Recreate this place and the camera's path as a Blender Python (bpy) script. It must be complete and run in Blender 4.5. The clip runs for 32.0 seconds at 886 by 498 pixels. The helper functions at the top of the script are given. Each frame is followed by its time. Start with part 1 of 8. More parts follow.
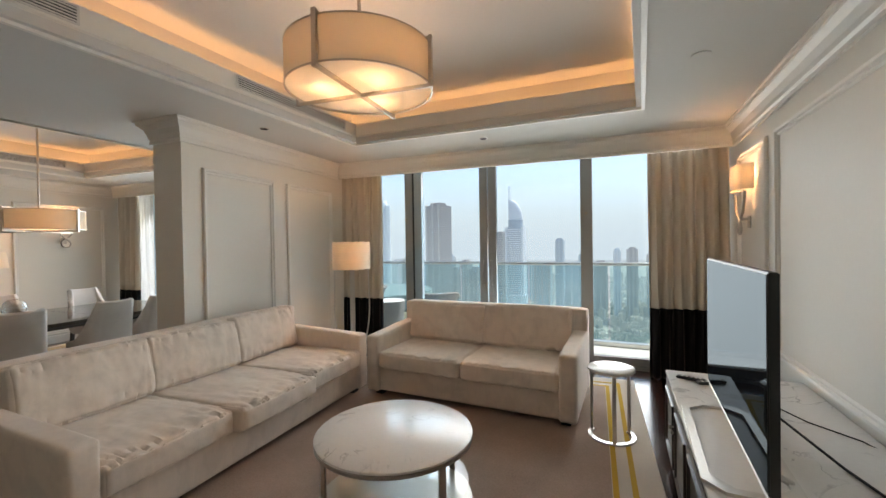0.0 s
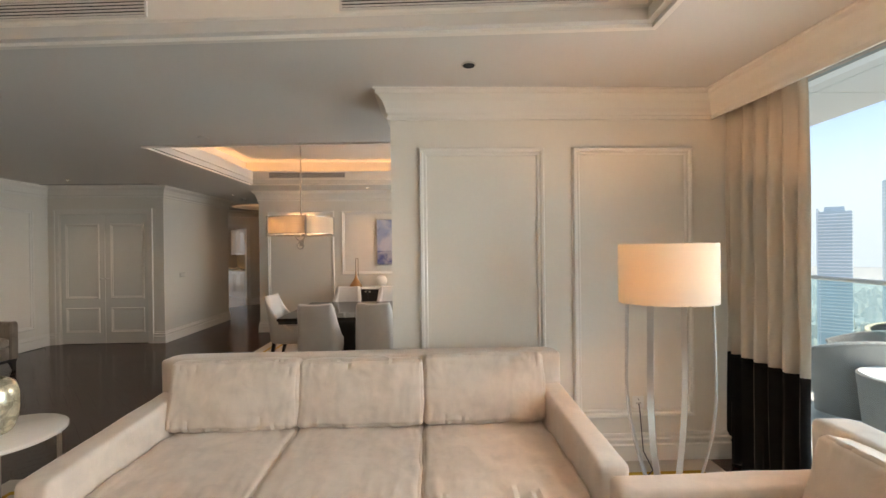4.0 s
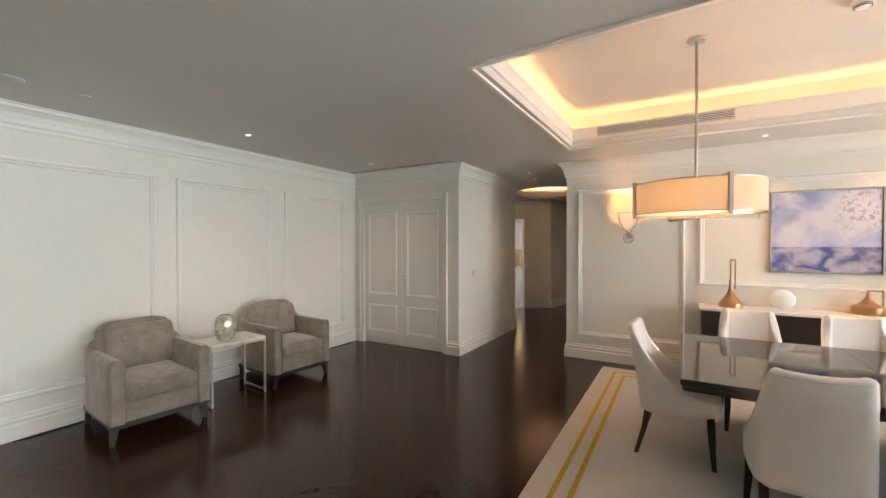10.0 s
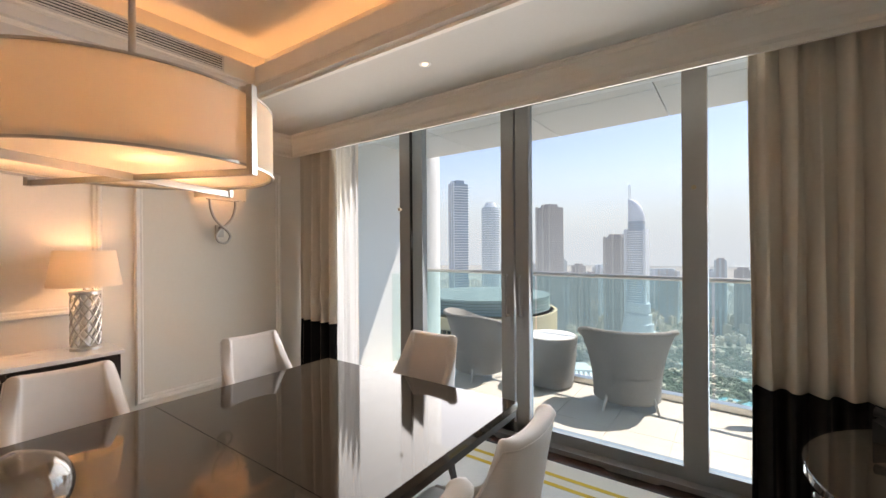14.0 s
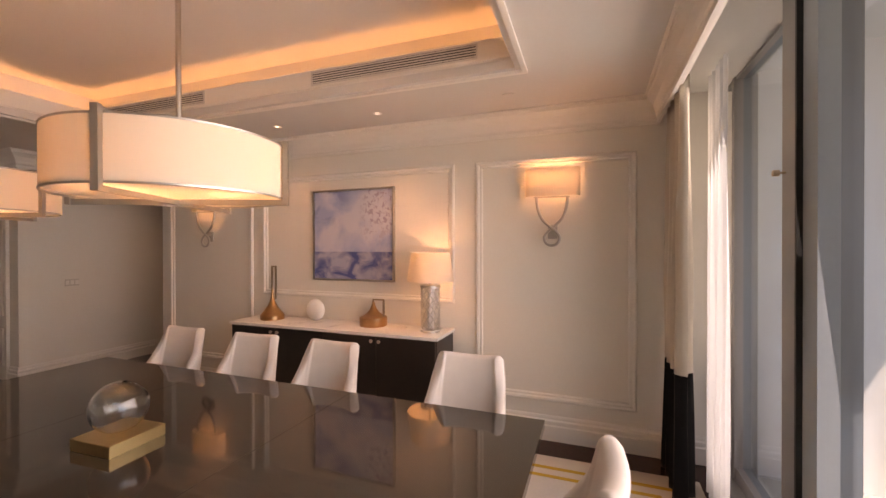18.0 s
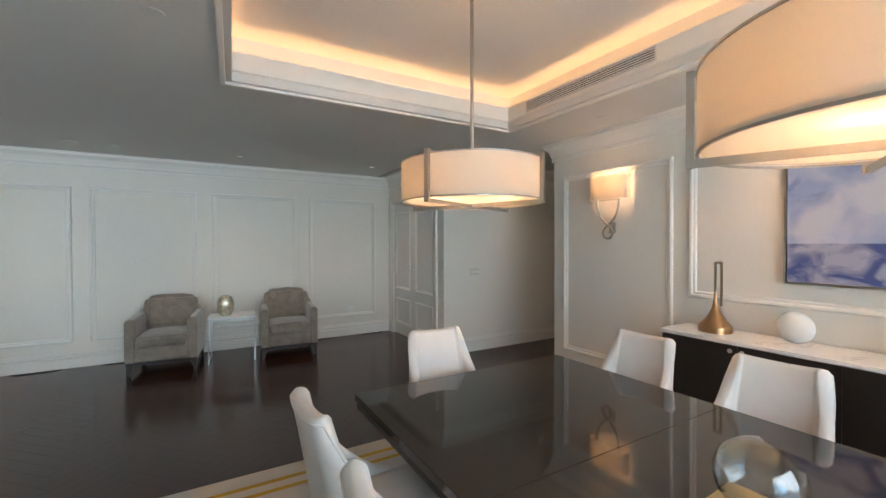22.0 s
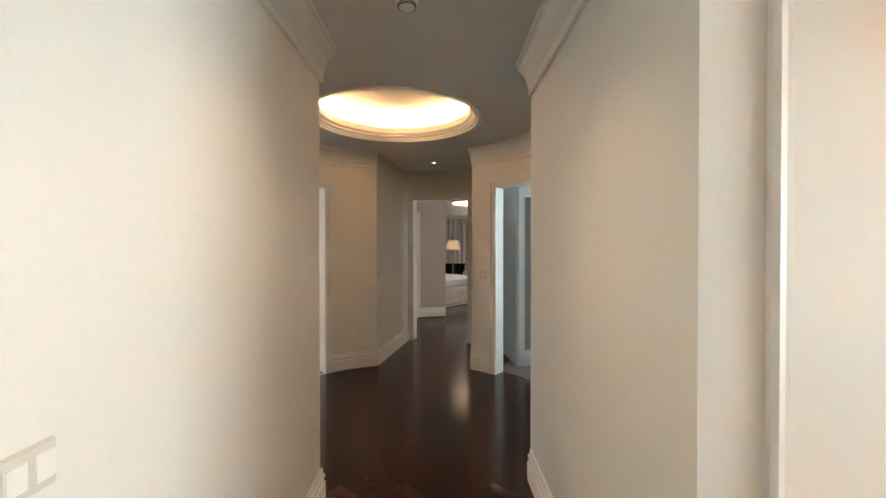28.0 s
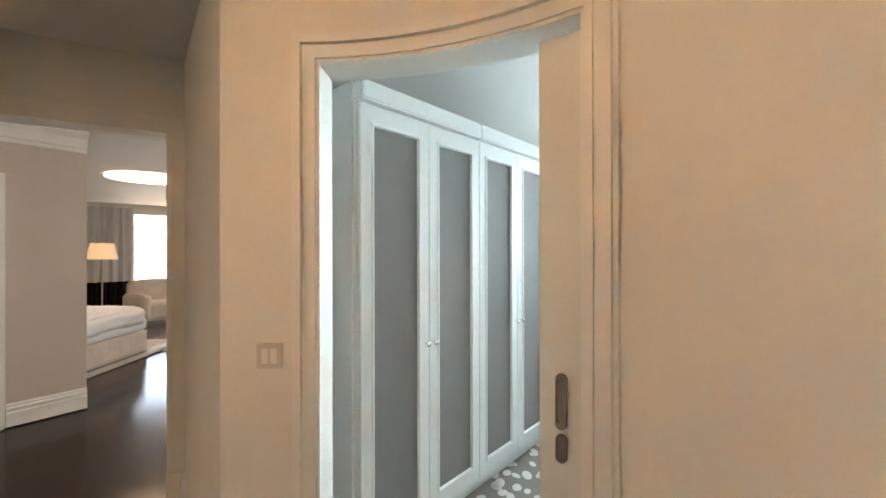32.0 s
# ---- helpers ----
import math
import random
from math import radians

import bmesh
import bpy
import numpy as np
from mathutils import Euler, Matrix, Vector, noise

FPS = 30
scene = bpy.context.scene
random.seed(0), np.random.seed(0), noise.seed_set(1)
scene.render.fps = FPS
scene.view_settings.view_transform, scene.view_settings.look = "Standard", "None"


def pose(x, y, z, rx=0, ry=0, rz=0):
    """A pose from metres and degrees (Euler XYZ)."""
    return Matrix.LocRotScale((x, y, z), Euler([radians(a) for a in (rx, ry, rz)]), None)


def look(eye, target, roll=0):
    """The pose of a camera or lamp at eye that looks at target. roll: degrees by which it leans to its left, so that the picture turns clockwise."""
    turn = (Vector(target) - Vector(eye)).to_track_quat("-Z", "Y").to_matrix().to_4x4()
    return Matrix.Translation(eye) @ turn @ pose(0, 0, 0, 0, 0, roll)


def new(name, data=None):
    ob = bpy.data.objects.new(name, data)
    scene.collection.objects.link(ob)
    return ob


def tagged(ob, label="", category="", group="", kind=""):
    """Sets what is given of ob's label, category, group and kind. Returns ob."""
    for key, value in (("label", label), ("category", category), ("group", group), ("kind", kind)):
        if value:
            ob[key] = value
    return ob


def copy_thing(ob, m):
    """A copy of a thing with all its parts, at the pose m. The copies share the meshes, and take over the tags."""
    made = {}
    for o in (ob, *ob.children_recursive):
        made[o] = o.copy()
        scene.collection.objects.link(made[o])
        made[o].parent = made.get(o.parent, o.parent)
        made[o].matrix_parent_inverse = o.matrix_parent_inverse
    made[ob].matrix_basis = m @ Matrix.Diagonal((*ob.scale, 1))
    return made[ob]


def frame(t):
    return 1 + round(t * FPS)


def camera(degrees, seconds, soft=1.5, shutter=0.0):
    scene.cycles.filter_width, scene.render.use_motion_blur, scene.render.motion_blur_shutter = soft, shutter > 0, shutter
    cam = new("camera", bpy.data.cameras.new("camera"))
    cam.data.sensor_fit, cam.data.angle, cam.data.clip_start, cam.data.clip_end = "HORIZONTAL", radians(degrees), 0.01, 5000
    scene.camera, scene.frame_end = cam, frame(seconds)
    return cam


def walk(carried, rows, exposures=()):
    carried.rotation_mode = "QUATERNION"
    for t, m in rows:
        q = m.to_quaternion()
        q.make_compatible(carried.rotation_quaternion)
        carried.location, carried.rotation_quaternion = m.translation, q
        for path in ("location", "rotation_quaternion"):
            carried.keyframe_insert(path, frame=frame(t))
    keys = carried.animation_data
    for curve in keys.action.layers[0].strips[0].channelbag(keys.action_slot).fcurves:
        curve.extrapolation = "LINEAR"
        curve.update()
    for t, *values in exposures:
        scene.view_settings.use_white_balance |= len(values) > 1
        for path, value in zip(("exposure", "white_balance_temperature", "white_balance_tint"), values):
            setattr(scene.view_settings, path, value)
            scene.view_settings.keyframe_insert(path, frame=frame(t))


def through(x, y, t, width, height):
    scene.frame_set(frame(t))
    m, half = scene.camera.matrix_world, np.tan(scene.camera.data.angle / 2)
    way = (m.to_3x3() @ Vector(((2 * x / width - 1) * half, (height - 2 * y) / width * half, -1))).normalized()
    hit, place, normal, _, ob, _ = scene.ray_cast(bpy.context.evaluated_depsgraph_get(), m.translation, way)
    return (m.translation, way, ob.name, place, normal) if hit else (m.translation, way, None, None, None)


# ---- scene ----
cam = camera(95.0, 32.0)

PATH = [
    (0, (0.036, -0.548, 1.539), (-0.665, 1.325, 1.517), -0.9),
    (0.5, (-0.052, -0.061, 1.522), (-0.78, 1.801, 1.503), -1.1),
    (1, (-0.174, 0.415, 1.541), (-0.936, 2.264, 1.522), -1.2),
    (1.5, (-0.22, 0.89, 1.546), (-1.072, 2.699, 1.522), -1.2),
    (2, (-0.303, 1.295, 1.521), (-1.332, 3.01, 1.509), -1.4),
    (2.5, (-0.467, 1.591, 1.520), (-1.747, 3.128, 1.520), -1.9),
    (3, (-0.533, 1.978, 1.533), (-2.172, 3.124, 1.538), -1.1),
    (3.5, (-0.563, 2.163, 1.559), (-2.458, 2.804, 1.555), -0.7),
    (4, (-0.493, 2.32, 1.579), (-2.492, 2.387, 1.573), -0.7),
    (4.5, (-0.301, 2.45, 1.56), (-2.247, 1.989, 1.564), -0.4),
    (6.5, (-0.729, 2.32, 1.581), (-2.173, 0.936, 1.568), -0.7),
    (7, (-1.158, 2.137, 1.612), (-2.496, 0.651, 1.583), -0.4),
    (7.5, (-1.523, 1.879, 1.603), (-2.776, 0.32, 1.577), -0.4),
    (8, (-1.845, 1.562, 1.585), (-3.051, -0.034, 1.564), -0.5),
    (8.5, (-2.044, 1.203, 1.576), (-3.252, -0.39, 1.554), -0.3),
    (9, (-2.178, 0.905, 1.556), (-3.456, -0.634, 1.538), -0.1),
    (9.5, (-2.401, 0.607, 1.572), (-3.875, -0.745, 1.548), -0.2),
    (10, (-2.61, 0.456, 1.567), (-4.334, -0.559, 1.546), -0.1),
    (10.5, (-2.933, 0.419, 1.570), (-4.846, -0.164, 1.550), -0.2),
    (11, (-3.167, 0.447, 1.535), (-5.163, 0.319, 1.532), -0.1),
    (11.5, (-3.418, 0.462, 1.514), (-5.389, 0.802, 1.523), -0.5),
    (12, (-3.7, 0.625, 1.537), (-5.543, 1.401, 1.533), -0.2),
    (13, (-4.254, 1.11, 1.525), (-5.635, 2.556, 1.524), -0.5),
    (13.5, (-4.439, 1.443, 1.525), (-5.601, 3.07, 1.522), -0.4),
    (15.5, (-4.985, 3.038, 1.589), (-6.181, 4.641, 1.575), -0.3),
    (16, (-5.11, 3.409, 1.615), (-6.56, 4.786, 1.593), 0.0),
    (16.5, (-5.246, 3.724, 1.636), (-6.978, 4.722, 1.607), 0.1),
    (17, (-5.343, 3.863, 1.607), (-7.285, 4.338, 1.595), -0.2),
    (17.5, (-5.221, 3.909, 1.614), (-7.217, 3.779, 1.596), -0.2),
    (18, (-4.982, 3.969, 1.581), (-6.855, 3.267, 1.571), -0.1),
    (18.5, (-4.793, 4.037, 1.546), (-6.436, 2.897, 1.539), -0.0),
    (19, (-4.679, 4.118, 1.533), (-6.066, 2.676, 1.517), -0.1),
    (19.5, (-4.61, 4.168, 1.514), (-5.78, 2.546, 1.495), -0.0),
    (20, (-4.593, 4.089, 1.515), (-5.626, 2.377, 1.497), -0.1),
    (20.5, (-4.666, 3.792, 1.548), (-5.638, 2.045, 1.525), -0.1),
    (21, (-4.733, 3.45, 1.538), (-5.69, 1.694, 1.514), 0.1),
    (21.5, (-4.806, 3.005, 1.538), (-5.778, 1.257, 1.512), -0.0),
    (22, (-4.813, 2.57, 1.546), (-5.821, 0.843, 1.519), -0.2),
    (22.5, (-4.883, 2.183, 1.523), (-5.936, 0.483, 1.504), 0.2),
    (23, (-4.909, 1.76, 1.526), (-6.078, 0.137, 1.51), 0.1),
    (24, (-5.073, 0.875, 1.535), (-6.557, -0.466, 1.518), 0.3),
    (24.5, (-5.166, 0.38, 1.549), (-6.819, -0.746, 1.528), 0.1),
    (25, (-5.388, -0.063, 1.569), (-7.164, -0.982, 1.534), 0.1),
    (25.5, (-5.644, -0.498, 1.578), (-7.519, -1.193, 1.538), 0.3),
    (26, (-5.934, -0.912, 1.569), (-7.875, -1.39, 1.536), 0.2),
    (26.5, (-6.315, -1.198, 1.562), (-8.294, -1.481, 1.526), -0.2),
    (28.5, (-7.913, -1.541, 1.530), (-9.913, -1.493, 1.512), 0.1),
    (29, (-8.398, -1.565, 1.526), (-10.395, -1.461, 1.509), 0.1),
    (29.5, (-8.868, -1.659, 1.486), (-10.854, -1.424, 1.487), 0.1),
    (30, (-9.320, -1.662, 1.523), (-11.281, -1.265, 1.515), 0.1),
    (30.5, (-9.741, -1.672, 1.526), (-11.635, -1.030, 1.525), 0.0),
    (31, (-10.159, -1.663, 1.541), (-11.953, -0.779, 1.535), -0.1),
    (31.5, (-10.584, -1.595, 1.527), (-12.243, -0.479, 1.554), 0.0),
    (32, (-10.894, -1.532, 1.546), (-12.374, -0.187, 1.550), -0.1),
]

EXPOSURES = [(0.0, 0.74, 8600, 26), (1.0, 0.70, 8800, 29), (2.0, 0.70, 9800, 36), (3.0, 0.45, 13500, 56), (3.5, 0.76, 11600, 43), (4.0, 1.06, 9200, 28), (7.0, 1.38, 8300, 27), (9.0, 1.78, 8200, 25), (10.0, 1.84, 8300, 25), (11.0, 1.64, 8000, 24), (12.0, 1.02, 7500, 21), (13.0, 0.8, 8500, 27), (15.5, 0.6, 12500, 46), (16.0, 0.5, 13800, 50), (17.0, 0.6, 13500, 54), (18.0, 0.68, 12000, 52), (19.0, 1.1, 7700, 20), (20.0, 1.2, 7500, 20), (22.0, 1.3, 7300, 20), (24.0, 1.78, 7200, 20), (26.0, 2.05, 7600, 22), (28.5, 2.9, 8300, 22), (29.0, 2.9, 8400, 22), (30.0, 2.98, 8300, 22), (31.0, 3.75, 8300, 22), (32.0, 3.45, 8500, 22)]
walk(cam, [(t, look(eye, target, roll)) for t, eye, target, roll in PATH], EXPOSURES)

# ---- daylight ----
SUN_WAY = Vector((-0.35, -0.51, -1.0)).normalized()
world = bpy.data.worlds.new("sky")
scene.world = world
world.use_nodes = True
_nt = world.node_tree
_sky = _nt.nodes.new("ShaderNodeTexSky")
_sky.sky_type = "NISHITA"
_sky.sun_disc = False
_sky.sun_elevation = math.asin(-SUN_WAY.z)
_sky.sun_rotation = math.atan2(-SUN_WAY.x, -SUN_WAY.y)
_sky.altitude = 200
_sky.air_density = 1.0
_sky.dust_density = 0.8
_sky.ozone_density = 1.0
_nt.links.new(_sky.outputs[0], _nt.nodes["Background"].inputs["Color"])
_nt.nodes["Background"].inputs["Strength"].default_value = 0.15
sun = new("sun", bpy.data.lights.new("sun", "SUN"))
sun.data.energy = 4.4
sun.data.angle = radians(0.5)
sun.data.color = (1.0, 0.95, 0.88)
sun.matrix_world = look((0, 0, 30), Vector((0, 0, 30)) + SUN_WAY)

WARM = (1.0, 0.66, 0.38)


def bulb(x, y, z, watts, radius=0.05, colour=WARM):
    ob = new("bulb", bpy.data.lights.new("bulb", "POINT"))
    ob.data.energy, ob.data.shadow_soft_size, ob.data.color = watts, radius, colour
    ob.location = (x, y, z)
    return ob


BLUE = (0.62, 0.83, 1.0)


def daylight_fill(eye, target, w, h, watts, colour=(0.78, 0.90, 1.0), spread=100):
    """An added area lamp standing in for sky light at an opening."""
    ob = new("daylight_fill", bpy.data.lights.new("daylight_fill", "AREA"))
    ob.data.shape, ob.data.size, ob.data.size_y = "RECTANGLE", w, h
    ob.data.energy, ob.data.color, ob.data.spread = watts, colour, radians(spread)
    ob.matrix_world = look(eye, target)
    return ob


daylight_fill((-1.03, 4.84, 1.35), (-1.6, 0.0, 0.8), 4.4, 2.4, 66, (0.63, 0.855, 1.0), 105)
daylight_fill((-6.10, 4.84, 1.35), (-5.8, 0.0, 0.8), 4.3, 2.4, 68, (0.63, 0.855, 1.0), 125)
daylight_fill((-15.58, -7.27, 1.3), (-13.0, -4.2, 1.3), 3.0, 2.2, 3.2, BLUE)
# added to light the dressing room, which has no window here
daylight_fill((-12.6, 2.9, 1.5), (-12.3, -1.0, 1.2), 1.5, 2.0, 13, (0.46, 0.76, 1.0))
# this one is added before a windowless bedroom wall
daylight_fill((-20.5, 3.2, 1.5), (-18.5, -1.5, 0.8), 4.0, 2.2, 4.5, (0.5, 0.78, 1.0))
daylight_fill((-23.6, 0.5, 1.3), (-18.0, -1.2, 0.9), 1.9, 2.3, 1.5, (0.5, 0.78, 1.0))
# added before a solid wall, an unseen opening, to brighten the bedroom nib
daylight_fill((-15.2, 3.2, 1.5), (-15.8, -2.0, 1.2), 1.5, 2.0, 9)


def spot(x, y, z, watts, colour=(1.0, 0.84, 0.64), wide=105):
    """The beam of a recessed downlight."""
    ob = new("downlight_beam", bpy.data.lights.new("downlight_beam", "SPOT"))
    ob.data.energy, ob.data.color, ob.data.shadow_soft_size = watts, colour, 0.03
    ob.data.spot_size, ob.data.spot_blend = radians(wide), 0.9
    ob.location = (x, y, z)
    return ob


for x, y, w in ((-2.5, -3.5, 7), (-5.21, -3.4, 8), (-6.99, -3.28, 8), (-8.86, -1.64, 6)):
    spot(x, y, 2.69, w)
spot(-13.0, -1.72, 2.69, 5, wide=55)
for y in (1.20, 2.26):
    spot(-7.98, y, 2.69, 14, WARM)

# ---- materials ----
def mat(name, col, rough=0.6, metal=0.0, var=0.06, grain=40.0, blotch=1.5, bump=0.05, bump_scale=200.0, spec=0.5, rnd=0.0, coat=0.0):
    """A painted, stained or metal surface: base colour with blotches and grain, fine relief, uneven gloss."""
    m = bpy.data.materials.new(name)
    m.use_nodes = True
    nt = m.node_tree
    N, L = nt.nodes, nt.links
    b = N["Principled BSDF"]
    tc = N.new("ShaderNodeTexCoord")
    geo = N.new("ShaderNodeNewGeometry")
    n1 = N.new("ShaderNodeTexNoise")
    n1.inputs["Scale"].default_value = blotch
    n1.inputs["Detail"].default_value = 4
    n2 = N.new("ShaderNodeTexNoise")
    n2.inputs["Scale"].default_value = grain
    n2.inputs["Detail"].default_value = 3
    L.new(geo.outputs["Position"], n1.inputs["Vector"])
    L.new(geo.outputs["Position"], n2.inputs["Vector"])
    add = N.new("ShaderNodeMath")
    add.operation = "ADD"
    L.new(n1.outputs["Fac"], add.inputs[0])
    L.new(n2.outputs["Fac"], add.inputs[1])
    last = add
    if rnd:
        oi = N.new("ShaderNodeObjectInfo")
        mr = N.new("ShaderNodeMath")
        mr.operation = "MULTIPLY_ADD"
        mr.inputs[1].default_value = rnd
        L.new(oi.outputs["Random"], mr.inputs[0])
        L.new(add.outputs[0], mr.inputs[2])
        last = mr
    ramp = N.new("ShaderNodeMapRange")
    ramp.inputs["From Min"].default_value = 0.6
    ramp.inputs["From Max"].default_value = 1.4 + rnd
    ramp.inputs["To Min"].default_value = 1 - var
    ramp.inputs["To Max"].default_value = 1 + var
    L.new(last.outputs[0], ramp.inputs["Value"])
    mul = N.new("ShaderNodeVectorMath")
    mul.operation = "SCALE"
    mul.inputs[0].default_value = col
    L.new(ramp.outputs[0], mul.inputs["Scale"])
    L.new(mul.outputs[0], b.inputs["Base Color"])
    b.inputs["Metallic"].default_value = metal
    b.inputs["Specular IOR Level"].default_value = spec
    b.inputs["Coat Weight"].default_value = coat
    rr = N.new("ShaderNodeMapRange")
    rr.inputs["To Min"].default_value = max(0.02, rough - 0.06)
    rr.inputs["To Max"].default_value = min(1.0, rough + 0.06)
    L.new(n1.outputs["Fac"], rr.inputs["Value"])
    L.new(rr.outputs[0], b.inputs["Roughness"])
    if bump:
        n3 = N.new("ShaderNodeTexNoise")
        n3.inputs["Scale"].default_value = bump_scale
        n3.inputs["Detail"].default_value = 2
        L.new(geo.outputs["Position"], n3.inputs["Vector"])
        bp = N.new("ShaderNodeBump")
        bp.inputs["Strength"].default_value = bump
        bp.inputs["Distance"].default_value = 0.004
        L.new(n3.outputs["Fac"], bp.inputs["Height"])
        L.new(bp.outputs[0], b.inputs["Normal"])
    return m


def glow(name, col, strength):
    m = bpy.data.materials.new(name)
    m.use_nodes = True
    b = m.node_tree.nodes["Principled BSDF"]
    b.inputs["Base Color"].default_value = (*col, 1)
    b.inputs["Emission Color"].default_value = (*col, 1)
    b.inputs["Emission Strength"].default_value = strength
    return m


def pane(name, tint, gloss=1.0):
    """Thin clear glass: lets light through, mirrors at a slant."""
    m = bpy.data.materials.new(name)
    m.use_nodes = True
    nt = m.node_tree
    N, L = nt.nodes, nt.links
    N.remove(N["Principled BSDF"])
    tr = N.new("ShaderNodeBsdfTransparent")
    tr.inputs["Color"].default_value = (*tint, 1)
    gl = N.new("ShaderNodeBsdfGlossy")
    gl.inputs["Roughness"].default_value = 0.02
    lw = N.new("ShaderNodeLayerWeight")
    lw.inputs["Blend"].default_value = 0.5
    pw = N.new("ShaderNodeMath")
    pw.operation = "POWER"
    pw.inputs[1].default_value = 4.5
    fr = N.new("ShaderNodeMath")
    fr.operation = "MULTIPLY_ADD"
    fr.inputs[1].default_value = 0.75 * gloss
    fr.inputs[2].default_value = 0.02 * gloss
    mx = N.new("ShaderNodeMixShader")
    L.new(lw.outputs["Facing"], pw.inputs[0])
    L.new(pw.outputs[0], fr.inputs[0])
    L.new(fr.outputs[0], mx.inputs[0])
    L.new(tr.outputs[0], mx.inputs[1])
    L.new(gl.outputs[0], mx.inputs[2])
    L.new(mx.outputs[0], N["Material Output"].inputs["Surface"])
    return m


def fabric(name, col, through=0.5, weave=900.0, rough=0.9):
    """Thin cloth: part of the light falls through it."""
    m = bpy.data.materials.new(name)
    m.use_nodes = True
    nt = m.node_tree
    N, L = nt.nodes, nt.links
    N.remove(N["Principled BSDF"])
    geo = N.new("ShaderNodeNewGeometry")
    n = N.new("ShaderNodeTexNoise")
    n.inputs["Scale"].default_value = weave
    L.new(geo.outputs["Position"], n.inputs["Vector"])
    mr = N.new("ShaderNodeMapRange")
    mr.inputs["To Min"].default_value = 0.9
    mr.inputs["To Max"].default_value = 1.08
    L.new(n.outputs["Fac"], mr.inputs["Value"])
    sc = N.new("ShaderNodeVectorMath")
    sc.operation = "SCALE"
    sc.inputs[0].default_value = col
    L.new(mr.outputs[0], sc.inputs["Scale"])
    d = N.new("ShaderNodeBsdfDiffuse")
    t = N.new("ShaderNodeBsdfTranslucent")
    mx = N.new("ShaderNodeMixShader")
    mx.inputs[0].default_value = through
    L.new(sc.outputs[0], d.inputs["Color"])
    L.new(sc.outputs[0], t.inputs["Color"])
    L.new(d.outputs[0], mx.inputs[1])
    L.new(t.outputs[0], mx.inputs[2])
    L.new(mx.outputs[0], N["Material Output"].inputs["Surface"])
    return m


PAINT = mat("wall_paint", (0.76, 0.72, 0.65), 0.6, var=0.02, bump=0.03, bump_scale=350)
TRIM = mat("trim_paint", (0.785, 0.755, 0.70), 0.42, var=0.015, bump=0.015, bump_scale=120)
# ceiling colour is darkened in place of the weak light from the dark floor
CEIL = mat("ceiling_paint_dimmed", (0.64, 0.625, 0.595), 0.75, var=0.02, bump=0.03, bump_scale=260)
DARKWOOD = mat("dark_floor", (0.020, 0.009, 0.006), 0.15, spec=0.3, var=0.45, grain=30, blotch=2.2, bump=0.03, bump_scale=60, rnd=1.2)
CARPET = mat("carpet", (0.30, 0.26, 0.24), 0.95, var=0.16, grain=160, blotch=3, bump=0.5, bump_scale=700, spec=0.1)
STEEL = mat("brushed_steel", (0.62, 0.60, 0.57), 0.32, 1.0, var=0.05, bump=0.02)
BRONZE = mat("bronze", (0.36, 0.28, 0.20), 0.36, 1.0, var=0.08, bump=0.02)
ALU = mat("anodised_frame", (0.27, 0.265, 0.26), 0.42, 0.3, var=0.03, bump=0.02)
BLACKGAP = mat("black_gasket", (0.01, 0.01, 0.01), 0.6, var=0.05)
GLASS = pane("window_glass", (0.78, 0.92, 1.0), 1.06)
KITCHENGLASS = pane("tinted_glass", (0.45, 0.57, 0.65), 1.0)
RAILGLASS = pane("rail_glass", (0.80, 0.93, 0.93), 1.1)
SOFFIT = mat("soffit_panel", (0.66, 0.68, 0.68), 0.45, var=0.02)
STONE = mat("balcony_tile", (0.62, 0.58, 0.52), 0.6, var=0.05)
PANELGREY = mat("blue_grey_panel", (0.30, 0.36, 0.39), 0.45, var=0.03, bump=0.01)
WHITEWALL = mat("outside_white", (0.82, 0.82, 0.81), 0.55, var=0.02)

def sheen(m, w=0.5, tint=(1, 0.97, 0.93)):
    b = m.node_tree.nodes["Principled BSDF"]
    b.inputs["Sheen Weight"].default_value = w
    b.inputs["Sheen Roughness"].default_value = 0.4
    b.inputs["Sheen Tint"].default_value = (*tint, 1)
    return m


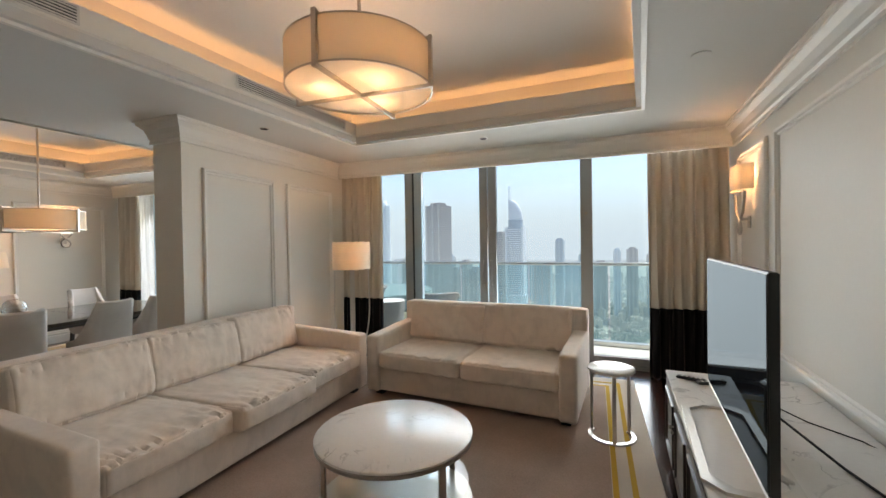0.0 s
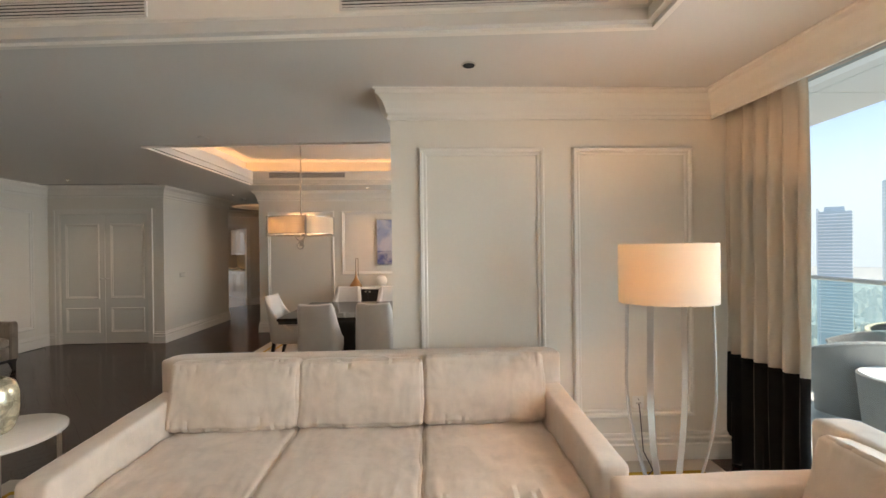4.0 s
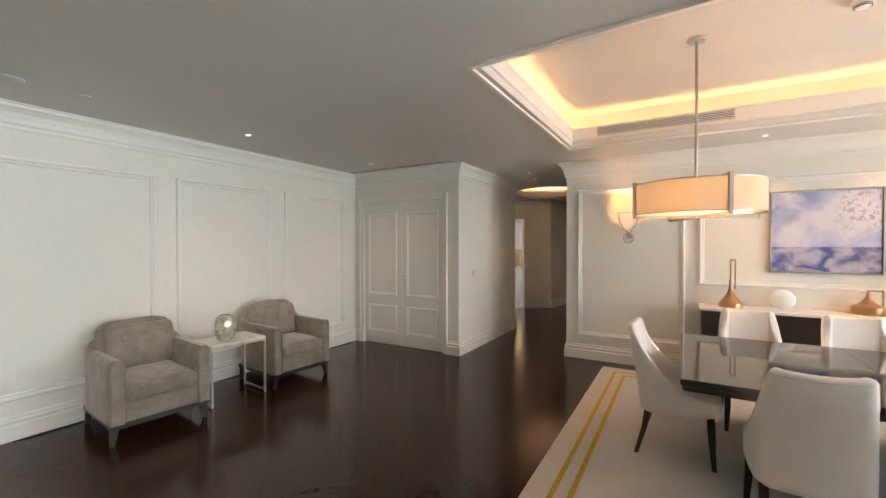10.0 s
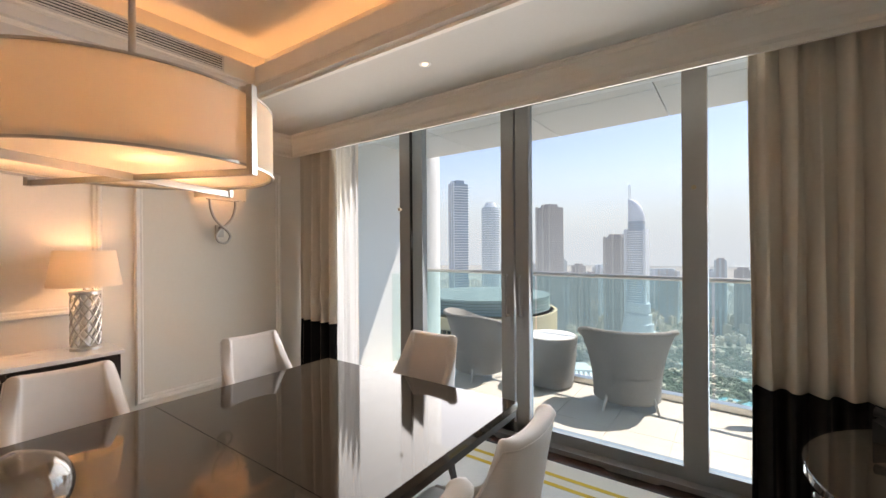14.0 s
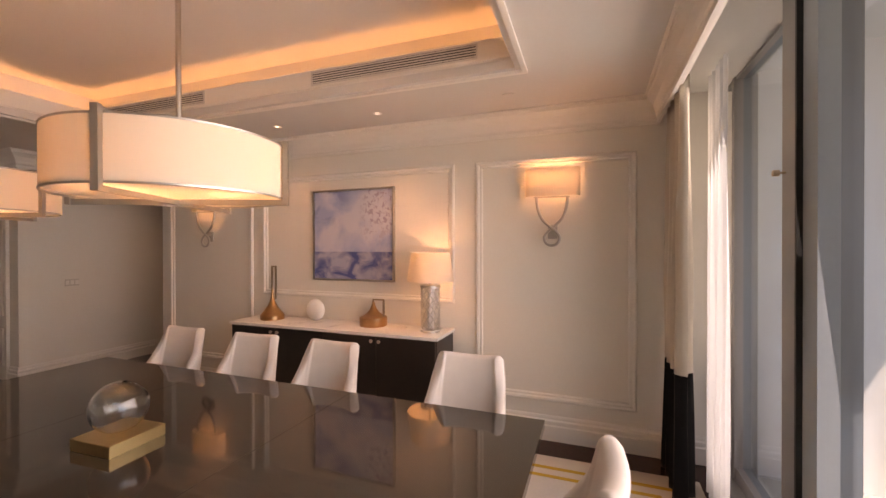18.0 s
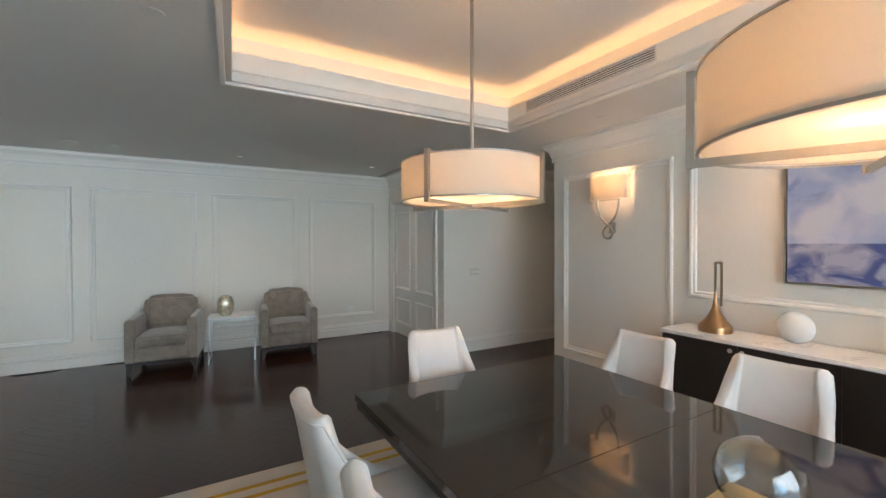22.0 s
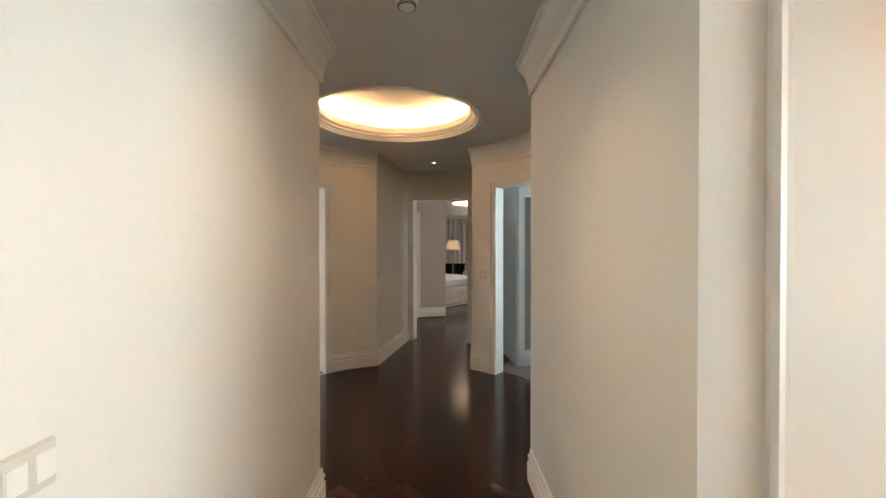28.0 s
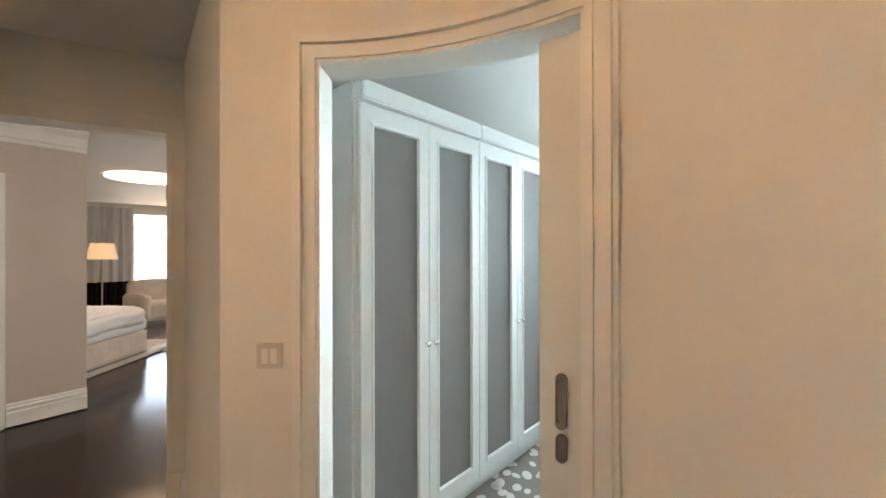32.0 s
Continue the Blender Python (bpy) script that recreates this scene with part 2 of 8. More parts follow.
def marble(name, base=(0.82, 0.80, 0.77), vein=(0.38, 0.36, 0.35), rough=0.14, scale=2.5, amount=0.07):
    """Polished stone with thin wandering veins."""
    m = mat(name, base, rough, var=0.03, bump=0.0)
    N, L = m.node_tree.nodes, m.node_tree.links
    geo = N.new("ShaderNodeNewGeometry")
    n = N.new("ShaderNodeTexNoise")
    n.inputs["Scale"].default_value = scale
    n.inputs["Detail"].default_value = 7
    n.inputs["Distortion"].default_value = 1.6
    L.new(geo.outputs["Position"], n.inputs["Vector"])
    sub = N.new("ShaderNodeMath")
    sub.operation = "SUBTRACT"
    sub.inputs[1].default_value = 0.5
    ab = N.new("ShaderNodeMath")
    ab.operation = "ABSOLUTE"
    mr = N.new("ShaderNodeMapRange")
    mr.inputs["From Max"].default_value = amount * 0.25
    mr.inputs["To Min"].default_value = 0.75
    mr.inputs["To Max"].default_value = 0.0
    n2 = N.new("ShaderNodeTexNoise")
    n2.inputs["Scale"].default_value = scale * 1.7
    L.new(geo.outputs["Position"], n2.inputs["Vector"])
    gate = N.new("ShaderNodeMapRange")
    gate.inputs["From Min"].default_value = 0.5
    gate.inputs["From Max"].default_value = 0.66
    L.new(n2.outputs["Fac"], gate.inputs["Value"])
    mm = N.new("ShaderNodeMath")
    mm.operation = "MULTIPLY"
    mix = N.new("ShaderNodeMix")
    mix.data_type = "RGBA"
    L.new(n.outputs["Fac"], sub.inputs[0])
    L.new(sub.outputs[0], ab.inputs[0])
    L.new(ab.outputs[0], mr.inputs["Value"])
    L.new(mr.outputs[0], mm.inputs[0])
    L.new(gate.outputs[0], mm.inputs[1])
    L.new(mm.outputs[0], mix.inputs["Factor"])
    old = N["Principled BSDF"].inputs["Base Color"].links[0].from_socket
    L.new(old, mix.inputs["A"])
    mix.inputs["B"].default_value = (*vein, 1)
    L.new(mix.outputs["Result"], N["Principled BSDF"].inputs["Base Color"])
    return m


def creased(m, scale=8.0, depth=0.03):
    """Adds soft folds to a cloth on top of its fine relief."""
    N, L = m.node_tree.nodes, m.node_tree.links
    geo = N.new("ShaderNodeNewGeometry")
    n = N.new("ShaderNodeTexNoise")
    n.inputs["Scale"].default_value = scale
    n.inputs["Detail"].default_value = 5
    n.inputs["Distortion"].default_value = 0.5
    L.new(geo.outputs["Position"], n.inputs["Vector"])
    bp = N.new("ShaderNodeBump")
    bp.inputs["Strength"].default_value = 0.32
    bp.inputs["Distance"].default_value = depth
    L.new(n.outputs["Fac"], bp.inputs["Height"])
    b = N["Principled BSDF"]
    L.new(b.inputs["Normal"].links[0].from_socket, bp.inputs["Normal"])
    L.new(bp.outputs[0], b.inputs["Normal"])
    return m


def napped(m, dark=0.80, scale=6.0):
    """Brushed pile: smudged patches and short strokes where the nap lies the other way."""
    N, L = m.node_tree.nodes, m.node_tree.links
    b = N["Principled BSDF"]
    geo = N.new("ShaderNodeNewGeometry")
    last = b.inputs["Base Color"].links[0].from_socket
    for k, lo, hi, soft_, squash in ((scale, 0.46, 0.60, 1.0, (1, 1, 1)), (scale * 3.3, 0.52, 0.66, 0.6, (1, 1, 0.35)), (scale * 9, 0.5, 0.75, 0.35, (1, 1, 1))):
        mp = N.new("ShaderNodeMapping")
        mp.inputs["Scale"].default_value = squash
        L.new(geo.outputs["Position"], mp.inputs["Vector"])
        n = N.new("ShaderNodeTexNoise")
        n.inputs["Scale"].default_value = k
        n.inputs["Detail"].default_value = 4
        n.inputs["Distortion"].default_value = 1.2
        L.new(mp.outputs[0], n.inputs["Vector"])
        r = N.new("ShaderNodeMapRange")
        r.inputs["From Min"].default_value = lo
        r.inputs["From Max"].default_value = hi
        r.inputs["To Min"].default_value = 1.0
        r.inputs["To Max"].default_value = 1.0 - (1.0 - dark) * soft_
        L.new(n.outputs["Fac"], r.inputs["Value"])
        sc = N.new("ShaderNodeVectorMath")
        sc.operation = "SCALE"
        L.new(last, sc.inputs[0])
        L.new(r.outputs[0], sc.inputs["Scale"])
        last = sc.outputs[0]
    L.new(last, b.inputs["Base Color"])
    return m


VELVET = napped(creased(sheen(mat("cream_velvet", (0.75, 0.635, 0.545), 0.85, var=0.05, grain=9, blotch=2.6, bump=0.2, bump_scale=420, spec=0.15), 0.45), 7.0, 0.02), 0.925, 4.5)
TAUPE = napped(creased(sheen(mat("taupe_velvet", (0.29, 0.235, 0.19), 0.8, var=0.2, grain=7, blotch=4, bump=0.2, bump_scale=350, spec=0.15), 0.6), 9.0, 0.03), 0.86, 5.0)
LEATHER = mat("pale_upholstery", (0.66, 0.61, 0.575), 0.55, var=0.04, grain=14, bump=0.12, bump_scale=500, spec=0.35)
ESPRESSO = mat("espresso_wood", (0.018, 0.012, 0.010), 0.32, var=0.25, grain=60, bump=0.03, bump_scale=90)
LACQUER = mat("dark_gloss_top", (0.042, 0.031, 0.023), 0.03, var=0.08, grain=4, bump=0.0, spec=0.75)
MARBLE = marble("white_marble", rough=0.24)
PALESTONE = marble("plain_white_stone", (0.80, 0.765, 0.72), (0.62, 0.58, 0.54), 0.2, 3.0, 0.05)
KITCHEN_FLOOR = marble("kitchen_marble", (0.84, 0.82, 0.78), (0.6, 0.52, 0.46), 0.07, 0.8, 0.06)
SHADE = fabric("shade_linen", (0.83, 0.75, 0.64), 0.42)
DIFFUSER = fabric("frosted_diffuser", (0.95, 0.92, 0.86), 0.7)
DRAPE = sheen(mat("taupe_drape", (0.62, 0.55, 0.46), 0.8, var=0.04, grain=60, bump=0.25, bump_scale=600, spec=0.15), 0.3)
BLACKCLOTH = sheen(mat("black_drape", (0.008, 0.008, 0.009), 0.85, var=0.2, bump=0.2, bump_scale=600, spec=0.1), 0.15)
SHEER = fabric("white_sheer", (0.74, 0.74, 0.74), 0.35, 700)
GOLDYARN = mat("gold_yarn", (0.55, 0.33, 0.05), 0.95, var=0.12, grain=160, bump=0.4, bump_scale=700, spec=0.1)
BRASS = mat("brushed_brass", (0.70, 0.52, 0.27), 0.30, 1.0, var=0.06, bump=0.02)
COPPER = mat("bronze_copper", (0.42, 0.25, 0.13), 0.30, 1.0, var=0.10, bump=0.02)
PORCELAIN = mat("white_plaster_ball", (0.82, 0.80, 0.77), 0.5, var=0.03, bump=0.1, bump_scale=90)
CHROME = mat("chrome", (0.80, 0.80, 0.80), 0.12, 1.0, var=0.03, bump=0.0)
NICKEL = mat("satin_nickel", (0.48, 0.45, 0.41), 0.34, 1.0, var=0.05, bump=0.02)
BLACKPLASTIC = mat("black_plastic", (0.015, 0.015, 0.016), 0.4, var=0.1)
def black_mirror(name, share):
    """Dark glass with an even share of mirror."""
    m = bpy.data.materials.new(name)
    m.use_nodes = True
    N, L = m.node_tree.nodes, m.node_tree.links
    N.remove(N["Principled BSDF"])
    d, g, mx = N.new("ShaderNodeBsdfDiffuse"), N.new("ShaderNodeBsdfGlossy"), N.new("ShaderNodeMixShader")
    d.inputs["Color"].default_value = (0.006, 0.008, 0.010, 1)
    g.inputs["Color"].default_value = (0.80, 0.93, 1.0, 1)
    g.inputs["Roughness"].default_value = 0.02
    mx.inputs[0].default_value = share
    L.new(d.outputs[0], mx.inputs[1])
    L.new(g.outputs[0], mx.inputs[2])
    L.new(mx.outputs[0], N["Material Output"].inputs["Surface"])
    return m


SCREEN = black_mirror("dark_screen", 0.055)
WHITEPLASTIC = mat("white_plastic", (0.80, 0.80, 0.78), 0.35, var=0.02, bump=0.0)
DOORPAINT = mat("door_paint", (0.72, 0.71, 0.66), 0.38, var=0.02, bump=0.015, bump_scale=90)
DOWNLIGHT = glow("downlight", (1.0, 0.86, 0.66), 3.0)
WICKER = mat("grey_wicker", (0.46, 0.44, 0.41), 0.6, var=0.25, grain=180, bump=0.8, bump_scale=220)
CUSHION = mat("outdoor_cushion", (0.72, 0.71, 0.68), 0.9, var=0.04, bump=0.2, bump_scale=400)
MERCURY = napped(mat("mercury_glass", (0.84, 0.76, 0.56), 0.20, 0.55, var=0.30, grain=34, blotch=12, bump=0.25, bump_scale=60, coat=0.6), 0.6, 16.0)
CLEARGLASS = pane("clear_glass", (0.96, 0.97, 0.97), 1.3)
ORBGLASS = pane("blown_glass", (0.93, 0.94, 0.94), 3.0)


DARKBRONZE = mat("dark_bronze", (0.24, 0.21, 0.18), 0.42, 1.0, var=0.1)


def woven(m, scale=34.0):
    """Adds a slanting basket weave in colour and relief."""
    N, L = m.node_tree.nodes, m.node_tree.links
    b = N["Principled BSDF"]
    geo = N.new("ShaderNodeNewGeometry")
    waves = []
    for turn in ((0.0, radians(42), radians(20)), (0.0, radians(-42), radians(-20))):
        mp = N.new("ShaderNodeMapping")
        mp.inputs["Rotation"].default_value = turn
        w = N.new("ShaderNodeTexWave")
        w.inputs["Scale"].default_value = scale
        w.inputs["Distortion"].default_value = 0.6
        L.new(geo.outputs["Position"], mp.inputs["Vector"])
        L.new(mp.outputs[0], w.inputs["Vector"])
        waves.append(w)
    mx = N.new("ShaderNodeMath")
    mx.operation = "MULTIPLY"
    L.new(waves[0].outputs["Fac"], mx.inputs[0])
    L.new(waves[1].outputs["Fac"], mx.inputs[1])
    mr = N.new("ShaderNodeMapRange")
    mr.inputs["To Min"].default_value = 0.55
    mr.inputs["To Max"].default_value = 1.5
    L.new(mx.outputs[0], mr.inputs["Value"])
    sc = N.new("ShaderNodeVectorMath")
    sc.operation = "SCALE"
    L.new(b.inputs["Base Color"].links[0].from_socket, sc.inputs[0])
    L.new(mr.outputs[0], sc.inputs["Scale"])
    L.new(sc.outputs[0], b.inputs["Base Color"])
    bp = N.new("ShaderNodeBump")
    bp.inputs["Strength"].default_value = 0.8
    bp.inputs["Distance"].default_value = 0.006
    L.new(mx.outputs[0], bp.inputs["Height"])
    L.new(b.inputs["Normal"].links[0].from_socket, bp.inputs["Normal"])
    L.new(bp.outputs[0], b.inputs["Normal"])
    return m


woven(WICKER)

# ---- building helpers ----
def box(bm, x0, y0, z0, x1, y1, z1, m=None):
    """A box between two corners; m: an optional matrix that turns it."""
    vs = [Vector((x, y, z)) for z in (z0, z1) for x, y in ((x0, y0), (x1, y0), (x1, y1), (x0, y1))]
    if m is not None:
        vs = [m @ v for v in vs]
    v = [bm.verts.new(c) for c in vs]
    for f in ((3, 2, 1, 0), (4, 5, 6, 7), (0, 1, 5, 4), (1, 2, 6, 5), (2, 3, 7, 6), (3, 0, 4, 7)):
        bm.faces.new([v[i] for i in f])
    return v


def part(name, bm, material, parent=None, label="", smooth=False, bevel=0.0, segs=2, sharp=40):
    """Links a bmesh as one mesh object, under a thing or a part if given."""
    bmesh.ops.recalc_face_normals(bm, faces=bm.faces)
    if bevel:
        bmesh.ops.bevel(bm, geom=[e for e in bm.edges], offset=bevel, segments=segs, affect="EDGES", clamp_overlap=True)
    me = bpy.data.meshes.new(name)
    bm.to_mesh(me)
    bm.free()
    me.materials.append(material)
    if smooth:
        for p in me.polygons:
            p.use_smooth = True
        me.set_sharp_from_angle(angle=radians(sharp))
    ob = new(name, me)
    if parent is not None:
        ob.parent = parent
        if parent.type == "EMPTY" or parent.matrix_basis != Matrix():
            pass
    if label:
        ob["label"] = label
    return ob


def thing(name, label, category, at=(0, 0, 0), turn=0.0, group="", kind=""):
    """An empty at a thing's base; its parts are built in its own axes."""
    ob = new(name)
    ob.empty_display_size = 0.1
    ob.matrix_basis = pose(*at, 0, 0, turn)
    return tagged(ob, label, category, group, kind)


def boxpart(name, material, parent, *c, bevel=0.0, label="", segs=2):
    bm = bmesh.new()
    box(bm, *c)
    return part(name, bm, material, parent, label, smooth=bevel > 0, bevel=bevel, segs=segs)


def structure(name, bm, material, label="", smooth=False, bevel=0.0):
    ob = part(name, bm, material, None, "", smooth, bevel)
    return tagged(ob, label, "", "", "structure")


def loft(bm, loops, closed=True, caps=True):
    """Quads between rings of equal length."""
    rings = [[bm.verts.new(p) for p in loop] for loop in loops]
    n = len(rings[0])
    for a, b in zip(rings, rings[1:]):
        for i in range(n if closed else n - 1):
            bm.faces.new((a[i], a[(i + 1) % n], b[(i + 1) % n], b[i]))
    if caps and closed:
        bm.faces.new(rings[0][::-1])
        bm.faces.new(rings[-1])
    return rings


def sweep(bm, profile, p0, p1, normal, z, e0=0, e1=0):
    """A moulding along p0-p1: profile points are (out, up); e0, e1: mitres, 1 at an outer corner, -1 at an inner one."""
    p0, p1, n = Vector(p0), Vector(p1), Vector(normal).normalized()
    d = (p1 - p0).normalized()
    loops = []
    for p, e, s in ((p0, e0, -1), (p1, e1, 1)):
        loops.append([Vector((*(p + n * o + d * (s * e * o)), z + u)) for o, u in profile])
    loft(bm, loops)


def panel_frame(bm, origin, along, normal, u0, u1, z0, z1, w=0.058, h=0.028):
    """A raised picture-frame moulding on a wall."""
    o, a, n = Vector(origin), Vector(along).normalized(), Vector(normal).normalized()
    prof = ((0, -0.002), (0, h * 0.55), (w * 0.18, h), (w * 0.45, h * 0.9), (w * 0.6, h * 0.45), (w * 0.85, h * 0.5), (w, h * 0.15), (w, -0.002))
    loops = []
    for i, q in prof:
        loops.append([o + a * u + n * q + Vector((0, 0, zz)) for u, zz in ((u0 + i, z0 + i), (u1 - i, z0 + i), (u1 - i, z1 - i), (u0 + i, z1 - i))])
    loft(bm, loops, caps=False)


def cyl(bm, x, y, z0, z1, r, n=24, r1=None):
    loft(bm, [[(x + rr * math.cos(2 * math.pi * i / n), y + rr * math.sin(2 * math.pi * i / n), z) for i in range(n)] for z, rr in ((z0, r), (z1, r if r1 is None else r1))])


def tube(bm, pts, r, n=8):
    """A round bar along points."""
    pts = [Vector(p) for p in pts]
    loops = []
    ref = None
    for i, p in enumerate(pts):
        d = (pts[min(i + 1, len(pts) - 1)] - pts[max(i - 1, 0)]).normalized()
        if ref is None:
            ref = d.orthogonal().normalized()
        ref = (ref - d * ref.dot(d)).normalized()
        s = d.cross(ref)
        rr = r[i] if isinstance(r, (list, tuple)) else r
        loops.append([p + (ref * math.cos(2 * math.pi * k / n) + s * math.sin(2 * math.pi * k / n)) * rr for k in range(n)])
    loft(bm, loops)


def lathe(bm, prof, n=32, at=(0, 0, 0)):
    """Turned shape: (radius, height) from bottom to top."""
    loft(bm, [[(at[0] + max(r, 1e-4) * math.cos(2 * math.pi * i / n), at[1] + max(r, 1e-4) * math.sin(2 * math.pi * i / n), at[2] + z) for i in range(n)] for r, z in prof])


H = 2.70
CROWN = [(0, -0.20), (0.020, -0.20), (0.022, -0.175), (0.012, -0.170), (0.026, -0.150), (0.032, -0.12), (0.05, -0.075), (0.082, -0.04), (0.092, -0.036), (0.095, -0.012), (0.11, -0.008), (0.11, 0), (0, 0)]
BASE = [(0, 0), (0.026, 0), (0.026, 0.118), (0.016, 0.126), (0.016, 0.140), (0.023, 0.146), (0.023, 0.160), (0.011, 0.170), (0.011, 0.186), (0.005, 0.20), (0, 0.20)]

# inner wall faces
XE, XW, XS, YW, YG, YL = 1.39, -8.40, -3.43, 4.42, 4.86, -4.18
XD = -3.79
# the television wall stands slightly askew
ASKEW = 0.0577
XEN = XE - ASKEW * (YW - -1.76)
XP = -1.96
YP = -1.76
XC = -7.64
YC0, YC1 = -2.25, -0.94

# ---- floor ----
bm = bmesh.new()
box(bm, -18.5, -4.5, -0.2, 1.8, 4.95, -0.012)
floor = structure("floor", bm, DARKWOOD, "dark espresso-stained polished wood floor")

# ---- walls ----
def wall(name, *boxes, material=None, label="off-white painted wall with raised panel mouldings"):
    bm = bmesh.new()
    for b in boxes:
        box(bm, *b)
    return structure(name, bm, material or PAINT, label)


TOP = 3.3
bm = bmesh.new()
loft(bm, [[(XE + 0.033, 5.0, z), (XEN - 0.012, YP - 0.2, z), (XE + 0.4, YP - 0.2, z), (XE + 0.4, 5.0, z)] for z in (0, TOP)])
structure("wall_east", bm, PAINT, "off-white painted wall with raised panel mouldings")
wall("wall_south", (XP, YP - 0.2, 0, XE, YP, TOP))
DE0, DE1, DEH = -4.02, -3.02, 2.20
wall("wall_entry", (XP, YP - 0.2 - 0.001, DEH, XP + 0.2, -4.4, TOP), (XP, YP - 0.201, 0, XP + 0.2, DE1, DEH), (XP, DE0, 0, XP + 0.2, -4.4, DEH))
wall("wall_foyer", (XC - 1.2, YL - 0.2, 0, XP, YL, TOP))
CD0, CD1, CDH = -3.99, -2.515, 2.23
wall("wall_closet", (XC - 0.15, YL, 0, XC, CD0, TOP), (XC - 0.15, CD1, 0, XC, YC0, TOP), (XC - 0.15, CD0, CDH, XC, CD1, TOP))
wall("wall_corridor_south", (-9.88, YC0 - 0.15, 0, XC - 0.15, YC0, TOP), label="plain off-white corridor wall")
wall("wall_corridor_north", (-10.14, YC1, 0, XW - 0.2, YC1 + 0.15, TOP), label="plain off-white corridor wall")
wall("wall_west", (XW - 0.2, YC1, 0, XW, 5.0, TOP))
wall("wall_stub", (XD, 2.05, 0, XS, 4.80, TOP))

# ---- ceiling with two trays ----
# the lobby and the rooms behind it stand this far from their own plan
SHIFT = Vector((0.12, -0.10, 0.0))
RC, RR = (-11.255, -1.955), 0.745


# inner lips of the living and dining trays, both slightly askew
QL = ((-2.76, -0.775), (-0.02, -0.80), (0.38, 3.32), (-2.475, 3.42))
QD = ((-7.46, -0.65), (-4.98, -0.66), (-4.765, 3.55), (-7.52, 3.50))


def grown(quad, d):
    """A quad, counter-clockwise, with its sides moved out by d."""
    sides = []
    for k in range(4):
        p, q = Vector(quad[k]), Vector(quad[(k + 1) % 4])
        t = (q - p).normalized()
        sides.append((p + Vector((t.y, -t.x)) * d, t))
    out = []
    for k in range(4):
        (p, t), (q, u) = sides[k - 1], sides[k]
        w = q - p
        a = (w.x * u.y - w.y * u.x) / (t.x * u.y - t.y * u.x)
        out.append(tuple(p + t * a))
    return out


def ceiling_slab():
    bm = bmesh.new()
    z0, z1 = H, H + 0.06
    x0, x1, y0, y1 = -10.2, 1.6, -4.4, 4.95
    for xa, xb, quad in ((x0 + 1.6, -3.61, QD), (-3.61, x1, QL)):
        rim = ((xa, y0), (xb, y0), (xb, y1), (xa, y1))
        for k in range(4):
            j = (k + 1) % 4
            loft(bm, [[(*p, z) for p in (rim[k], rim[j], quad[j], quad[k])] for z in (z0, z1)])
    box(bm, x0, y0, z0, x0 + 1.6, y1, z1)
    for quad in (QL, QD):
        inner, outer = grown(quad, 0.20), grown(quad, 0.30)
        loft(bm, [[(*p, z) for p in outer] for z in (3.10, 3.18)])
        loft(bm, [[(*p, z) for p in o] for o, z in ((inner, H + 0.06), (inner, 3.10), (outer, 3.10), (outer, H + 0.06), (inner, H + 0.06))], caps=False)
    # round tray: a square of ceiling with a round hole
    n = 64
    cx, cy = RC
    ring = [(cx + RR * math.cos(2 * math.pi * i / n), cy + RR * math.sin(2 * math.pi * i / n)) for i in range(n)]
    big = []
    for i in range(n):
        c, s = math.cos(2 * math.pi * i / n), math.sin(2 * math.pi * i / n)
        k = 3.2 / max(abs(c), abs(s))
        big.append((max(min(cx + k * c, -10.2), -14.1), max(min(cy + k * s, 0.7), -4.5)))
    loft(bm, [[(*p, H) for p in ring], [(*p, H) for p in big], [(*p, H + 0.06) for p in big], [(*p, H + 0.06) for p in ring]], caps=False)
    loft(bm, [[(cx + r * math.cos(2 * math.pi * i / n), cy + r * math.sin(2 * math.pi * i / n), z) for i in range(n)] for r, z in ((RR + 0.22, H + 0.06), (RR + 0.22, 2.98), (0.001, 3.0))], caps=False)
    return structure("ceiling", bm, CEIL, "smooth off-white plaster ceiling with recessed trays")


ceiling_slab()


def tray(quad, name):
    """The stepped lip round a ceiling tray and the lit ledge behind it."""
    prof = ((0.0, 0.0), (-0.0, -0.018), (0.03, -0.018), (0.035, 0.03), (0.05, 0.04), (0.05, 0.055), (0.075, 0.075), (0.075, 0.205), (0.06, 0.215), (0.02, 0.215), (0.02, 0.062), (-0.14, 0.062), (-0.20, 0.062))
    bm = bmesh.new()
    loft(bm, [[(*p, H + z) for p in grown(quad, 0.07 - i)] for i, z in prof], caps=False)
    tagged(structure(name, bm, TRIM, "white stepped plaster lip of the ceiling tray"), category="trim")


tray(QL, "tray_trim_1")
tray(QD, "tray_trim_2")
COVE = glow("cove_light", (1.0, 0.62, 0.31), 4.6)
DOMECOVE = glow("dome_cove_light", (1.0, 0.68, 0.40), 6.8)


def cove_strip(quad, k):
    a, b = grown(quad, 0.10), grown(quad, 0.14)
    for i in range(4):
        j = (i + 1) % 4
        bm = bmesh.new()
        loft(bm, [[(*p, z) for p in (a[i], a[j], b[j], b[i])] for z in (H + 0.068, H + 0.082)])
        tagged(part("light_strip", bm, COVE), "warm white light strip hidden on the ledge of the ceiling tray", "light strip", k)


cove_strip(QL, "light strips of the living room tray")
cove_strip(QD, "light strips of the dining room tray")

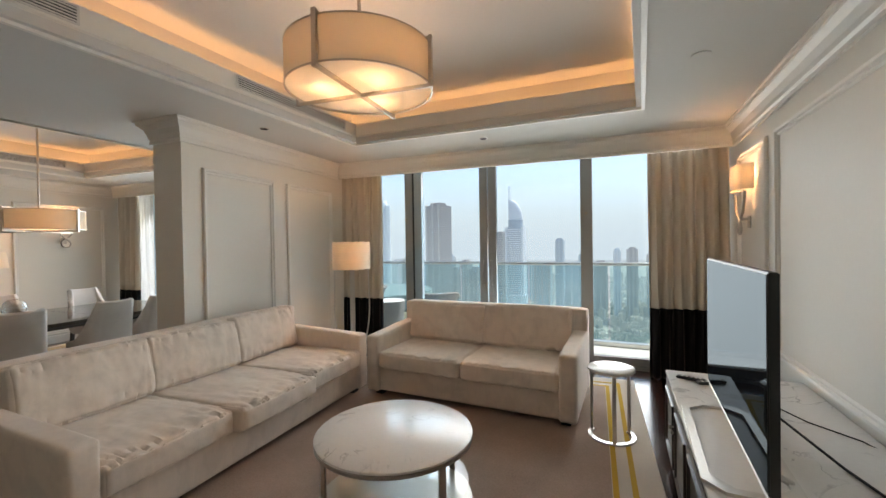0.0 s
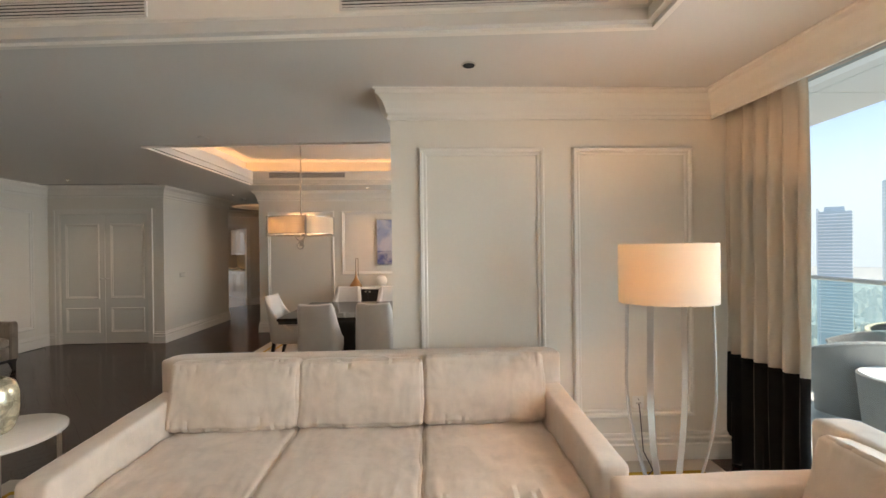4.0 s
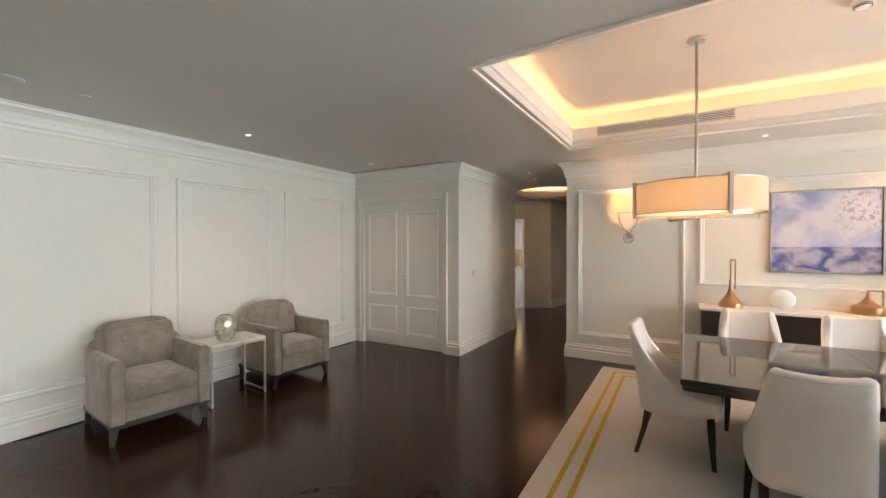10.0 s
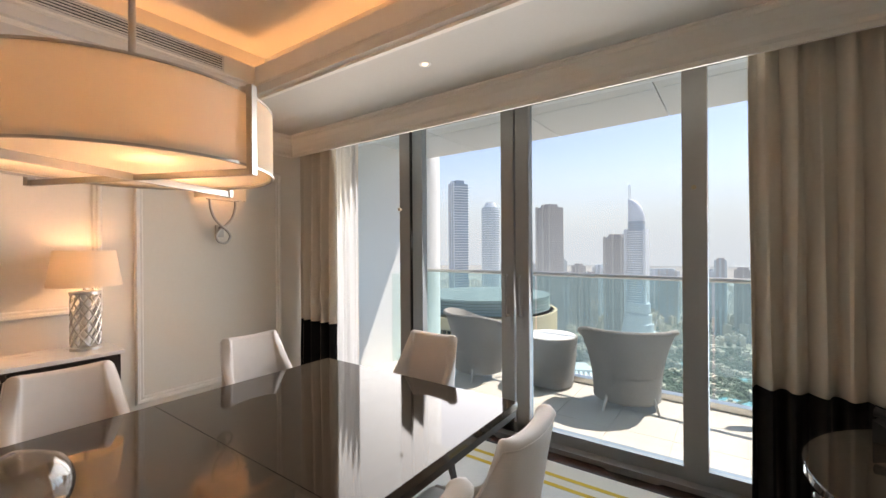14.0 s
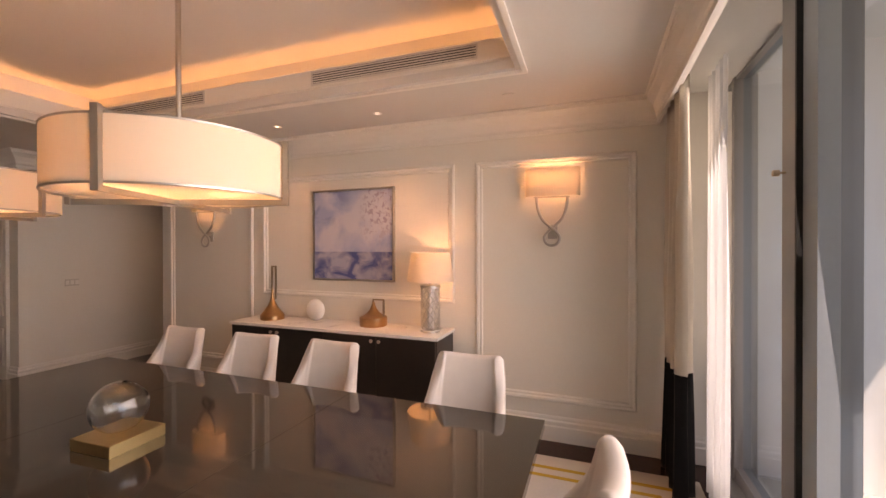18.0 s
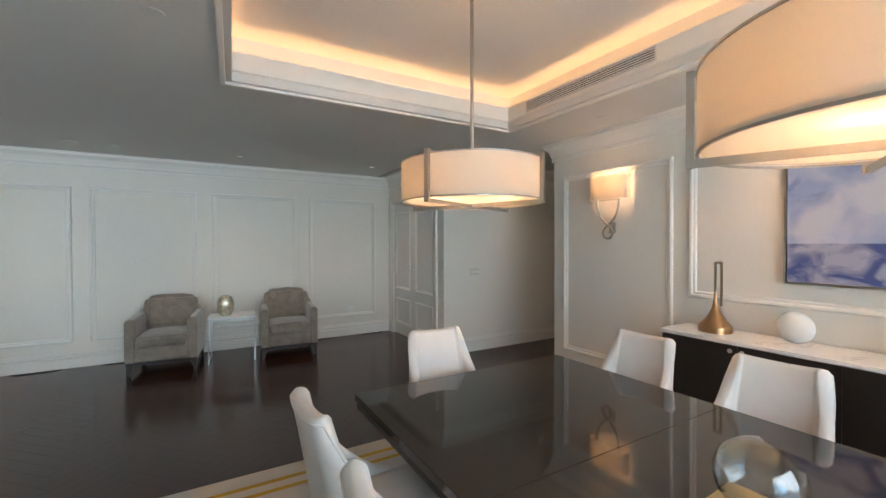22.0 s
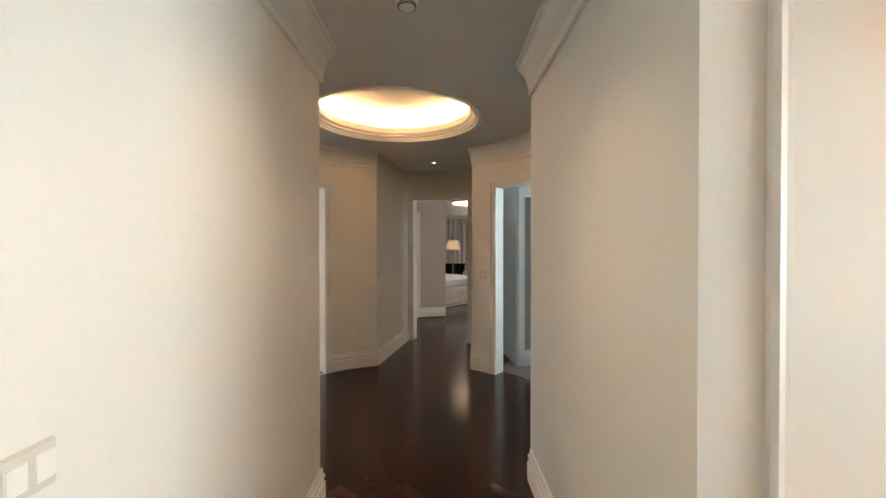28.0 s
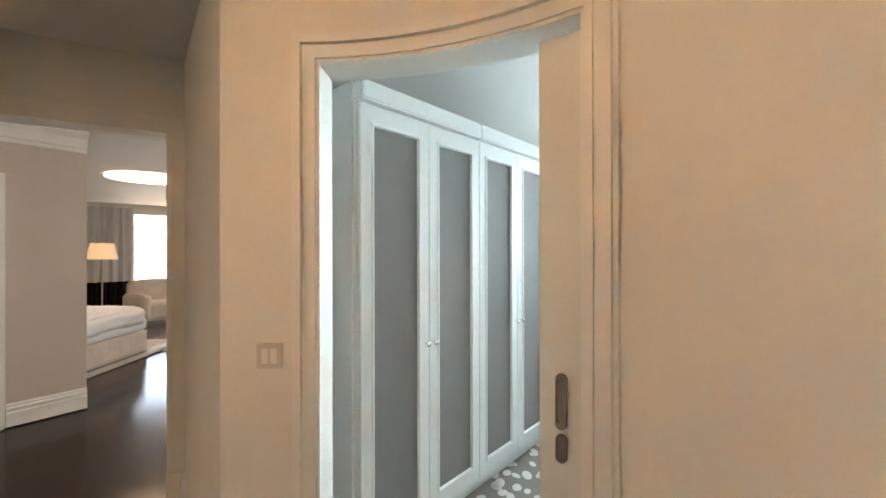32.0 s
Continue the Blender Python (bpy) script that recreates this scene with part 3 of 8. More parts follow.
# round tray lip
bm = bmesh.new()
n = 64
loft(bm, [[(RC[0] + r * math.cos(2 * math.pi * i / n), RC[1] + r * math.sin(2 * math.pi * i / n), H + z) for i in range(n)] for r, z in ((RR + 0.06, 0.0), (RR + 0.06, -0.015), (RR + 0.02, -0.015), (RR + 0.01, 0.02), (RR - 0.02, 0.03), (RR - 0.02, 0.05), (RR - 0.05, 0.06), (RR - 0.05, 0.12), (RR + 0.02, 0.12), (RR + 0.02, 0.05))], caps=False)
structure("tray_trim_3", bm, TRIM, "white round plaster lip of the ceiling dome", smooth=True)
bm = bmesh.new()
loft(bm, [[(RC[0] + r * math.cos(2 * math.pi * i / n), RC[1] + r * math.sin(2 * math.pi * i / n), H + z) for i in range(n)] for r, z in ((RR + 0.09, 0.065), (RR + 0.15, 0.065), (RR + 0.15, 0.08), (RR + 0.09, 0.08), (RR + 0.09, 0.065))], caps=False)
tagged(part("light_strip", bm, DOMECOVE), "warm white light strip hidden round the ceiling dome", "light strip")

# ---- crown mouldings and baseboards ----
RUNS = (
    ((XEN, YP), (XE, YW), (-1, ASKEW), -1, -1), ((XP, YP), (XEN, YP), (0, 1), 1, -1), ((XP, YP), (XP, YL), (-1, 0), 1, -1),
    ((XP, YL), (XC, YL), (0, 1), -1, -1), ((XC, YL), (XC, YC0), (1, 0), -1, 1), ((XC, YC0), (-9.90, YC0), (0, 1), 1, 0),
    ((-10.12, YC1), (XW, YC1), (0, -1), 0, 1), ((XW, YC1), (XW, YW), (1, 0), 1, -1),
    ((XD, YW), (XD, 2.05), (-1, 0), -1, 1), ((XD, 2.05), (XS, 2.05), (0, -1), 1, 1), ((XS, 2.05), (XS, YW), (1, 0), 1, -1),
    ((XS, YW), (XE, YW), (0, -1), -1, -1), ((XW, YW), (XD, YW), (0, -1), -1, -1),
)
GAPS = {2: (DE0 - 0.08, DE1 + 0.08), 4: (CD0 - 0.08, CD1 + 0.08)}
bm, bm2 = bmesh.new(), bmesh.new()
for i, (a, b, nrm, e0, e1) in enumerate(RUNS):
    sweep(bm, CROWN, a, b, nrm, H, e0, e1)
    if i >= 11:
        continue
    far = 4.75 if b[1] == YW else b[1]
    a2, b2 = (a[0], 4.75 if a[1] == YW else a[1]), (b[0], far)
    if i in GAPS:
        g0, g1 = GAPS[i]
        lo, hi = (g1, g0) if i == 2 else (g0, g1)
        sweep(bm2, BASE, a2, (a2[0], lo), nrm, 0, e0, 0)
        sweep(bm2, BASE, (b2[0], hi), b2, nrm, 0, 0, e1)
    else:
        sweep(bm2, BASE, a2, b2, nrm, 0, e0, e1)
structure("crown_moulding", bm, TRIM, "white coved plaster crown moulding")
structure("baseboard", bm2, TRIM, "tall white stepped baseboard")

# ---- panel mouldings ----
def panels(name, origin, along, normal, rows):
    bm = bmesh.new()
    for r in rows:
        panel_frame(bm, origin, along, normal, *r)
    return structure(name, bm, TRIM, "white raised picture-frame wall moulding")


panels("trim_stub", (XS, 0, 0), (0, 1, 0), (1, 0, 0), ((2.25, 3.16, 0.32, 2.30), (3.365, 4.26, 0.32, 2.30)))
panels("trim_stub_dining", (XD, 0, 0), (0, 1, 0), (-1, 0, 0), ((2.25, 3.16, 0.32, 2.30), (3.365, 4.26, 0.32, 2.30)))
panels("trim_west", (XW, 0, 0), (0, 1, 0), (1, 0, 0), ((-0.785, 0.485, 0.32, 2.31), (0.63, 2.80, 1.08, 2.31), (3.0, 4.265, 0.32, 2.31)))
panels("trim_foyer", (0, YL, 0), (1, 0, 0), (0, 1, 0), ((-3.36, -2.2, 0.32, 2.28), (-4.70, -3.53, 0.32, 2.28), (-6.05, -4.89, 0.32, 2.28), (-7.37, -6.25, 0.32, 2.28)))
panels("trim_south", (0, YP, 0), (1, 0, 0), (0, 1, 0), ((-1.75, -0.84, 0.34, 2.30), (-0.64, 0.26, 0.34, 2.30), (0.46, 1.2, 0.34, 2.30)))
panels("trim_entry", (XP, 0, 0), (0, 1, 0), (-1, 0, 0), ((-2.75, -1.95, 0.34, 2.30),))
panels("trim_east", (XE - ASKEW * YW, 0, 0), (ASKEW, 1, 0), (-1, ASKEW, 0), ((3.38, 4.25, 0.34, 2.36), (0.55, 3.18, 0.66, 2.36), (-1.55, 0.35, 0.34, 2.36)))

# ---- window wall ----
bm = bmesh.new()
box(bm, XS, YW, 2.57, XE, YW + 0.05, H)
box(bm, XW, YW, 2.57, XD, YW + 0.05, H)
box(bm, XS, YW + 0.05, 2.62, XE, YW + 0.10, 2.64)
structure("pelmet", bm, TRIM, "white pelmet box over the curtains")
bm = bmesh.new()
box(bm, -8.6, YG + 0.14, 2.78, 1.6, YG + 0.4, TOP)
structure("wall_window_head", bm, WHITEWALL, "white wall above the glazing")


def mullions():
    for x, w, deep in ((-2.46, 0.12, 1), (-1.327, 0.23, 0), (-0.06, 0.14, 0), (1.25, 0.13, 0), (-7.12, 0.13, 1), (-6.035, 0.245, 0), (-4.79, 0.137, 0), (-8.20, 0.06, 0), (-3.61, 0.36, 0)):
        bm = bmesh.new()
        if w > 0.2 and w < 0.3:
            box(bm, x - w / 2, YG - 0.02, 0.0, x - 0.008, YG + 0.06, 2.80)
            box(bm, x + 0.008, YG - 0.02, 0.0, x + w / 2, YG + 0.06, 2.80)
        else:
            box(bm, x - w / 2, YG - (0.12 if deep else 0.03), 0.0, x + w / 2, YG + 0.10, 2.80)
        structure("window_mullion", bm, ALU, "grey anodised aluminium window mullion", bevel=0.004)
        if deep:
            bm = bmesh.new()
            box(bm, x + w / 2, YG - 0.122, 0.03, x + w / 2 + 0.014, YG - 0.10, 2.7)
            structure("window_gasket", bm, BLACKGAP, "black rubber window gasket")
            bm = bmesh.new()
            box(bm, x + w / 2 + 0.001, YG - 0.10, 0.03, x + w / 2 + 0.13, YG - 0.03, 2.7)
            structure("window_reveal", bm, PANELGREY, "pale metal panel beside the window mullion")


mullions()
for a, b, nm in ((-3.43, 1.37, "window_1"), (-8.4, -3.79, "window_2")):
    bm = bmesh.new()
    box(bm, a, YG - 0.10, -0.02, b, YG + 0.12, 0.035)
    box(bm, a, YG - 0.02, 0.035, b, YG + 0.06, 0.12)
    box(bm, a, YG - 0.02, 2.68, b, YG + 0.06, 2.80)
    w = structure(nm, bm, ALU, "floor-to-ceiling glazing with grey aluminium frames")
    bm = bmesh.new()
    box(bm, a, YG + 0.018, 0.12, b, YG + 0.024, 2.68)
    g = part("pane", bm, GLASS, w, "clear window glass")
    g.visible_shadow = False

# ---- round lobby ----
PLAIN = set(scene.objects)
RC = (-11.33, -1.83)
def polar(a, r):
    return RC[0] + r * math.cos(radians(a)), RC[1] + r * math.sin(radians(a))


LR = 1.49


def arc(bm, a0, a1, r0, r1, z0, z1, step=3.0):
    """A curved block of wall."""
    n = max(2, int(abs(a1 - a0) / step) + 1)
    loops = []
    for i in range(n + 1):
        a = a0 + (a1 - a0) * i / n
        p, q = polar(a, r0), polar(a, r1)
        loops.append([(*p, z0), (*q, z0), (*q, z1), (*p, z1)])
    loft(bm, loops)


def arc_sweep(bm, profile, a0, a1, r, z, step=3.0):
    n = max(2, int(abs(a1 - a0) / step) + 1)
    loft(bm, [[(*polar(a0 + (a1 - a0) * i / n, r - o), z + u) for o, u in profile] for i in range(n + 1)])


WD0, WD1 = 100.4, 135.0
KD0, KD1 = 222.0, 258.0
bm = bmesh.new()
for a0, a1 in ((41.6, WD0 - 0.2), (WD1 + 0.2, 148.5), (196.4, KD0 - 0.2), (KD1 + 0.2, 347.6)):
    arc(bm, a0, a1, LR, LR + 0.14, 0, TOP)
arc(bm, WD0 - 0.2, WD1 + 0.2, LR, LR + 0.14, 2.21, TOP)
arc(bm, KD0 - 0.2, KD1 + 0.2, LR, LR + 0.14, 2.21, TOP)
structure("wall_lobby", bm, PAINT, "curved cream wall of the round lobby", smooth=True)
bm, bm2 = bmesh.new(), bmesh.new()
for a0, a1 in ((41.6, 148.5), (196.4, 347.6)):
    arc_sweep(bm, CROWN, a0, a1, LR, H)
for a0, a1 in ((41.6, WD0 - 4.2), (WD1 + 4.2, 148.5), (196.4, KD0 - 4.2), (KD1 + 4.2, 347.6)):
    arc_sweep(bm2, BASE, a0, a1, LR, 0)
structure("crown_lobby", bm, TRIM, "curved white crown moulding", smooth=True)
structure("baseboard_lobby", bm2, TRIM, "curved tall white baseboard", smooth=True)


def curved_casing(name, a0, a1, label):
    """Stepped door casing that follows the curved wall."""
    bm = bmesh.new()
    for k0, k1, o in ((0.0, 3.9, 0.018), (0.5, 1.4, 0.028), (2.5, 3.4, 0.036)):
        for s, a in ((-1, a0), (1, a1)):
            arc(bm, a + s * k0, a + s * k1, LR - o, LR + 0.001, 0, 2.21 + (k1 * LR * math.pi / 180))
        arc(bm, a0 - k0, a1 + k0, LR - o, LR + 0.001, 2.21 + k0 * LR * math.pi / 180, 2.21 + k1 * LR * math.pi / 180)
    for s, a in ((-1, a0), (1, a1)):
        arc(bm, a + s * 0.001, a + s * 4.0, LR - 0.03, LR + 0.001, 0, 0.21)
    return structure(name, bm, TRIM, label, smooth=True)


curved_casing("door_casing_1", WD0, WD1, "white stepped casing of the curved dressing-room doorway")
curved_casing("door_casing_2", KD0, KD1, "white stepped casing of the kitchen doorway")

# pocket door, mostly slid into the wall
d = thing("sliding_door", "cream curved sliding door slid almost wholly into its wall pocket", "door")
bm = bmesh.new()
arc(bm, WD0 - 2, WD0 + 5.6, LR + 0.05, LR + 0.09, 0.004, 2.20, 1.5)
part("leaf", bm, DOORPAINT, d)
for z0, z1, nm in ((1.0, 1.17, "pull_plate"), (0.90, 0.985, "lock_plate")):
    bm = bmesh.new()
    n = 20
    hw, zc, hh = 0.017, (z0 + z1) / 2, (z1 - z0) / 2
    a = WD0 + 3.0
    cx, cy = polar(a, LR + 0.045)
    t = Vector((-math.sin(radians(a)), math.cos(radians(a)), 0))
    nrm = Vector((-math.cos(radians(a)), -math.sin(radians(a)), 0))
    rim = []
    for i in range(n):
        c, s = math.cos(2 * math.pi * i / n), math.sin(2 * math.pi * i / n)
        u, v = hw * c, (hh - hw) * (1 if s > 0 else -1) + hw * s
        rim.append((u, v))
    loft(bm, [[Vector((cx, cy, zc + v * k)) + t * u * k + nrm * o for u, v in rim] for k, o in ((1, -0.004), (1, 0.008), (0.82, 0.008), (0.72, 0.001))])
    part(nm, bm, DARKBRONZE, d, "dark bronze recessed pull", smooth=True)

# switches and sockets in the lobby
BEIGEPLASTIC = mat("beige_plate", (0.60, 0.56, 0.50), 0.35, var=0.02, bump=0.0)


def plate(name, at, turn, w, h, label, category, rockers=2):
    """A wall plate whose face looks along its own -y."""
    s = thing(name, label, category, at, turn)
    boxpart("plate", BEIGEPLASTIC, s, -w / 2, -0.010, -h / 2, w / 2, 0.0, h / 2, bevel=0.003)
    for i in range(rockers):
        x = (i - (rockers - 1) / 2) * w * 0.34
        boxpart("rocker", TRIM, s, x - w * 0.13, -0.014, -h * 0.30, x + w * 0.13, -0.0095, h * 0.30, bevel=0.002)
    return s


def socket(at, turn):
    s = thing("socket", "white three-pin wall socket", "socket", at, turn)
    boxpart("plate", WHITEPLASTIC, s, -0.043, -0.010, -0.043, 0.043, 0.0, 0.043, bevel=0.003)
    for x, z, w, h in ((0, 0.018, 0.004, 0.008), (-0.012, -0.008, 0.007, 0.004), (0.012, -0.008, 0.007, 0.004)):
        boxpart("pin_hole", BLACKPLASTIC, s, x - w, -0.0112, z - h / 2, x + w, -0.0098, z + h / 2)
    boxpart("rocker", WHITEPLASTIC, s, 0.018, -0.0135, 0.006, 0.034, -0.0098, 0.03, bevel=0.001)
    return s


p = polar(142.0, LR)
plate("light_switch", (*p, 1.17), 142 - 90, 0.09, 0.09, "white two-gang rocker switch on the curved lobby wall", "switch")
p = polar(209.0, LR)
socket((*p, 0.43), 209 - 90)

# ---- passage to the bedroom ----
def seg(bm, p0, p1, z0, z1, t):
    """A straight block of wall from p0 to p1, t thick towards its right."""
    p0, p1 = Vector(p0), Vector(p1)
    d = (p1 - p0).normalized()
    r = Vector((d.y, -d.x)) * t
    loft(bm, [[(*p, z) for p in (p0, p1, p1 + r, p0 + r)] for z in (z0, z1)])


A, B = polar(196.4, LR), polar(148.5, LR)
DL, DR = Vector((-14.17, -1.97)), Vector((-13.93, -0.93))
bm = bmesh.new()
seg(bm, DL, A, 0, TOP, 0.12)
seg(bm, B, DR, 0, TOP, 0.12)
u = (DR - DL).normalized()
IL, IR = DL + u * 0.10, DR - u * 0.09
back = Vector((-u.y, u.x))
seg(bm, DR, IR, 0, TOP, 0.16)
seg(bm, IL, DL, 0, TOP, 0.16)
seg(bm, IR, IL, 2.25, TOP, 0.16)
structure("wall_passage", bm, PAINT, "cream walls of the short bedroom passage")
bm = bmesh.new()
sweep(bm, BASE, A, DL, ((A[1] - DL.y) * -1, (A[0] - DL.x)), 0, 0, 0)
sweep(bm, BASE, DR, B, (-(B[1] - DR.y) * -1, -(B[0] - DR.x)), 0, 0, 0)
structure("baseboard_passage", bm, TRIM, "tall white baseboard")
bm = bmesh.new()
for p in (IL, IR):
    s = -1 if p is IL else 1
    for w, o, z, e in ((0.10, 0.02, 2.35, 0.0), (0.03, 0.032, 2.28, 0.002), (0.103, 0.034, 0.21, -0.002)):
        q, pe = p + u * (s * w), p + u * (s * e)
        a_, b_ = (q, pe) if s < 0 else (pe, q)
        loft(bm, [[(*(v - back * o * k), zz) for v, k in ((a_, 0), (b_, 0), (b_, 1), (a_, 1))] for zz in (0, z)])
loft(bm, [[(*(v - back * o), zz) for v, o in ((IL, 0), (IR, 0), (IR, 0.02), (IL, 0.02))] for zz in (2.25, 2.35)])
structure("door_casing_3", bm, TRIM, "white casing of the bedroom doorway")
for z in (0.28, 1.1, 1.9):
    h = thing("door_hinge", "dark bronze butt hinge on the door jamb", "hinge", group="hinges of the bedroom door")
    bm = bmesh.new()
    q = IR - u * 0.003 + back * 0.05
    loft(bm, [[(*(q + back * a_ + u * b_), zz) for a_, b_ in ((-0.03, -0.003), (0.03, -0.003), (0.03, 0.004), (-0.03, 0.004))] for zz in (z - 0.05, z + 0.05)])
    part("leaf", bm, BRONZE, h)
    bm = bmesh.new()
    cyl(bm, *(q + back * 0.034), z - 0.05, z + 0.05, 0.008, 10)
    part("pin", bm, BRONZE, h)

w_ = (Vector(A) - DL).normalized()
q = DL + w_ * 1.34
plate("light_switch", (*q, 1.15), math.degrees(math.atan2(w_.y, w_.x)) + 180, 0.085, 0.085, "beige rocker switch on the passage wall", "switch")

# ---- bedroom seen through the door ----
GREIGE = mat("greige_wallpaper", (0.56, 0.47, 0.40), 0.75, var=0.03, grain=200, bump=0.06, bump_scale=300)
K = Vector((-16.34, -1.34))
L0 = Vector((-16.225, -1.875))
bm = bmesh.new()
seg(bm, K, (-16.10, -2.45), 0, TOP, 0.3)
seg(bm, (-16.34, -2.4), (-13.9, -3.2), 0, TOP, 0.12)
structure("wall_bedroom_nib", bm, GREIGE, "greige wallpapered wall nib in the bedroom")
bm = bmesh.new()
sweep(bm, BASE, L0, K, (1, 0.2), 0, 0, 0)
structure("baseboard_bedroom", bm, TRIM, "tall white baseboard")
bm = bmesh.new()
sweep(bm, CROWN, (-16.10, -2.45), K, (1, 0.2), H - 0.001, 0, 0)
structure("cornice_bedroom", bm, TRIM, "white moulded cornice")
bm = bmesh.new()
for o in (0.0, 0.02):
    seg(bm, (-16.222 + o, -1.885 - o), (-16.19 + o, -2.03), 0, 2.22 - o, -0.05)
structure("door_casing_4", bm, TRIM, "white door casing in the bedroom")
bm = bmesh.new()
box(bm, -24.0, -5.0, 0, -23.8, -0.40, TOP)
box(bm, -24.0, 1.5, 0, -23.8, 3.5, TOP)
box(bm, -24.0, -0.40, 2.45, -23.8, 1.5, TOP)
box(bm, -23.8, 3.3, 0, -13.6, 3.5, TOP)
box(bm, -23.8, -5.2, 0, -16.3, -5.0, TOP)
structure("wall_bedroom", bm, PAINT, "pale bedroom walls")
bm = bmesh.new()
box(bm, -24.0, -5.2, -0.2, -18.5, 3.5, -0.001)
structure("floor_bedroom", bm, DARKWOOD, "dark stained wood bedroom floor")
bm = bmesh.new()
box(bm, -24.0, -5.2, H, -14.22, 3.5, H + 0.1)
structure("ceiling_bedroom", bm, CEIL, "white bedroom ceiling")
bm = bmesh.new()
cyl(bm, -18.9, -0.55, H - 0.03, H + 0.001, 0.55, 48)
ring = tagged(part("ceiling_dish", bm, glow("dish_light", (1.0, 0.8, 0.6), 0.7), None), "round lit recess in the bedroom ceiling", "ceiling light")

# ---- dressing room seen through the lobby door ----
bm = bmesh.new()
box(bm, -14.2, -0.60, 0, -14.0, 3.2, TOP)
box(bm, -11.0, -0.25, 0, -10.85, 3.2, TOP)
box(bm, -14.2, 3.05, 0, -10.85, 3.2, TOP)
structure("wall_dressing", bm, PAINT, "pale dressing-room walls")
bm = bmesh.new()
box(bm, -14.0, -0.60, H + 0.006, -10.85, 3.1, H + 0.1)
structure("ceiling_dressing", bm, CEIL, "white dressing-room ceiling")
SPECK = mat("speckled_carpet", (0.22, 0.19, 0.17), 0.95, var=0.12, grain=150, bump=0.5, bump_scale=700, spec=0.1)
bm = bmesh.new()
arc(bm, WD0 - 6, WD1 + 6, LR + 0.14, LR + 0.6, -0.004, 0.004)
loft(bm, [[(-13.9, -0.35, z), (*polar(WD1 + 4, LR + 0.6), z), (*polar(WD0 - 4, LR + 0.6), z), (-11.0, 0.25, z), (-11.0, 3.05, z), (-13.9, 3.05, z)] for z in (0.0, 0.008)])
structure("carpet_dressing", bm, SPECK, "grey-brown carpet strewn with pale pebble shapes")
PEBBLE = mat("pale_pebble_pile", (0.62, 0.58, 0.54), 0.95, var=0.1, rnd=0.6, bump=0.4, bump_scale=600, spec=0.1)
bm = bmesh.new()
rng = random.Random(4)
for _ in range(420):
    x, y = rng.uniform(-12.9, -11.2), rng.uniform(-0.35, 2.2)
    r, th, e = rng.uniform(0.018, 0.034), rng.uniform(0, 3.14), rng.uniform(1.2, 1.8)
    pts = [(r * e * math.cos(k * math.pi / 4), r * math.sin(k * math.pi / 4)) for k in range(8)]
    pts = [(x + a * math.cos(th) - b * math.sin(th), y + a * math.sin(th) + b * math.cos(th)) for a, b in pts]
    loft(bm, [[(*p, z) for p in pts] for z in (0.006, 0.0105)])
tagged(part("carpet_pebbles", bm, PEBBLE), "pale oval pebble shapes woven into the carpet", "carpet pattern", kind="stuff")

GREYLINEN = mat("grey_linen_panel", (0.23, 0.22, 0.215), 0.8, var=0.06, grain=260, bump=0.25, bump_scale=420)
WARDWHITE = mat("wardrobe_white", (0.78, 0.80, 0.80), 0.35, var=0.015, bump=0.01)


def wardrobe_door(w, x0, knob_right):
    """One door: white frame, recessed grey panel, knob."""
    z0, z1, st, dw = 0.12, 2.22, 0.078, 0.46
    bm = bmesh.new()
    xa, xb, za, zb = x0 + 0.003, x0 + dw - 0.003, z0, z1
    loft(bm, [[(xa + i, y, za + i * k), (xb - i, y, za + i * k), (xb - i, y, zb - i * k), (xa + i, y, zb - i * k)] for i, y, k in ((0, 0, 1), (0, -0.024, 1), (st - 0.016, -0.024, 1.2), (st - 0.012, -0.030, 1.2), (st - 0.003, -0.030, 1.2), (st, -0.014, 1.2), (st, 0, 1.2), (0, 0, 1))], caps=False)
    d = part("door", bm, WARDWHITE, w)
    boxpart("panel", GREYLINEN, d, x0 + st, -0.012, z0 + 0.094, x0 + dw - st, -0.004, z1 - 0.094, label="grey woven infill panel")
    bm = bmesh.new()
    kx = x0 + (0.43 if knob_right else 0.03)
    lathe(bm, ((0.006, 0), (0.006, 0.014), (0.014, 0.02), (0.016, 0.028), (0.010, 0.034), (0.0, 0.035)), 14)
    bmesh.ops.transform(bm, matrix=pose(kx, -0.024, 1.045, 90, 0, 0), verts=bm.verts)
    part("knob", bm, CHROME, d, "round chrome knob", smooth=True)


wd_dir = math.degrees(math.atan2(1.80, -0.21))
for i in range(3):
    o = Vector((-12.66, -0.47)) + Vector((math.cos(radians(wd_dir)), math.sin(radians(wd_dir)))) * (0.92 * i)
    w = thing("wardrobe", "white built-in wardrobe unit with grey woven door panels", "wardrobe", (o.x, o.y, 0), wd_dir, "wardrobes of the dressing room")
    boxpart("body", WARDWHITE, w, 0.001, 0.003, 0.10, 0.919, 0.58, 2.24)
    boxpart("plinth", WARDWHITE, w, 0.001, 0.035, 0.0, 0.919, 0.55, 0.10)
    boxpart("cornice", WARDWHITE, w, 0.001, -0.045, 2.24, 0.919, 0.58, 2.33, bevel=0.008)
    wardrobe_door(w, 0.0, True)
    wardrobe_door(w, 0.46, False)
bm = bmesh.new()
o = Vector((-12.66, -0.47)) + Vector((math.cos(radians(wd_dir)), math.sin(radians(wd_dir)))) * 2.0
seg(bm, (-12.69, -0.48), (-13.4, -0.56), 0, 2.33, 0.05)
structure("wardrobe_end_wall", bm, WARDWHITE, "white end panel beside the wardrobes")

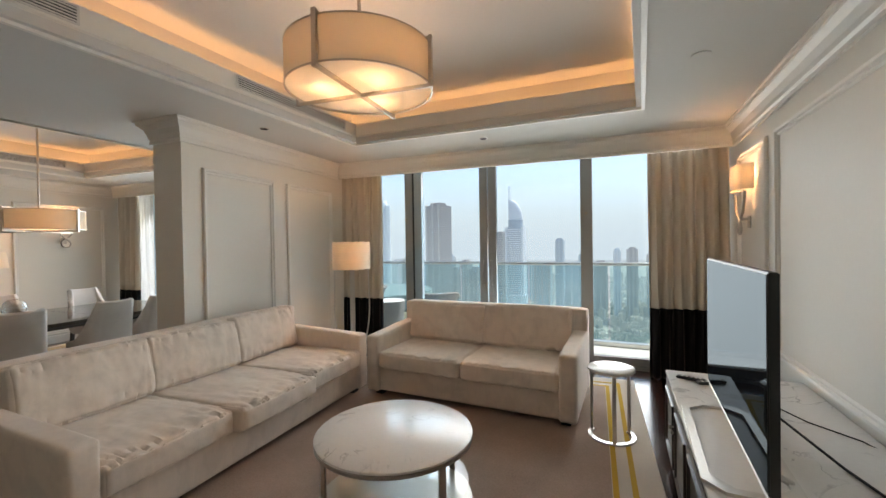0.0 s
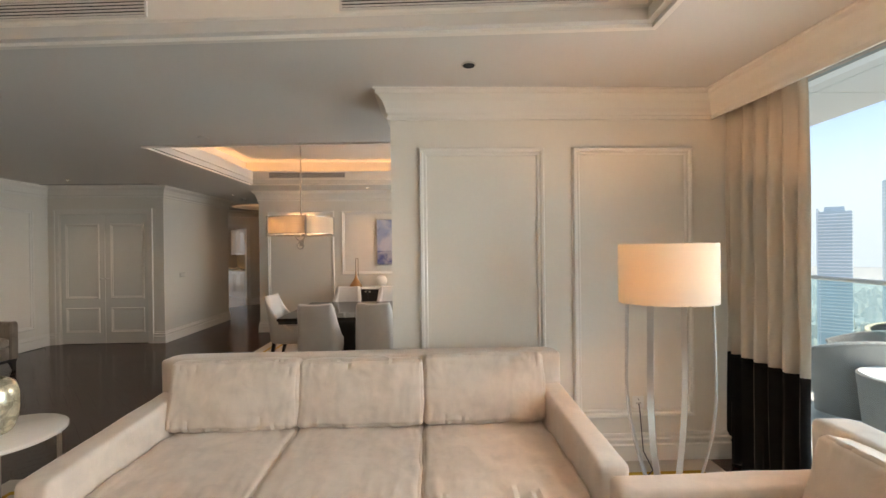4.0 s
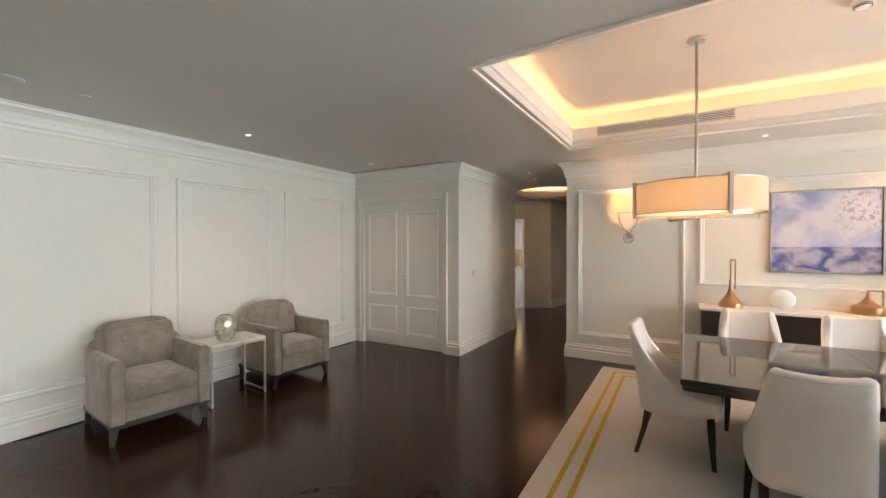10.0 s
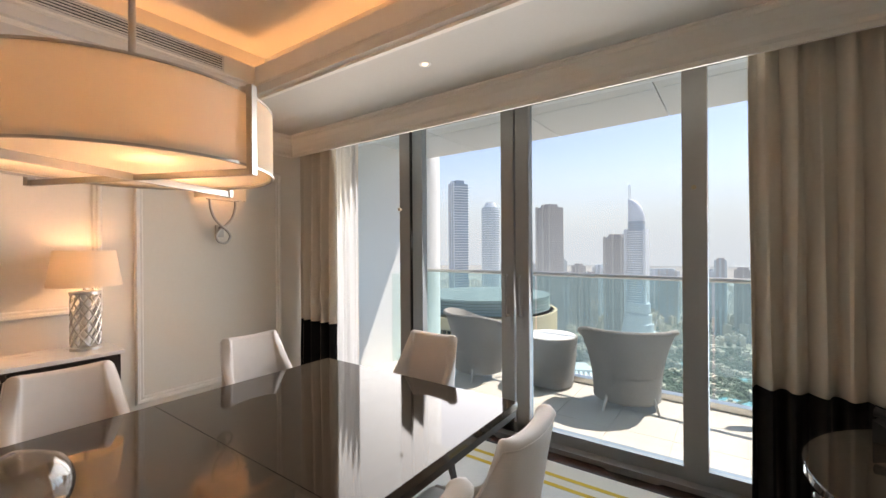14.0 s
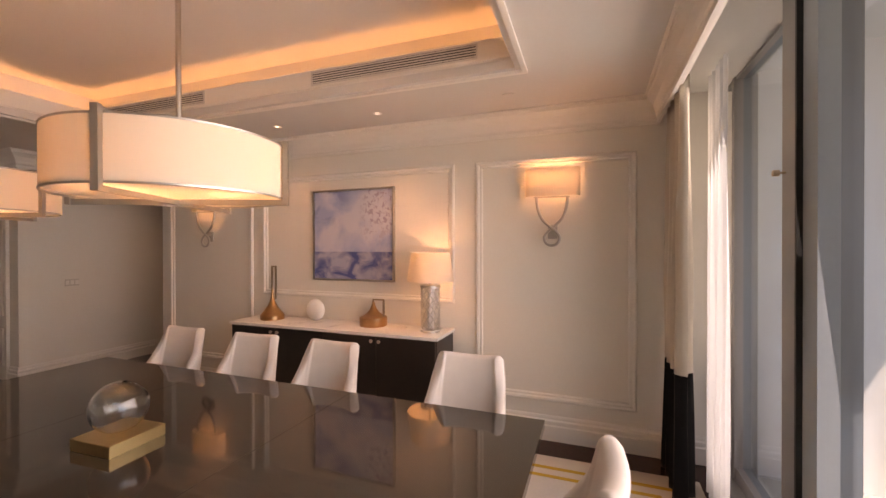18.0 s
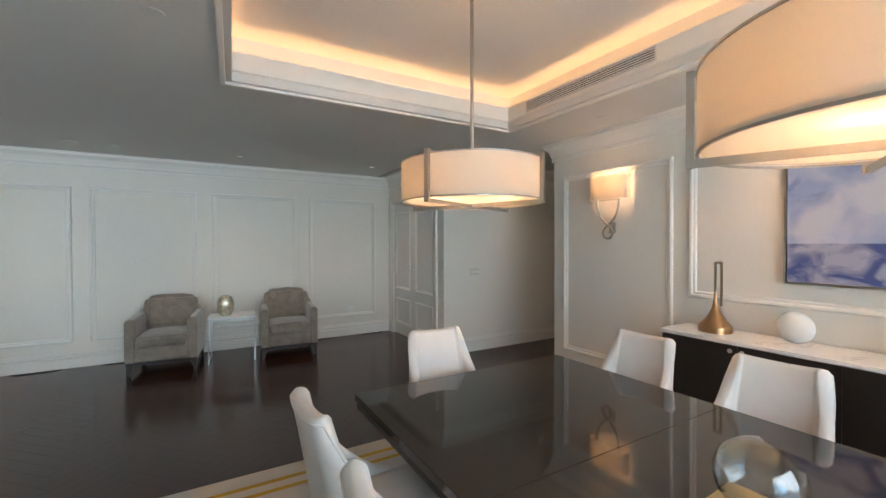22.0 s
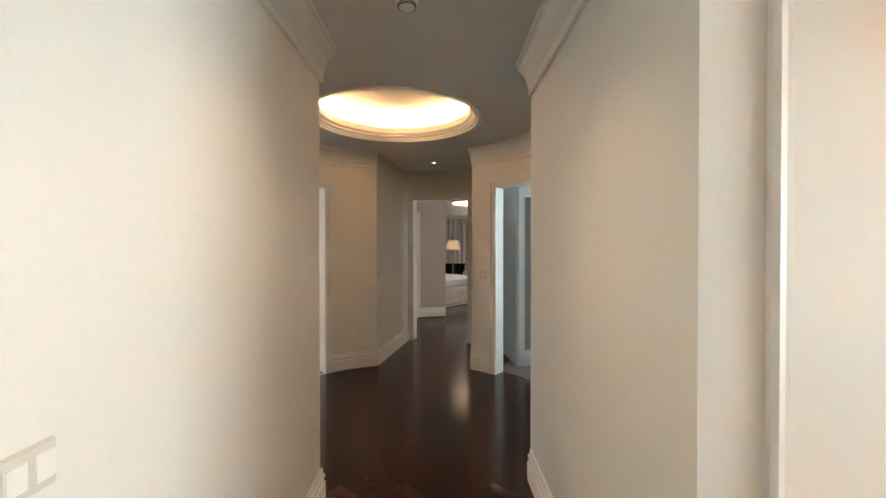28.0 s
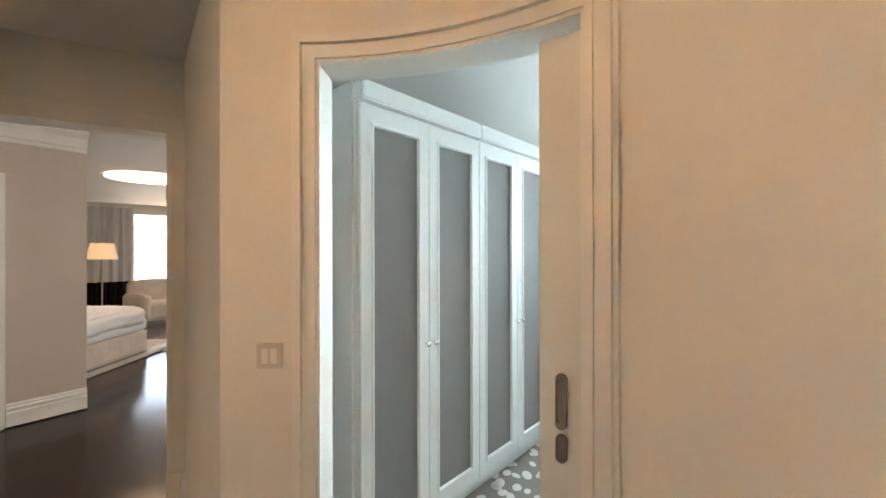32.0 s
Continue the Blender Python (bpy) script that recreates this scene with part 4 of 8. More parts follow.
# ---- kitchen seen through the lobby door ----
bm = bmesh.new()
loft(bm, [[(-17.4, -3.1, z), (-12.35, -2.93, z), (*polar(KD0 - 2, LR + 0.0), z), (*polar(240, LR - 0.02), z), (*polar(KD1 + 2, LR), z), (-11.3, -3.5, z), (-11.3, -8.5, z), (-17.4, -8.5, z)] for z in (-0.15, 0.004)])
structure("floor_kitchen", bm, KITCHEN_FLOOR, "polished white marble kitchen floor")
GLOSSWHITE = mat("gloss_white_cabinet", (0.82, 0.81, 0.78), 0.10, var=0.02, bump=0.0, coat=0.6)
CREAMTILE = mat("cream_backsplash", (0.62, 0.55, 0.42), 0.25, var=0.05)
kd = Vector((-1.10, -1.29)).normalized()
kturn = math.degrees(math.atan2(-kd.y, -kd.x))


def kitchen_unit(i, upper=False):
    w = 0.56
    u_ = thing("kitchen_cupboard" if upper else "kitchen_cabinet", ("gloss white wall cupboard over the worktop" if upper else "gloss white base cabinet with a framed door under the worktop"), "cabinet", (-13.98 + kd.x * (w * (i + 1) - (0.62 if upper else 0.9)), -3.55 + kd.y * (w * (i + 1) - (0.62 if upper else 0.9)), 0), kturn, "kitchen units")
    z0, z1, dp = (1.42, 2.30, 0.34) if upper else (0.10, 0.87, 0.6)
    off = 0.27 if upper else 0.0
    boxpart("body", GLOSSWHITE, u_, 0.002, off + 0.022, z0, w - 0.002, off + dp, z1)
    bm = bmesh.new()
    box(bm, 0.004, off, z0 + 0.003, w - 0.004, off + 0.02, z1 - 0.003)
    d_ = part("door", bm, GLOSSWHITE, u_)
    bm = bmesh.new()
    panel_frame(bm, (0, off, 0), (1, 0, 0), (0, -1, 0), 0.07, w - 0.07, z0 + 0.08, z1 - 0.08, 0.05, 0.014)
    part("panel_moulding", bm, GLOSSWHITE, d_)
    boxpart("handle", CHROME, d_, w * 0.55, off - 0.022, (z0 + 0.03 if upper else z1 - 0.05), w * 0.55 + 0.07, off - 0.002, (z0 + 0.04 if upper else z1 - 0.04), label="small chrome handle")
    if not upper:
        boxpart("plinth", GLOSSWHITE, u_, 0.0, 0.06, 0.0, w, 0.5, 0.10)


for i in range(5):
    kitchen_unit(i)
for i in range(0, 4):
    kitchen_unit(i, True)
ko = (-13.98 + kd.x * 1.91, -3.55 + kd.y * 1.91, 0)
wt = thing("worktop", "cream stone worktop with an inset steel sink", "worktop", ko, kturn)
boxpart("slab", CREAMTILE, wt, 0.0, -0.02, 0.872, 2.81, 0.61, 0.91, bevel=0.004)
boxpart("upstand", CREAMTILE, wt, 0.0, 0.615, 0.91, 2.81, 0.63, 1.42)
for x in (0.72, 1.09):
    boxpart("sink_bowl", STEEL, wt, x, 0.10, 0.905, x + 0.33, 0.48, 0.914, label="steel sink bowl")
bm = bmesh.new()
tube(bm, [(1.07, 0.53, 0.91), (1.07, 0.53, 1.16), (1.07, 0.50, 1.24), (1.07, 0.42, 1.27), (1.07, 0.36, 1.23), (1.07, 0.34, 1.17)], 0.012, 10)
part("tap", bm, CHROME, thing("kitchen_tap", "tall curved chrome kitchen tap", "tap", ko, kturn), smooth=True)
tr = thing("serving_tray", "white rectangular tray on the kitchen worktop", "tray", (ko[0] - kd.x * 0.38 + kd.y * 0.3, ko[1] - kd.y * 0.38 - kd.x * 0.3, 0.911), kturn)
bm = bmesh.new()
loft(bm, [[(sx * a, sy * b, z) for sx, sy in ((-1, -1), (1, -1), (1, 1), (-1, 1))] for a, b, z in ((0.20, 0.13, 0), (0.23, 0.16, 0.06), (0.225, 0.155, 0.06), (0.195, 0.125, 0.008))])
part("dish", bm, WHITEPLASTIC, tr)
kw = Vector((kd.y, -kd.x))
ke = Vector(ko[:2]) + kd * 0.01
bm = bmesh.new()
seg(bm, ke + kw * 0.64 - kd * 3.0, ke + kw * 0.64, 0, TOP, 0.12)
seg(bm, ke + kw * 0.64, ke - kw * 0.02, 0, TOP, 0.10)
seg(bm, ke - kw * 0.02, ke - kw * 0.02 + kd * 1.0, 0, TOP, 0.8)
structure("wall_kitchen", bm, PAINT, "pale kitchen walls")
bm = bmesh.new()
box(bm, -11.2, -8.6, 0, -11.0, -3.3, TOP)
structure("wall_kitchen_east", bm, PAINT, "pale kitchen wall")
c2 = thing("kitchen_cabinet", "gloss white base cabinet standing by the kitchen window", "cabinet", (*(ke + kd * 1.94 - kw * 0.02), 0), kturn, "kitchen units")
boxpart("body", GLOSSWHITE, c2, 0, 0, 0.1, 0.9, 0.6, 0.87)
boxpart("worktop", CREAMTILE, c2, 0, -0.02, 0.872, 0.92, 0.6, 0.9)
for x in (0.0, 0.45):
    boxpart("door", GLOSSWHITE, c2, x + 0.004, -0.02, 0.12, x + 0.446, -0.001, 0.85, bevel=0.003)
# window at the end of the kitchen
wp = ke + kd * 2.05
bm = bmesh.new()
for s in (-1.9, -0.75, 0.4, 1.2):
    q = wp - kw * (s + 0.9)
    seg(bm, q, q - kw * 0.07, 0, 2.45, 0.08)
seg(bm, wp + kw * 1.0, wp - kw * 3.2, 2.40, TOP, 0.1)
seg(bm, wp + kw * 1.0, wp - kw * 3.2, 0.0, 0.05, 0.1)
kwin = structure("window_kitchen", bm, ALU, "floor-to-ceiling kitchen window with grey frames")
bm = bmesh.new()
seg(bm, wp + kw * 1.0 + kd * 0.03, wp - kw * 3.2 + kd * 0.03, 0.05, 2.40, 0.006)
part("pane", bm, KITCHENGLASS, kwin, "lightly tinted window glass").visible_shadow = False
bm = bmesh.new()
seg(bm, wp - kw * 3.0, wp - kw * 3.0 - kd * 3.4, 0, TOP, 0.12)
structure("wall_kitchen_south", bm, PAINT, "pale kitchen wall")
bm = bmesh.new()
box(bm, -17.6, -8.6, 2.42, -10.9, -3.3, 2.62)
structure("ceiling_kitchen", bm, CEIL, "white kitchen ceiling with a lit recess")
bm = bmesh.new()
c0 = Vector(ko[:2]) - kw * 0.55 - kd * 3.2
seg(bm, c0, c0 + kd * 3.1, 2.405, 2.419, 0.06)
seg(bm, c0 + kd * 3.1, c0 + kd * 3.1 - kw * 2.6, 2.405, 2.419, 0.06)
tagged(part("light_strip", bm, glow("kitchen_cove_light", (1.0, 0.66, 0.36), 1.6)), "warm white light strip in the kitchen ceiling recess", "light strip")
v = thing("ceiling_vent", "square white four-way ceiling vent", "vent", (*(c0 + kd * 1.3 - kw * 0.7), 2.419), kturn)
for k in range(3):
    bm = bmesh.new()
    r0, r1 = 0.26 - 0.08 * k, 0.23 - 0.08 * k
    loft(bm, [[(sx * r, sy * r, z) for sx, sy in ((-1, -1), (1, -1), (1, 1), (-1, 1))] for r, z in ((r0, 0.0), (r0, -0.01), (r1, -0.03), (r1, 0.0))], caps=False)
    part("vane", bm, WHITEPLASTIC, v)

fg = thing("floor_grille", "small grey steel floor grille in the kitchen marble", "grille", (*(ke - kd * 0.35 - kw * 0.28), 0.004), kturn)
boxpart("frame", STEEL, fg, -0.14, -0.05, 0.0, 0.14, 0.05, 0.003)
for k in range(6):
    boxpart("slot", BLACKPLASTIC, fg, -0.12, -0.04 + k * 0.0145, 0.002, 0.12, -0.034 + k * 0.0145, 0.0036)
bulb(*(ke - kd * 1.2 + kw * 0.45), 1.38, 0.5, 0.03, (1.0, 0.78, 0.40))

# move lobby and rooms to their place
for ob in set(scene.objects) - PLAIN:
    if ob.parent is None:
        ob.location += SHIFT

# ---- balcony ----
RAIL = [(-8.36, 6.66), (-6.6, 6.63), (-4.75, 6.55), (-2.2, 6.33), (0.23, 6.05), (1.1, 5.97), (3.0, 5.75)]
bm = bmesh.new()
edge = [(-8.7, 6.76), (-4.75, 6.66), (0.23, 6.15), (3.2, 5.83)]
loft(bm, [[(-8.7, 4.99, z), *[(x, y, z) for x, y in edge], (3.2, 4.99, z)][::-1] for z in (-0.25, -0.012)])
bfloor = structure("balcony_floor", bm, STONE, "pale stone-tiled balcony floor")
bm = bmesh.new()
for i in range(24):
    for j in range(4):
        x0, y0 = -8.34 + i * 0.48, 4.995 + j * 0.48
        if y0 + 0.47 > 6.6 - max(0, x0 + 5) * 0.1:
            continue
        box(bm, x0 + 0.002, y0 + 0.002, -0.012, x0 + 0.478, y0 + 0.478, -0.006)
part("paving_slabs", bm, STONE, bfloor)["kind"] = "stuff"
SZ = 2.90
bm = bmesh.new()
for k in range(10):
    x0, x1 = -8.7 + k * 1.19, -8.7 + (k + 1) * 1.19
    f = lambda x: 6.74 - 0.09 * max(0.0, x + 6.0)
    for ya, yb in ((0.0, 0.46), (0.46, 1.0)):
        y = lambda x, q: 4.99 + (f(x) - 4.99) * q
        a, b = x0 + 0.005, x1 - 0.005
        loft(bm, [[(a, y(a, ya) + 0.005, z), (b, y(b, ya) + 0.005, z), (b, y(b, yb) - 0.005, z), (a, y(a, yb) - 0.005, z)] for z in (SZ, SZ + 0.04)])
box(bm, -8.7, 4.99, SZ + 0.05, 3.2, 6.3, SZ + 0.3)
loft(bm, [[(-8.7, 6.3, z), (3.2, 5.6, z), (3.2, f(3.2), z), (-8.7, 6.74, z)] for z in (SZ + 0.05, SZ + 0.3)])
structure("balcony_soffit", bm, SOFFIT, "white metal panels of the balcony soffit")
bm = bmesh.new()
box(bm, -8.75, 4.99, -0.1, -8.36, 6.62, SZ + 0.02)
structure("balcony_wall", bm, WHITEWALL, "white balcony side wall")
bm = bmesh.new()
cyl(bm, -8.62, 6.86, -40, 3.2, 0.30, 40)
structure("balcony_column", bm, WHITEWALL, "round white corner column of the facade", smooth=True)

rail = thing("balcony_railing", "frameless glass balcony railing with a slim steel handrail", "railing")
bm = bmesh.new()
tube(bm, [(x, y, 1.205) for x, y in RAIL], 0.024, 12)
part("handrail", bm, STEEL, rail, smooth=True)
bm = bmesh.new()
for (xa, ya), (xb, yb) in zip(RAIL, RAIL[1:]):
    seg(bm, (xa, ya - 0.04), (xb, yb - 0.04), -0.011, 0.06, 0.10)
part("base_channel", bm, STEEL, rail)
n = 0
pts = []
for (xa, ya), (xb, yb) in zip(RAIL, RAIL[1:]):
    m_ = max(1, round(math.hypot(xb - xa, yb - ya) / 1.25))
    for i in range(m_):
        pts.append((xa + (xb - xa) * i / m_, ya + (yb - ya) * i / m_))
pts.append(RAIL[-1])
for p, q in zip(pts, pts[1:]):
    bm = bmesh.new()
    p, q = Vector(p), Vector(q)
    d = (q - p).normalized() * 0.012
    seg(bm, p + d, q - d, 0.06, 1.185, 0.012)
    g = part("glass_panel", bm, RAILGLASS, rail)
    g.visible_shadow = False
bm = bmesh.new()
seg(bm, (-8.35, 6.62), (-8.35, 5.9), 0.0, 1.19, 0.012)
g = part("glass_panel", bm, RAILGLASS, rail)
g.visible_shadow = False


def tub_chair(x, y, turn):
    """Flared woven tub chair with a seat cushion."""
    c = thing("wicker_armchair", "grey woven wicker tub armchair with pale cushion on the balcony", "chair", (x, y, -0.006), turn, "balcony chairs")
    bm = bmesh.new()
    n, rows = 40, 22
    loops_o, loops_i = [], []
    for j in range(rows + 1):
        f_ = j / rows
        z = 0.08 + f_ * 0.68
        lo, li = [], []
        for i in range(n + 1):
            a = radians(-215 + 250 * i / n)
            e = abs(i / n - 0.5) * 2
            top = 0.76 - 0.16 * max(0, e - 0.45) ** 1.5 * 2.4
            zz = 0.08 + (top - 0.08) * f_
            r = 0.30 + 0.13 * f_ ** 2.2 + (0.004 if (i + j) % 2 else 0)
            lo.append((r * math.cos(a), -r * math.sin(a) * 0.95, zz))
            li.append(((r - 0.035) * math.cos(a), -(r - 0.035) * math.sin(a) * 0.95, zz))
        loops_o.append(lo)
        loops_i.append(li)
    loft(bm, loops_o + loops_i[::-1], closed=False, caps=False)
    part("shell", bm, WICKER, c, smooth=True)
    bm = bmesh.new()
    tube(bm, [Vector(p) + Vector((0, 0, 0.0)) for p in loops_o[-1]], 0.022, 8)
    part("rim", bm, WICKER, c, "rolled woven rim", smooth=True)
    bm = bmesh.new()
    cyl(bm, 0, 0, 0.26, 0.32, 0.31, 30)
    part("seat", bm, WICKER, c)
    bm = bmesh.new()
    lathe(bm, ((0.0, 0.32), (0.26, 0.32), (0.285, 0.35), (0.28, 0.40), (0.24, 0.43), (0.0, 0.44)), 28)
    part("cushion", bm, CUSHION, c, "pale seat cushion", smooth=True)
    for sx in (-1, 1):
        for sy in (-1, 1):
            bm = bmesh.new()
            tube(bm, [(sx * 0.20, sy * 0.20, 0.14), (sx * 0.24, sy * 0.24, 0.0)], [0.016, 0.01], 8)
            part("leg", bm, STEEL, c)
    return c


def drum_table(x, y):
    t = thing("wicker_table", "round grey woven drum table with white top on the balcony", "table", (x, y, -0.006), 0, "balcony tables")
    bm = bmesh.new()
    n = 44
    loft(bm, [[((r + (0.003 if (i + j) % 2 else 0)) * math.cos(2 * math.pi * i / n), (r + (0.003 if (i + j) % 2 else 0)) * math.sin(2 * math.pi * i / n), z) for i in range(n)] for j, (r, z) in enumerate([(0.235 + 0.055 * (k / 20) ** 0.8, 0.02 + 0.53 * k / 20) for k in range(21)])])
    part("drum", bm, WICKER, t, smooth=True)
    bm = bmesh.new()
    lathe(bm, ((0.0, 0.55), (0.272, 0.55), (0.278, 0.555), (0.272, 0.562), (0.0, 0.562)), 40)
    part("top", bm, WHITEPLASTIC, t, "white glass top", smooth=True)


tub_chair(-5.45, 6.10, -160)
tub_chair(-7.12, 6.10, 150)
drum_table(-6.27, 6.24)
tub_chair(-4.05, 6.10, -60)
drum_table(-3.45, 5.95)
tub_chair(-2.50, 5.72, -165)

# ---- soft shapes ----
def pillow(bm, x0, y0, z0, x1, y1, z1, r=0.05, puff=0.02, wrinkle=0.004, n=9, seed=0, m=None, creases=0.0, run=1):
    """A stuffed block: rounded edges, swollen faces, soft waves; creases: depth of folds that start at the edges across axis run."""
    c = Vector(((x0 + x1) / 2, (y0 + y1) / 2, (z0 + z1) / 2))
    h = Vector(((x1 - x0) / 2, (y1 - y0) / 2, (z1 - z0) / 2))
    r = min(r, *h)
    faces = {}

    def vert(i, j, k):
        key = (i, j, k)
        if key in faces:
            return faces[key]
        p = Vector(((2 * i / n - 1), (2 * j / n - 1), (2 * k / n - 1)))
        q = Vector([math.copysign(1 - (1 - abs(a)) ** 1.6, a) for a in p])
        core = Vector([max(-h[a] + r, min(h[a] - r, q[a] * h[a])) for a in range(3)])
        out = Vector([q[a] * h[a] - core[a] for a in range(3)])
        if out.length > 1e-9:
            big = Vector([abs(q[a]) >= 0.999 for a in range(3)])
            out = out.normalized() * r
        pos = core + out
        bulge = [(1 - p[(a + 1) % 3] ** 2) * (1 - p[(a + 2) % 3] ** 2) for a in range(3)]
        pos += Vector([puff * bulge[a] * (1 if p[a] > 0.99 else -1 if p[a] < -0.99 else 0) for a in range(3)])
        if wrinkle:
            w = noise.noise(Vector((pos.x * 9 + seed * 7.3, pos.y * 9 - seed * 3.1, pos.z * 9 + seed)))
            pos += (pos.normalized() if pos.length else Vector((0, 0, 1))) * w * wrinkle
        if creases:
            # folds gather at the two edges that they start from and die out inwards
            o = 1 - run if run < 2 else 0
            edge = max(0.0, abs(p[run]) - 0.25) / 0.75
            f1 = noise.noise(Vector((pos[o] * 24 + pos[run] * 3 + seed * 5.7, pos[run] * 2.2, seed * 2.3)))
            f2 = noise.noise(Vector((pos[o] * 9 - seed * 3.1, pos[run] * 6.0 + pos[o] * 4, seed)))
            fold = max(0.0, 0.30 - abs(f1)) * 1.1 * (0.15 + edge) + 0.6 * max(0.0, 0.20 - abs(f2)) * (0.4 + edge)
            side = 2 if run < 2 else 1
            pos[side] -= math.copysign(creases * fold, p[side]) * (abs(p[side]) > 0.6)
        pos = pos + c
        if m is not None:
            pos = m @ pos
        faces[key] = bm.verts.new(pos)
        return faces[key]

    for a in range(3):
        for side in (0, n):
            for i in range(n):
                for j in range(n):
                    q = []
                    for di, dj in ((0, 0), (1, 0), (1, 1), (0, 1)):
                        k = [0, 0, 0]
                        k[a], k[(a + 1) % 3], k[(a + 2) % 3] = side, i + di, j + dj
                        q.append(vert(*k))
                    bm.faces.new(q if side else q[::-1])


def soft(name, material, parent, *c, label="", **kw):
    bm = bmesh.new()
    pillow(bm, *c, **kw)
    return part(name, bm, material, parent, label, smooth=True)


def sofa(name, label, at, turn, width, seats, depth=1.10, fallen=False):
    """A low sofa with square sloping arms; it faces its own +y, its base centre at the origin."""
    s = thing(name, label, "sofa", at, turn)
    hw, aw = width / 2, 0.145
    y0, y1 = -depth / 2, depth / 2
    soft("base", VELVET, s, -hw + 0.02, y0 + 0.02, 0.05, hw - 0.02, y1 - 0.04, 0.29, r=0.02, puff=0.003, wrinkle=0.003)
    soft("back", VELVET, s, -hw + 0.004, y0, 0.06, hw - 0.004, y0 + 0.17, 0.865, r=0.03, puff=0.004, n=12)
    for sx in (-1, 1):
        slope = Matrix.Identity(4)
        slope[2][1] = -0.055 / depth
        a, b = sorted((sx * hw, sx * (hw - aw)))
        soft("arm", VELVET, s, a, y0 + 0.02, 0.075, b, y1, 0.632, r=0.024, puff=0.005, wrinkle=0.005, n=16, seed=sx + 5, m=slope)
    w = (width - 2 * aw) / seats
    for i in range(seats):
        xa = -hw + aw + w * i
        soft("seat_cushion", VELVET, s, xa + 0.004, y0 + 0.18, 0.285, xa + w - 0.004, y1 + 0.01 + (0.07 if fallen and i == 1 else 0), 0.455, r=0.032, puff=0.016, wrinkle=0.010, n=44, seed=i + width, creases=0.060 if seats > 2 else 0.04, run=1)
        m = Matrix.Translation((0, y0 + 0.17, 0.44)) @ Euler((radians(12), 0, radians((-1) ** i * 0.8))).to_matrix().to_4x4()
        soft("back_cushion", VELVET, s, xa + 0.005, 0.0, 0.0, xa + w - 0.005, 0.19, 0.415 - 0.010 * ((i * 2) % 3), r=0.026, puff=0.016, wrinkle=0.010, n=44, seed=i * 3 + width, m=m, creases=0.045 if seats > 2 else 0.035, run=2)
    for sx in (-1, 1):
        for yy in (y0 + 0.12, y1 - 0.12):
            boxpart("foot", ESPRESSO, s, sx * (hw - 0.10) - 0.04, yy - 0.04, 0.0, sx * (hw - 0.10) + 0.04, yy + 0.04, 0.06)
    return s


sofa("three_seat_sofa", "cream velvet three-seat sofa with loose cushions by the panelled wall", (-2.79, 1.88, 0.012), -90, 2.62, 3, fallen=True)
sofa("two_seat_sofa", "cream velvet two-seat sofa with its back to the window", (-1.10, 3.45, 0.012), 174.8, 2.07, 2, depth=0.97)


def club_chair(at, turn):
    """Cream armchair with high scooped arms and one loose cushion."""
    s = thing("cream_armchair", "cream velvet armchair with sloping arms and a loose back cushion", "armchair", at, turn)
    hw, y0, y1 = 0.47, -0.48, 0.46
    soft("base", VELVET, s, -hw + 0.02, y0 + 0.02, 0.05, hw - 0.02, y1 - 0.03, 0.28, r=0.03, puff=0.004)
    soft("back", VELVET, s, -hw + 0.10, y0, 0.06, hw - 0.10, y0 + 0.15, 0.88, r=0.04, puff=0.01)
    for sx in (-1, 1):
        bm = bmesh.new()
        a, b = sx * hw, sx * (hw - 0.13)
        prof = [(y0, 0.05), (y1, 0.05), (y1, 0.60), (y1 - 0.012, 0.618), (y1 - 0.04, 0.627)]
        for i in range(1, 15):
            k = i / 14
            prof.append((y1 - 0.04 + k * (-0.36 - y1 + 0.04), 0.627 + 0.03 * k + 0.24 * max(0.0, (k - 0.5) / 0.5) ** 2 * (1.6 - 0.6 * max(0.0, (k - 0.5) / 0.5))))
        prof += [(-0.40, 0.905), (y0 + 0.03, 0.900), (y0, 0.875)]
        mid = Vector((sum(q[0] for q in prof) / len(prof), 0.45))
        loops = []
        for x, d in ((a, 0.022), (a + (b - a) * 0.06, 0.007), (a + (b - a) * 0.17, 0.0), (b + (a - b) * 0.17, 0.0), (b + (a - b) * 0.06, 0.007), (b, 0.022)):
            loops.append([(x, *(Vector(q) + (mid - Vector(q)).normalized() * d)) for q in prof])
        loft(bm, loops)
        part("arm", bm, VELVET, s, smooth=True, sharp=60)
    soft("seat_cushion", VELVET, s, -hw + 0.135, y0 + 0.16, 0.275, hw - 0.135, y1 + 0.0, 0.46, r=0.035, puff=0.016, wrinkle=0.008, n=30, creases=0.03)
    m = Matrix.Translation((0, y0 + 0.15, 0.45)) @ Euler((radians(12), radians(2), 0)).to_matrix().to_4x4()
    soft("back_cushion", VELVET, s, -0.33, 0.0, 0.0, 0.33, 0.16, 0.38, r=0.035, puff=0.03, wrinkle=0.010, n=30, m=m, creases=0.045, run=2)
    for sx in (-1, 1):
        for yy in (y0 + 0.1, y1 - 0.1):
            boxpart("foot", ESPRESSO, s, sx * 0.38 - 0.03, yy - 0.03, 0, sx * 0.38 + 0.03, yy + 0.03, 0.06)


club_chair((-1.45, -0.28, 0.012), 7)


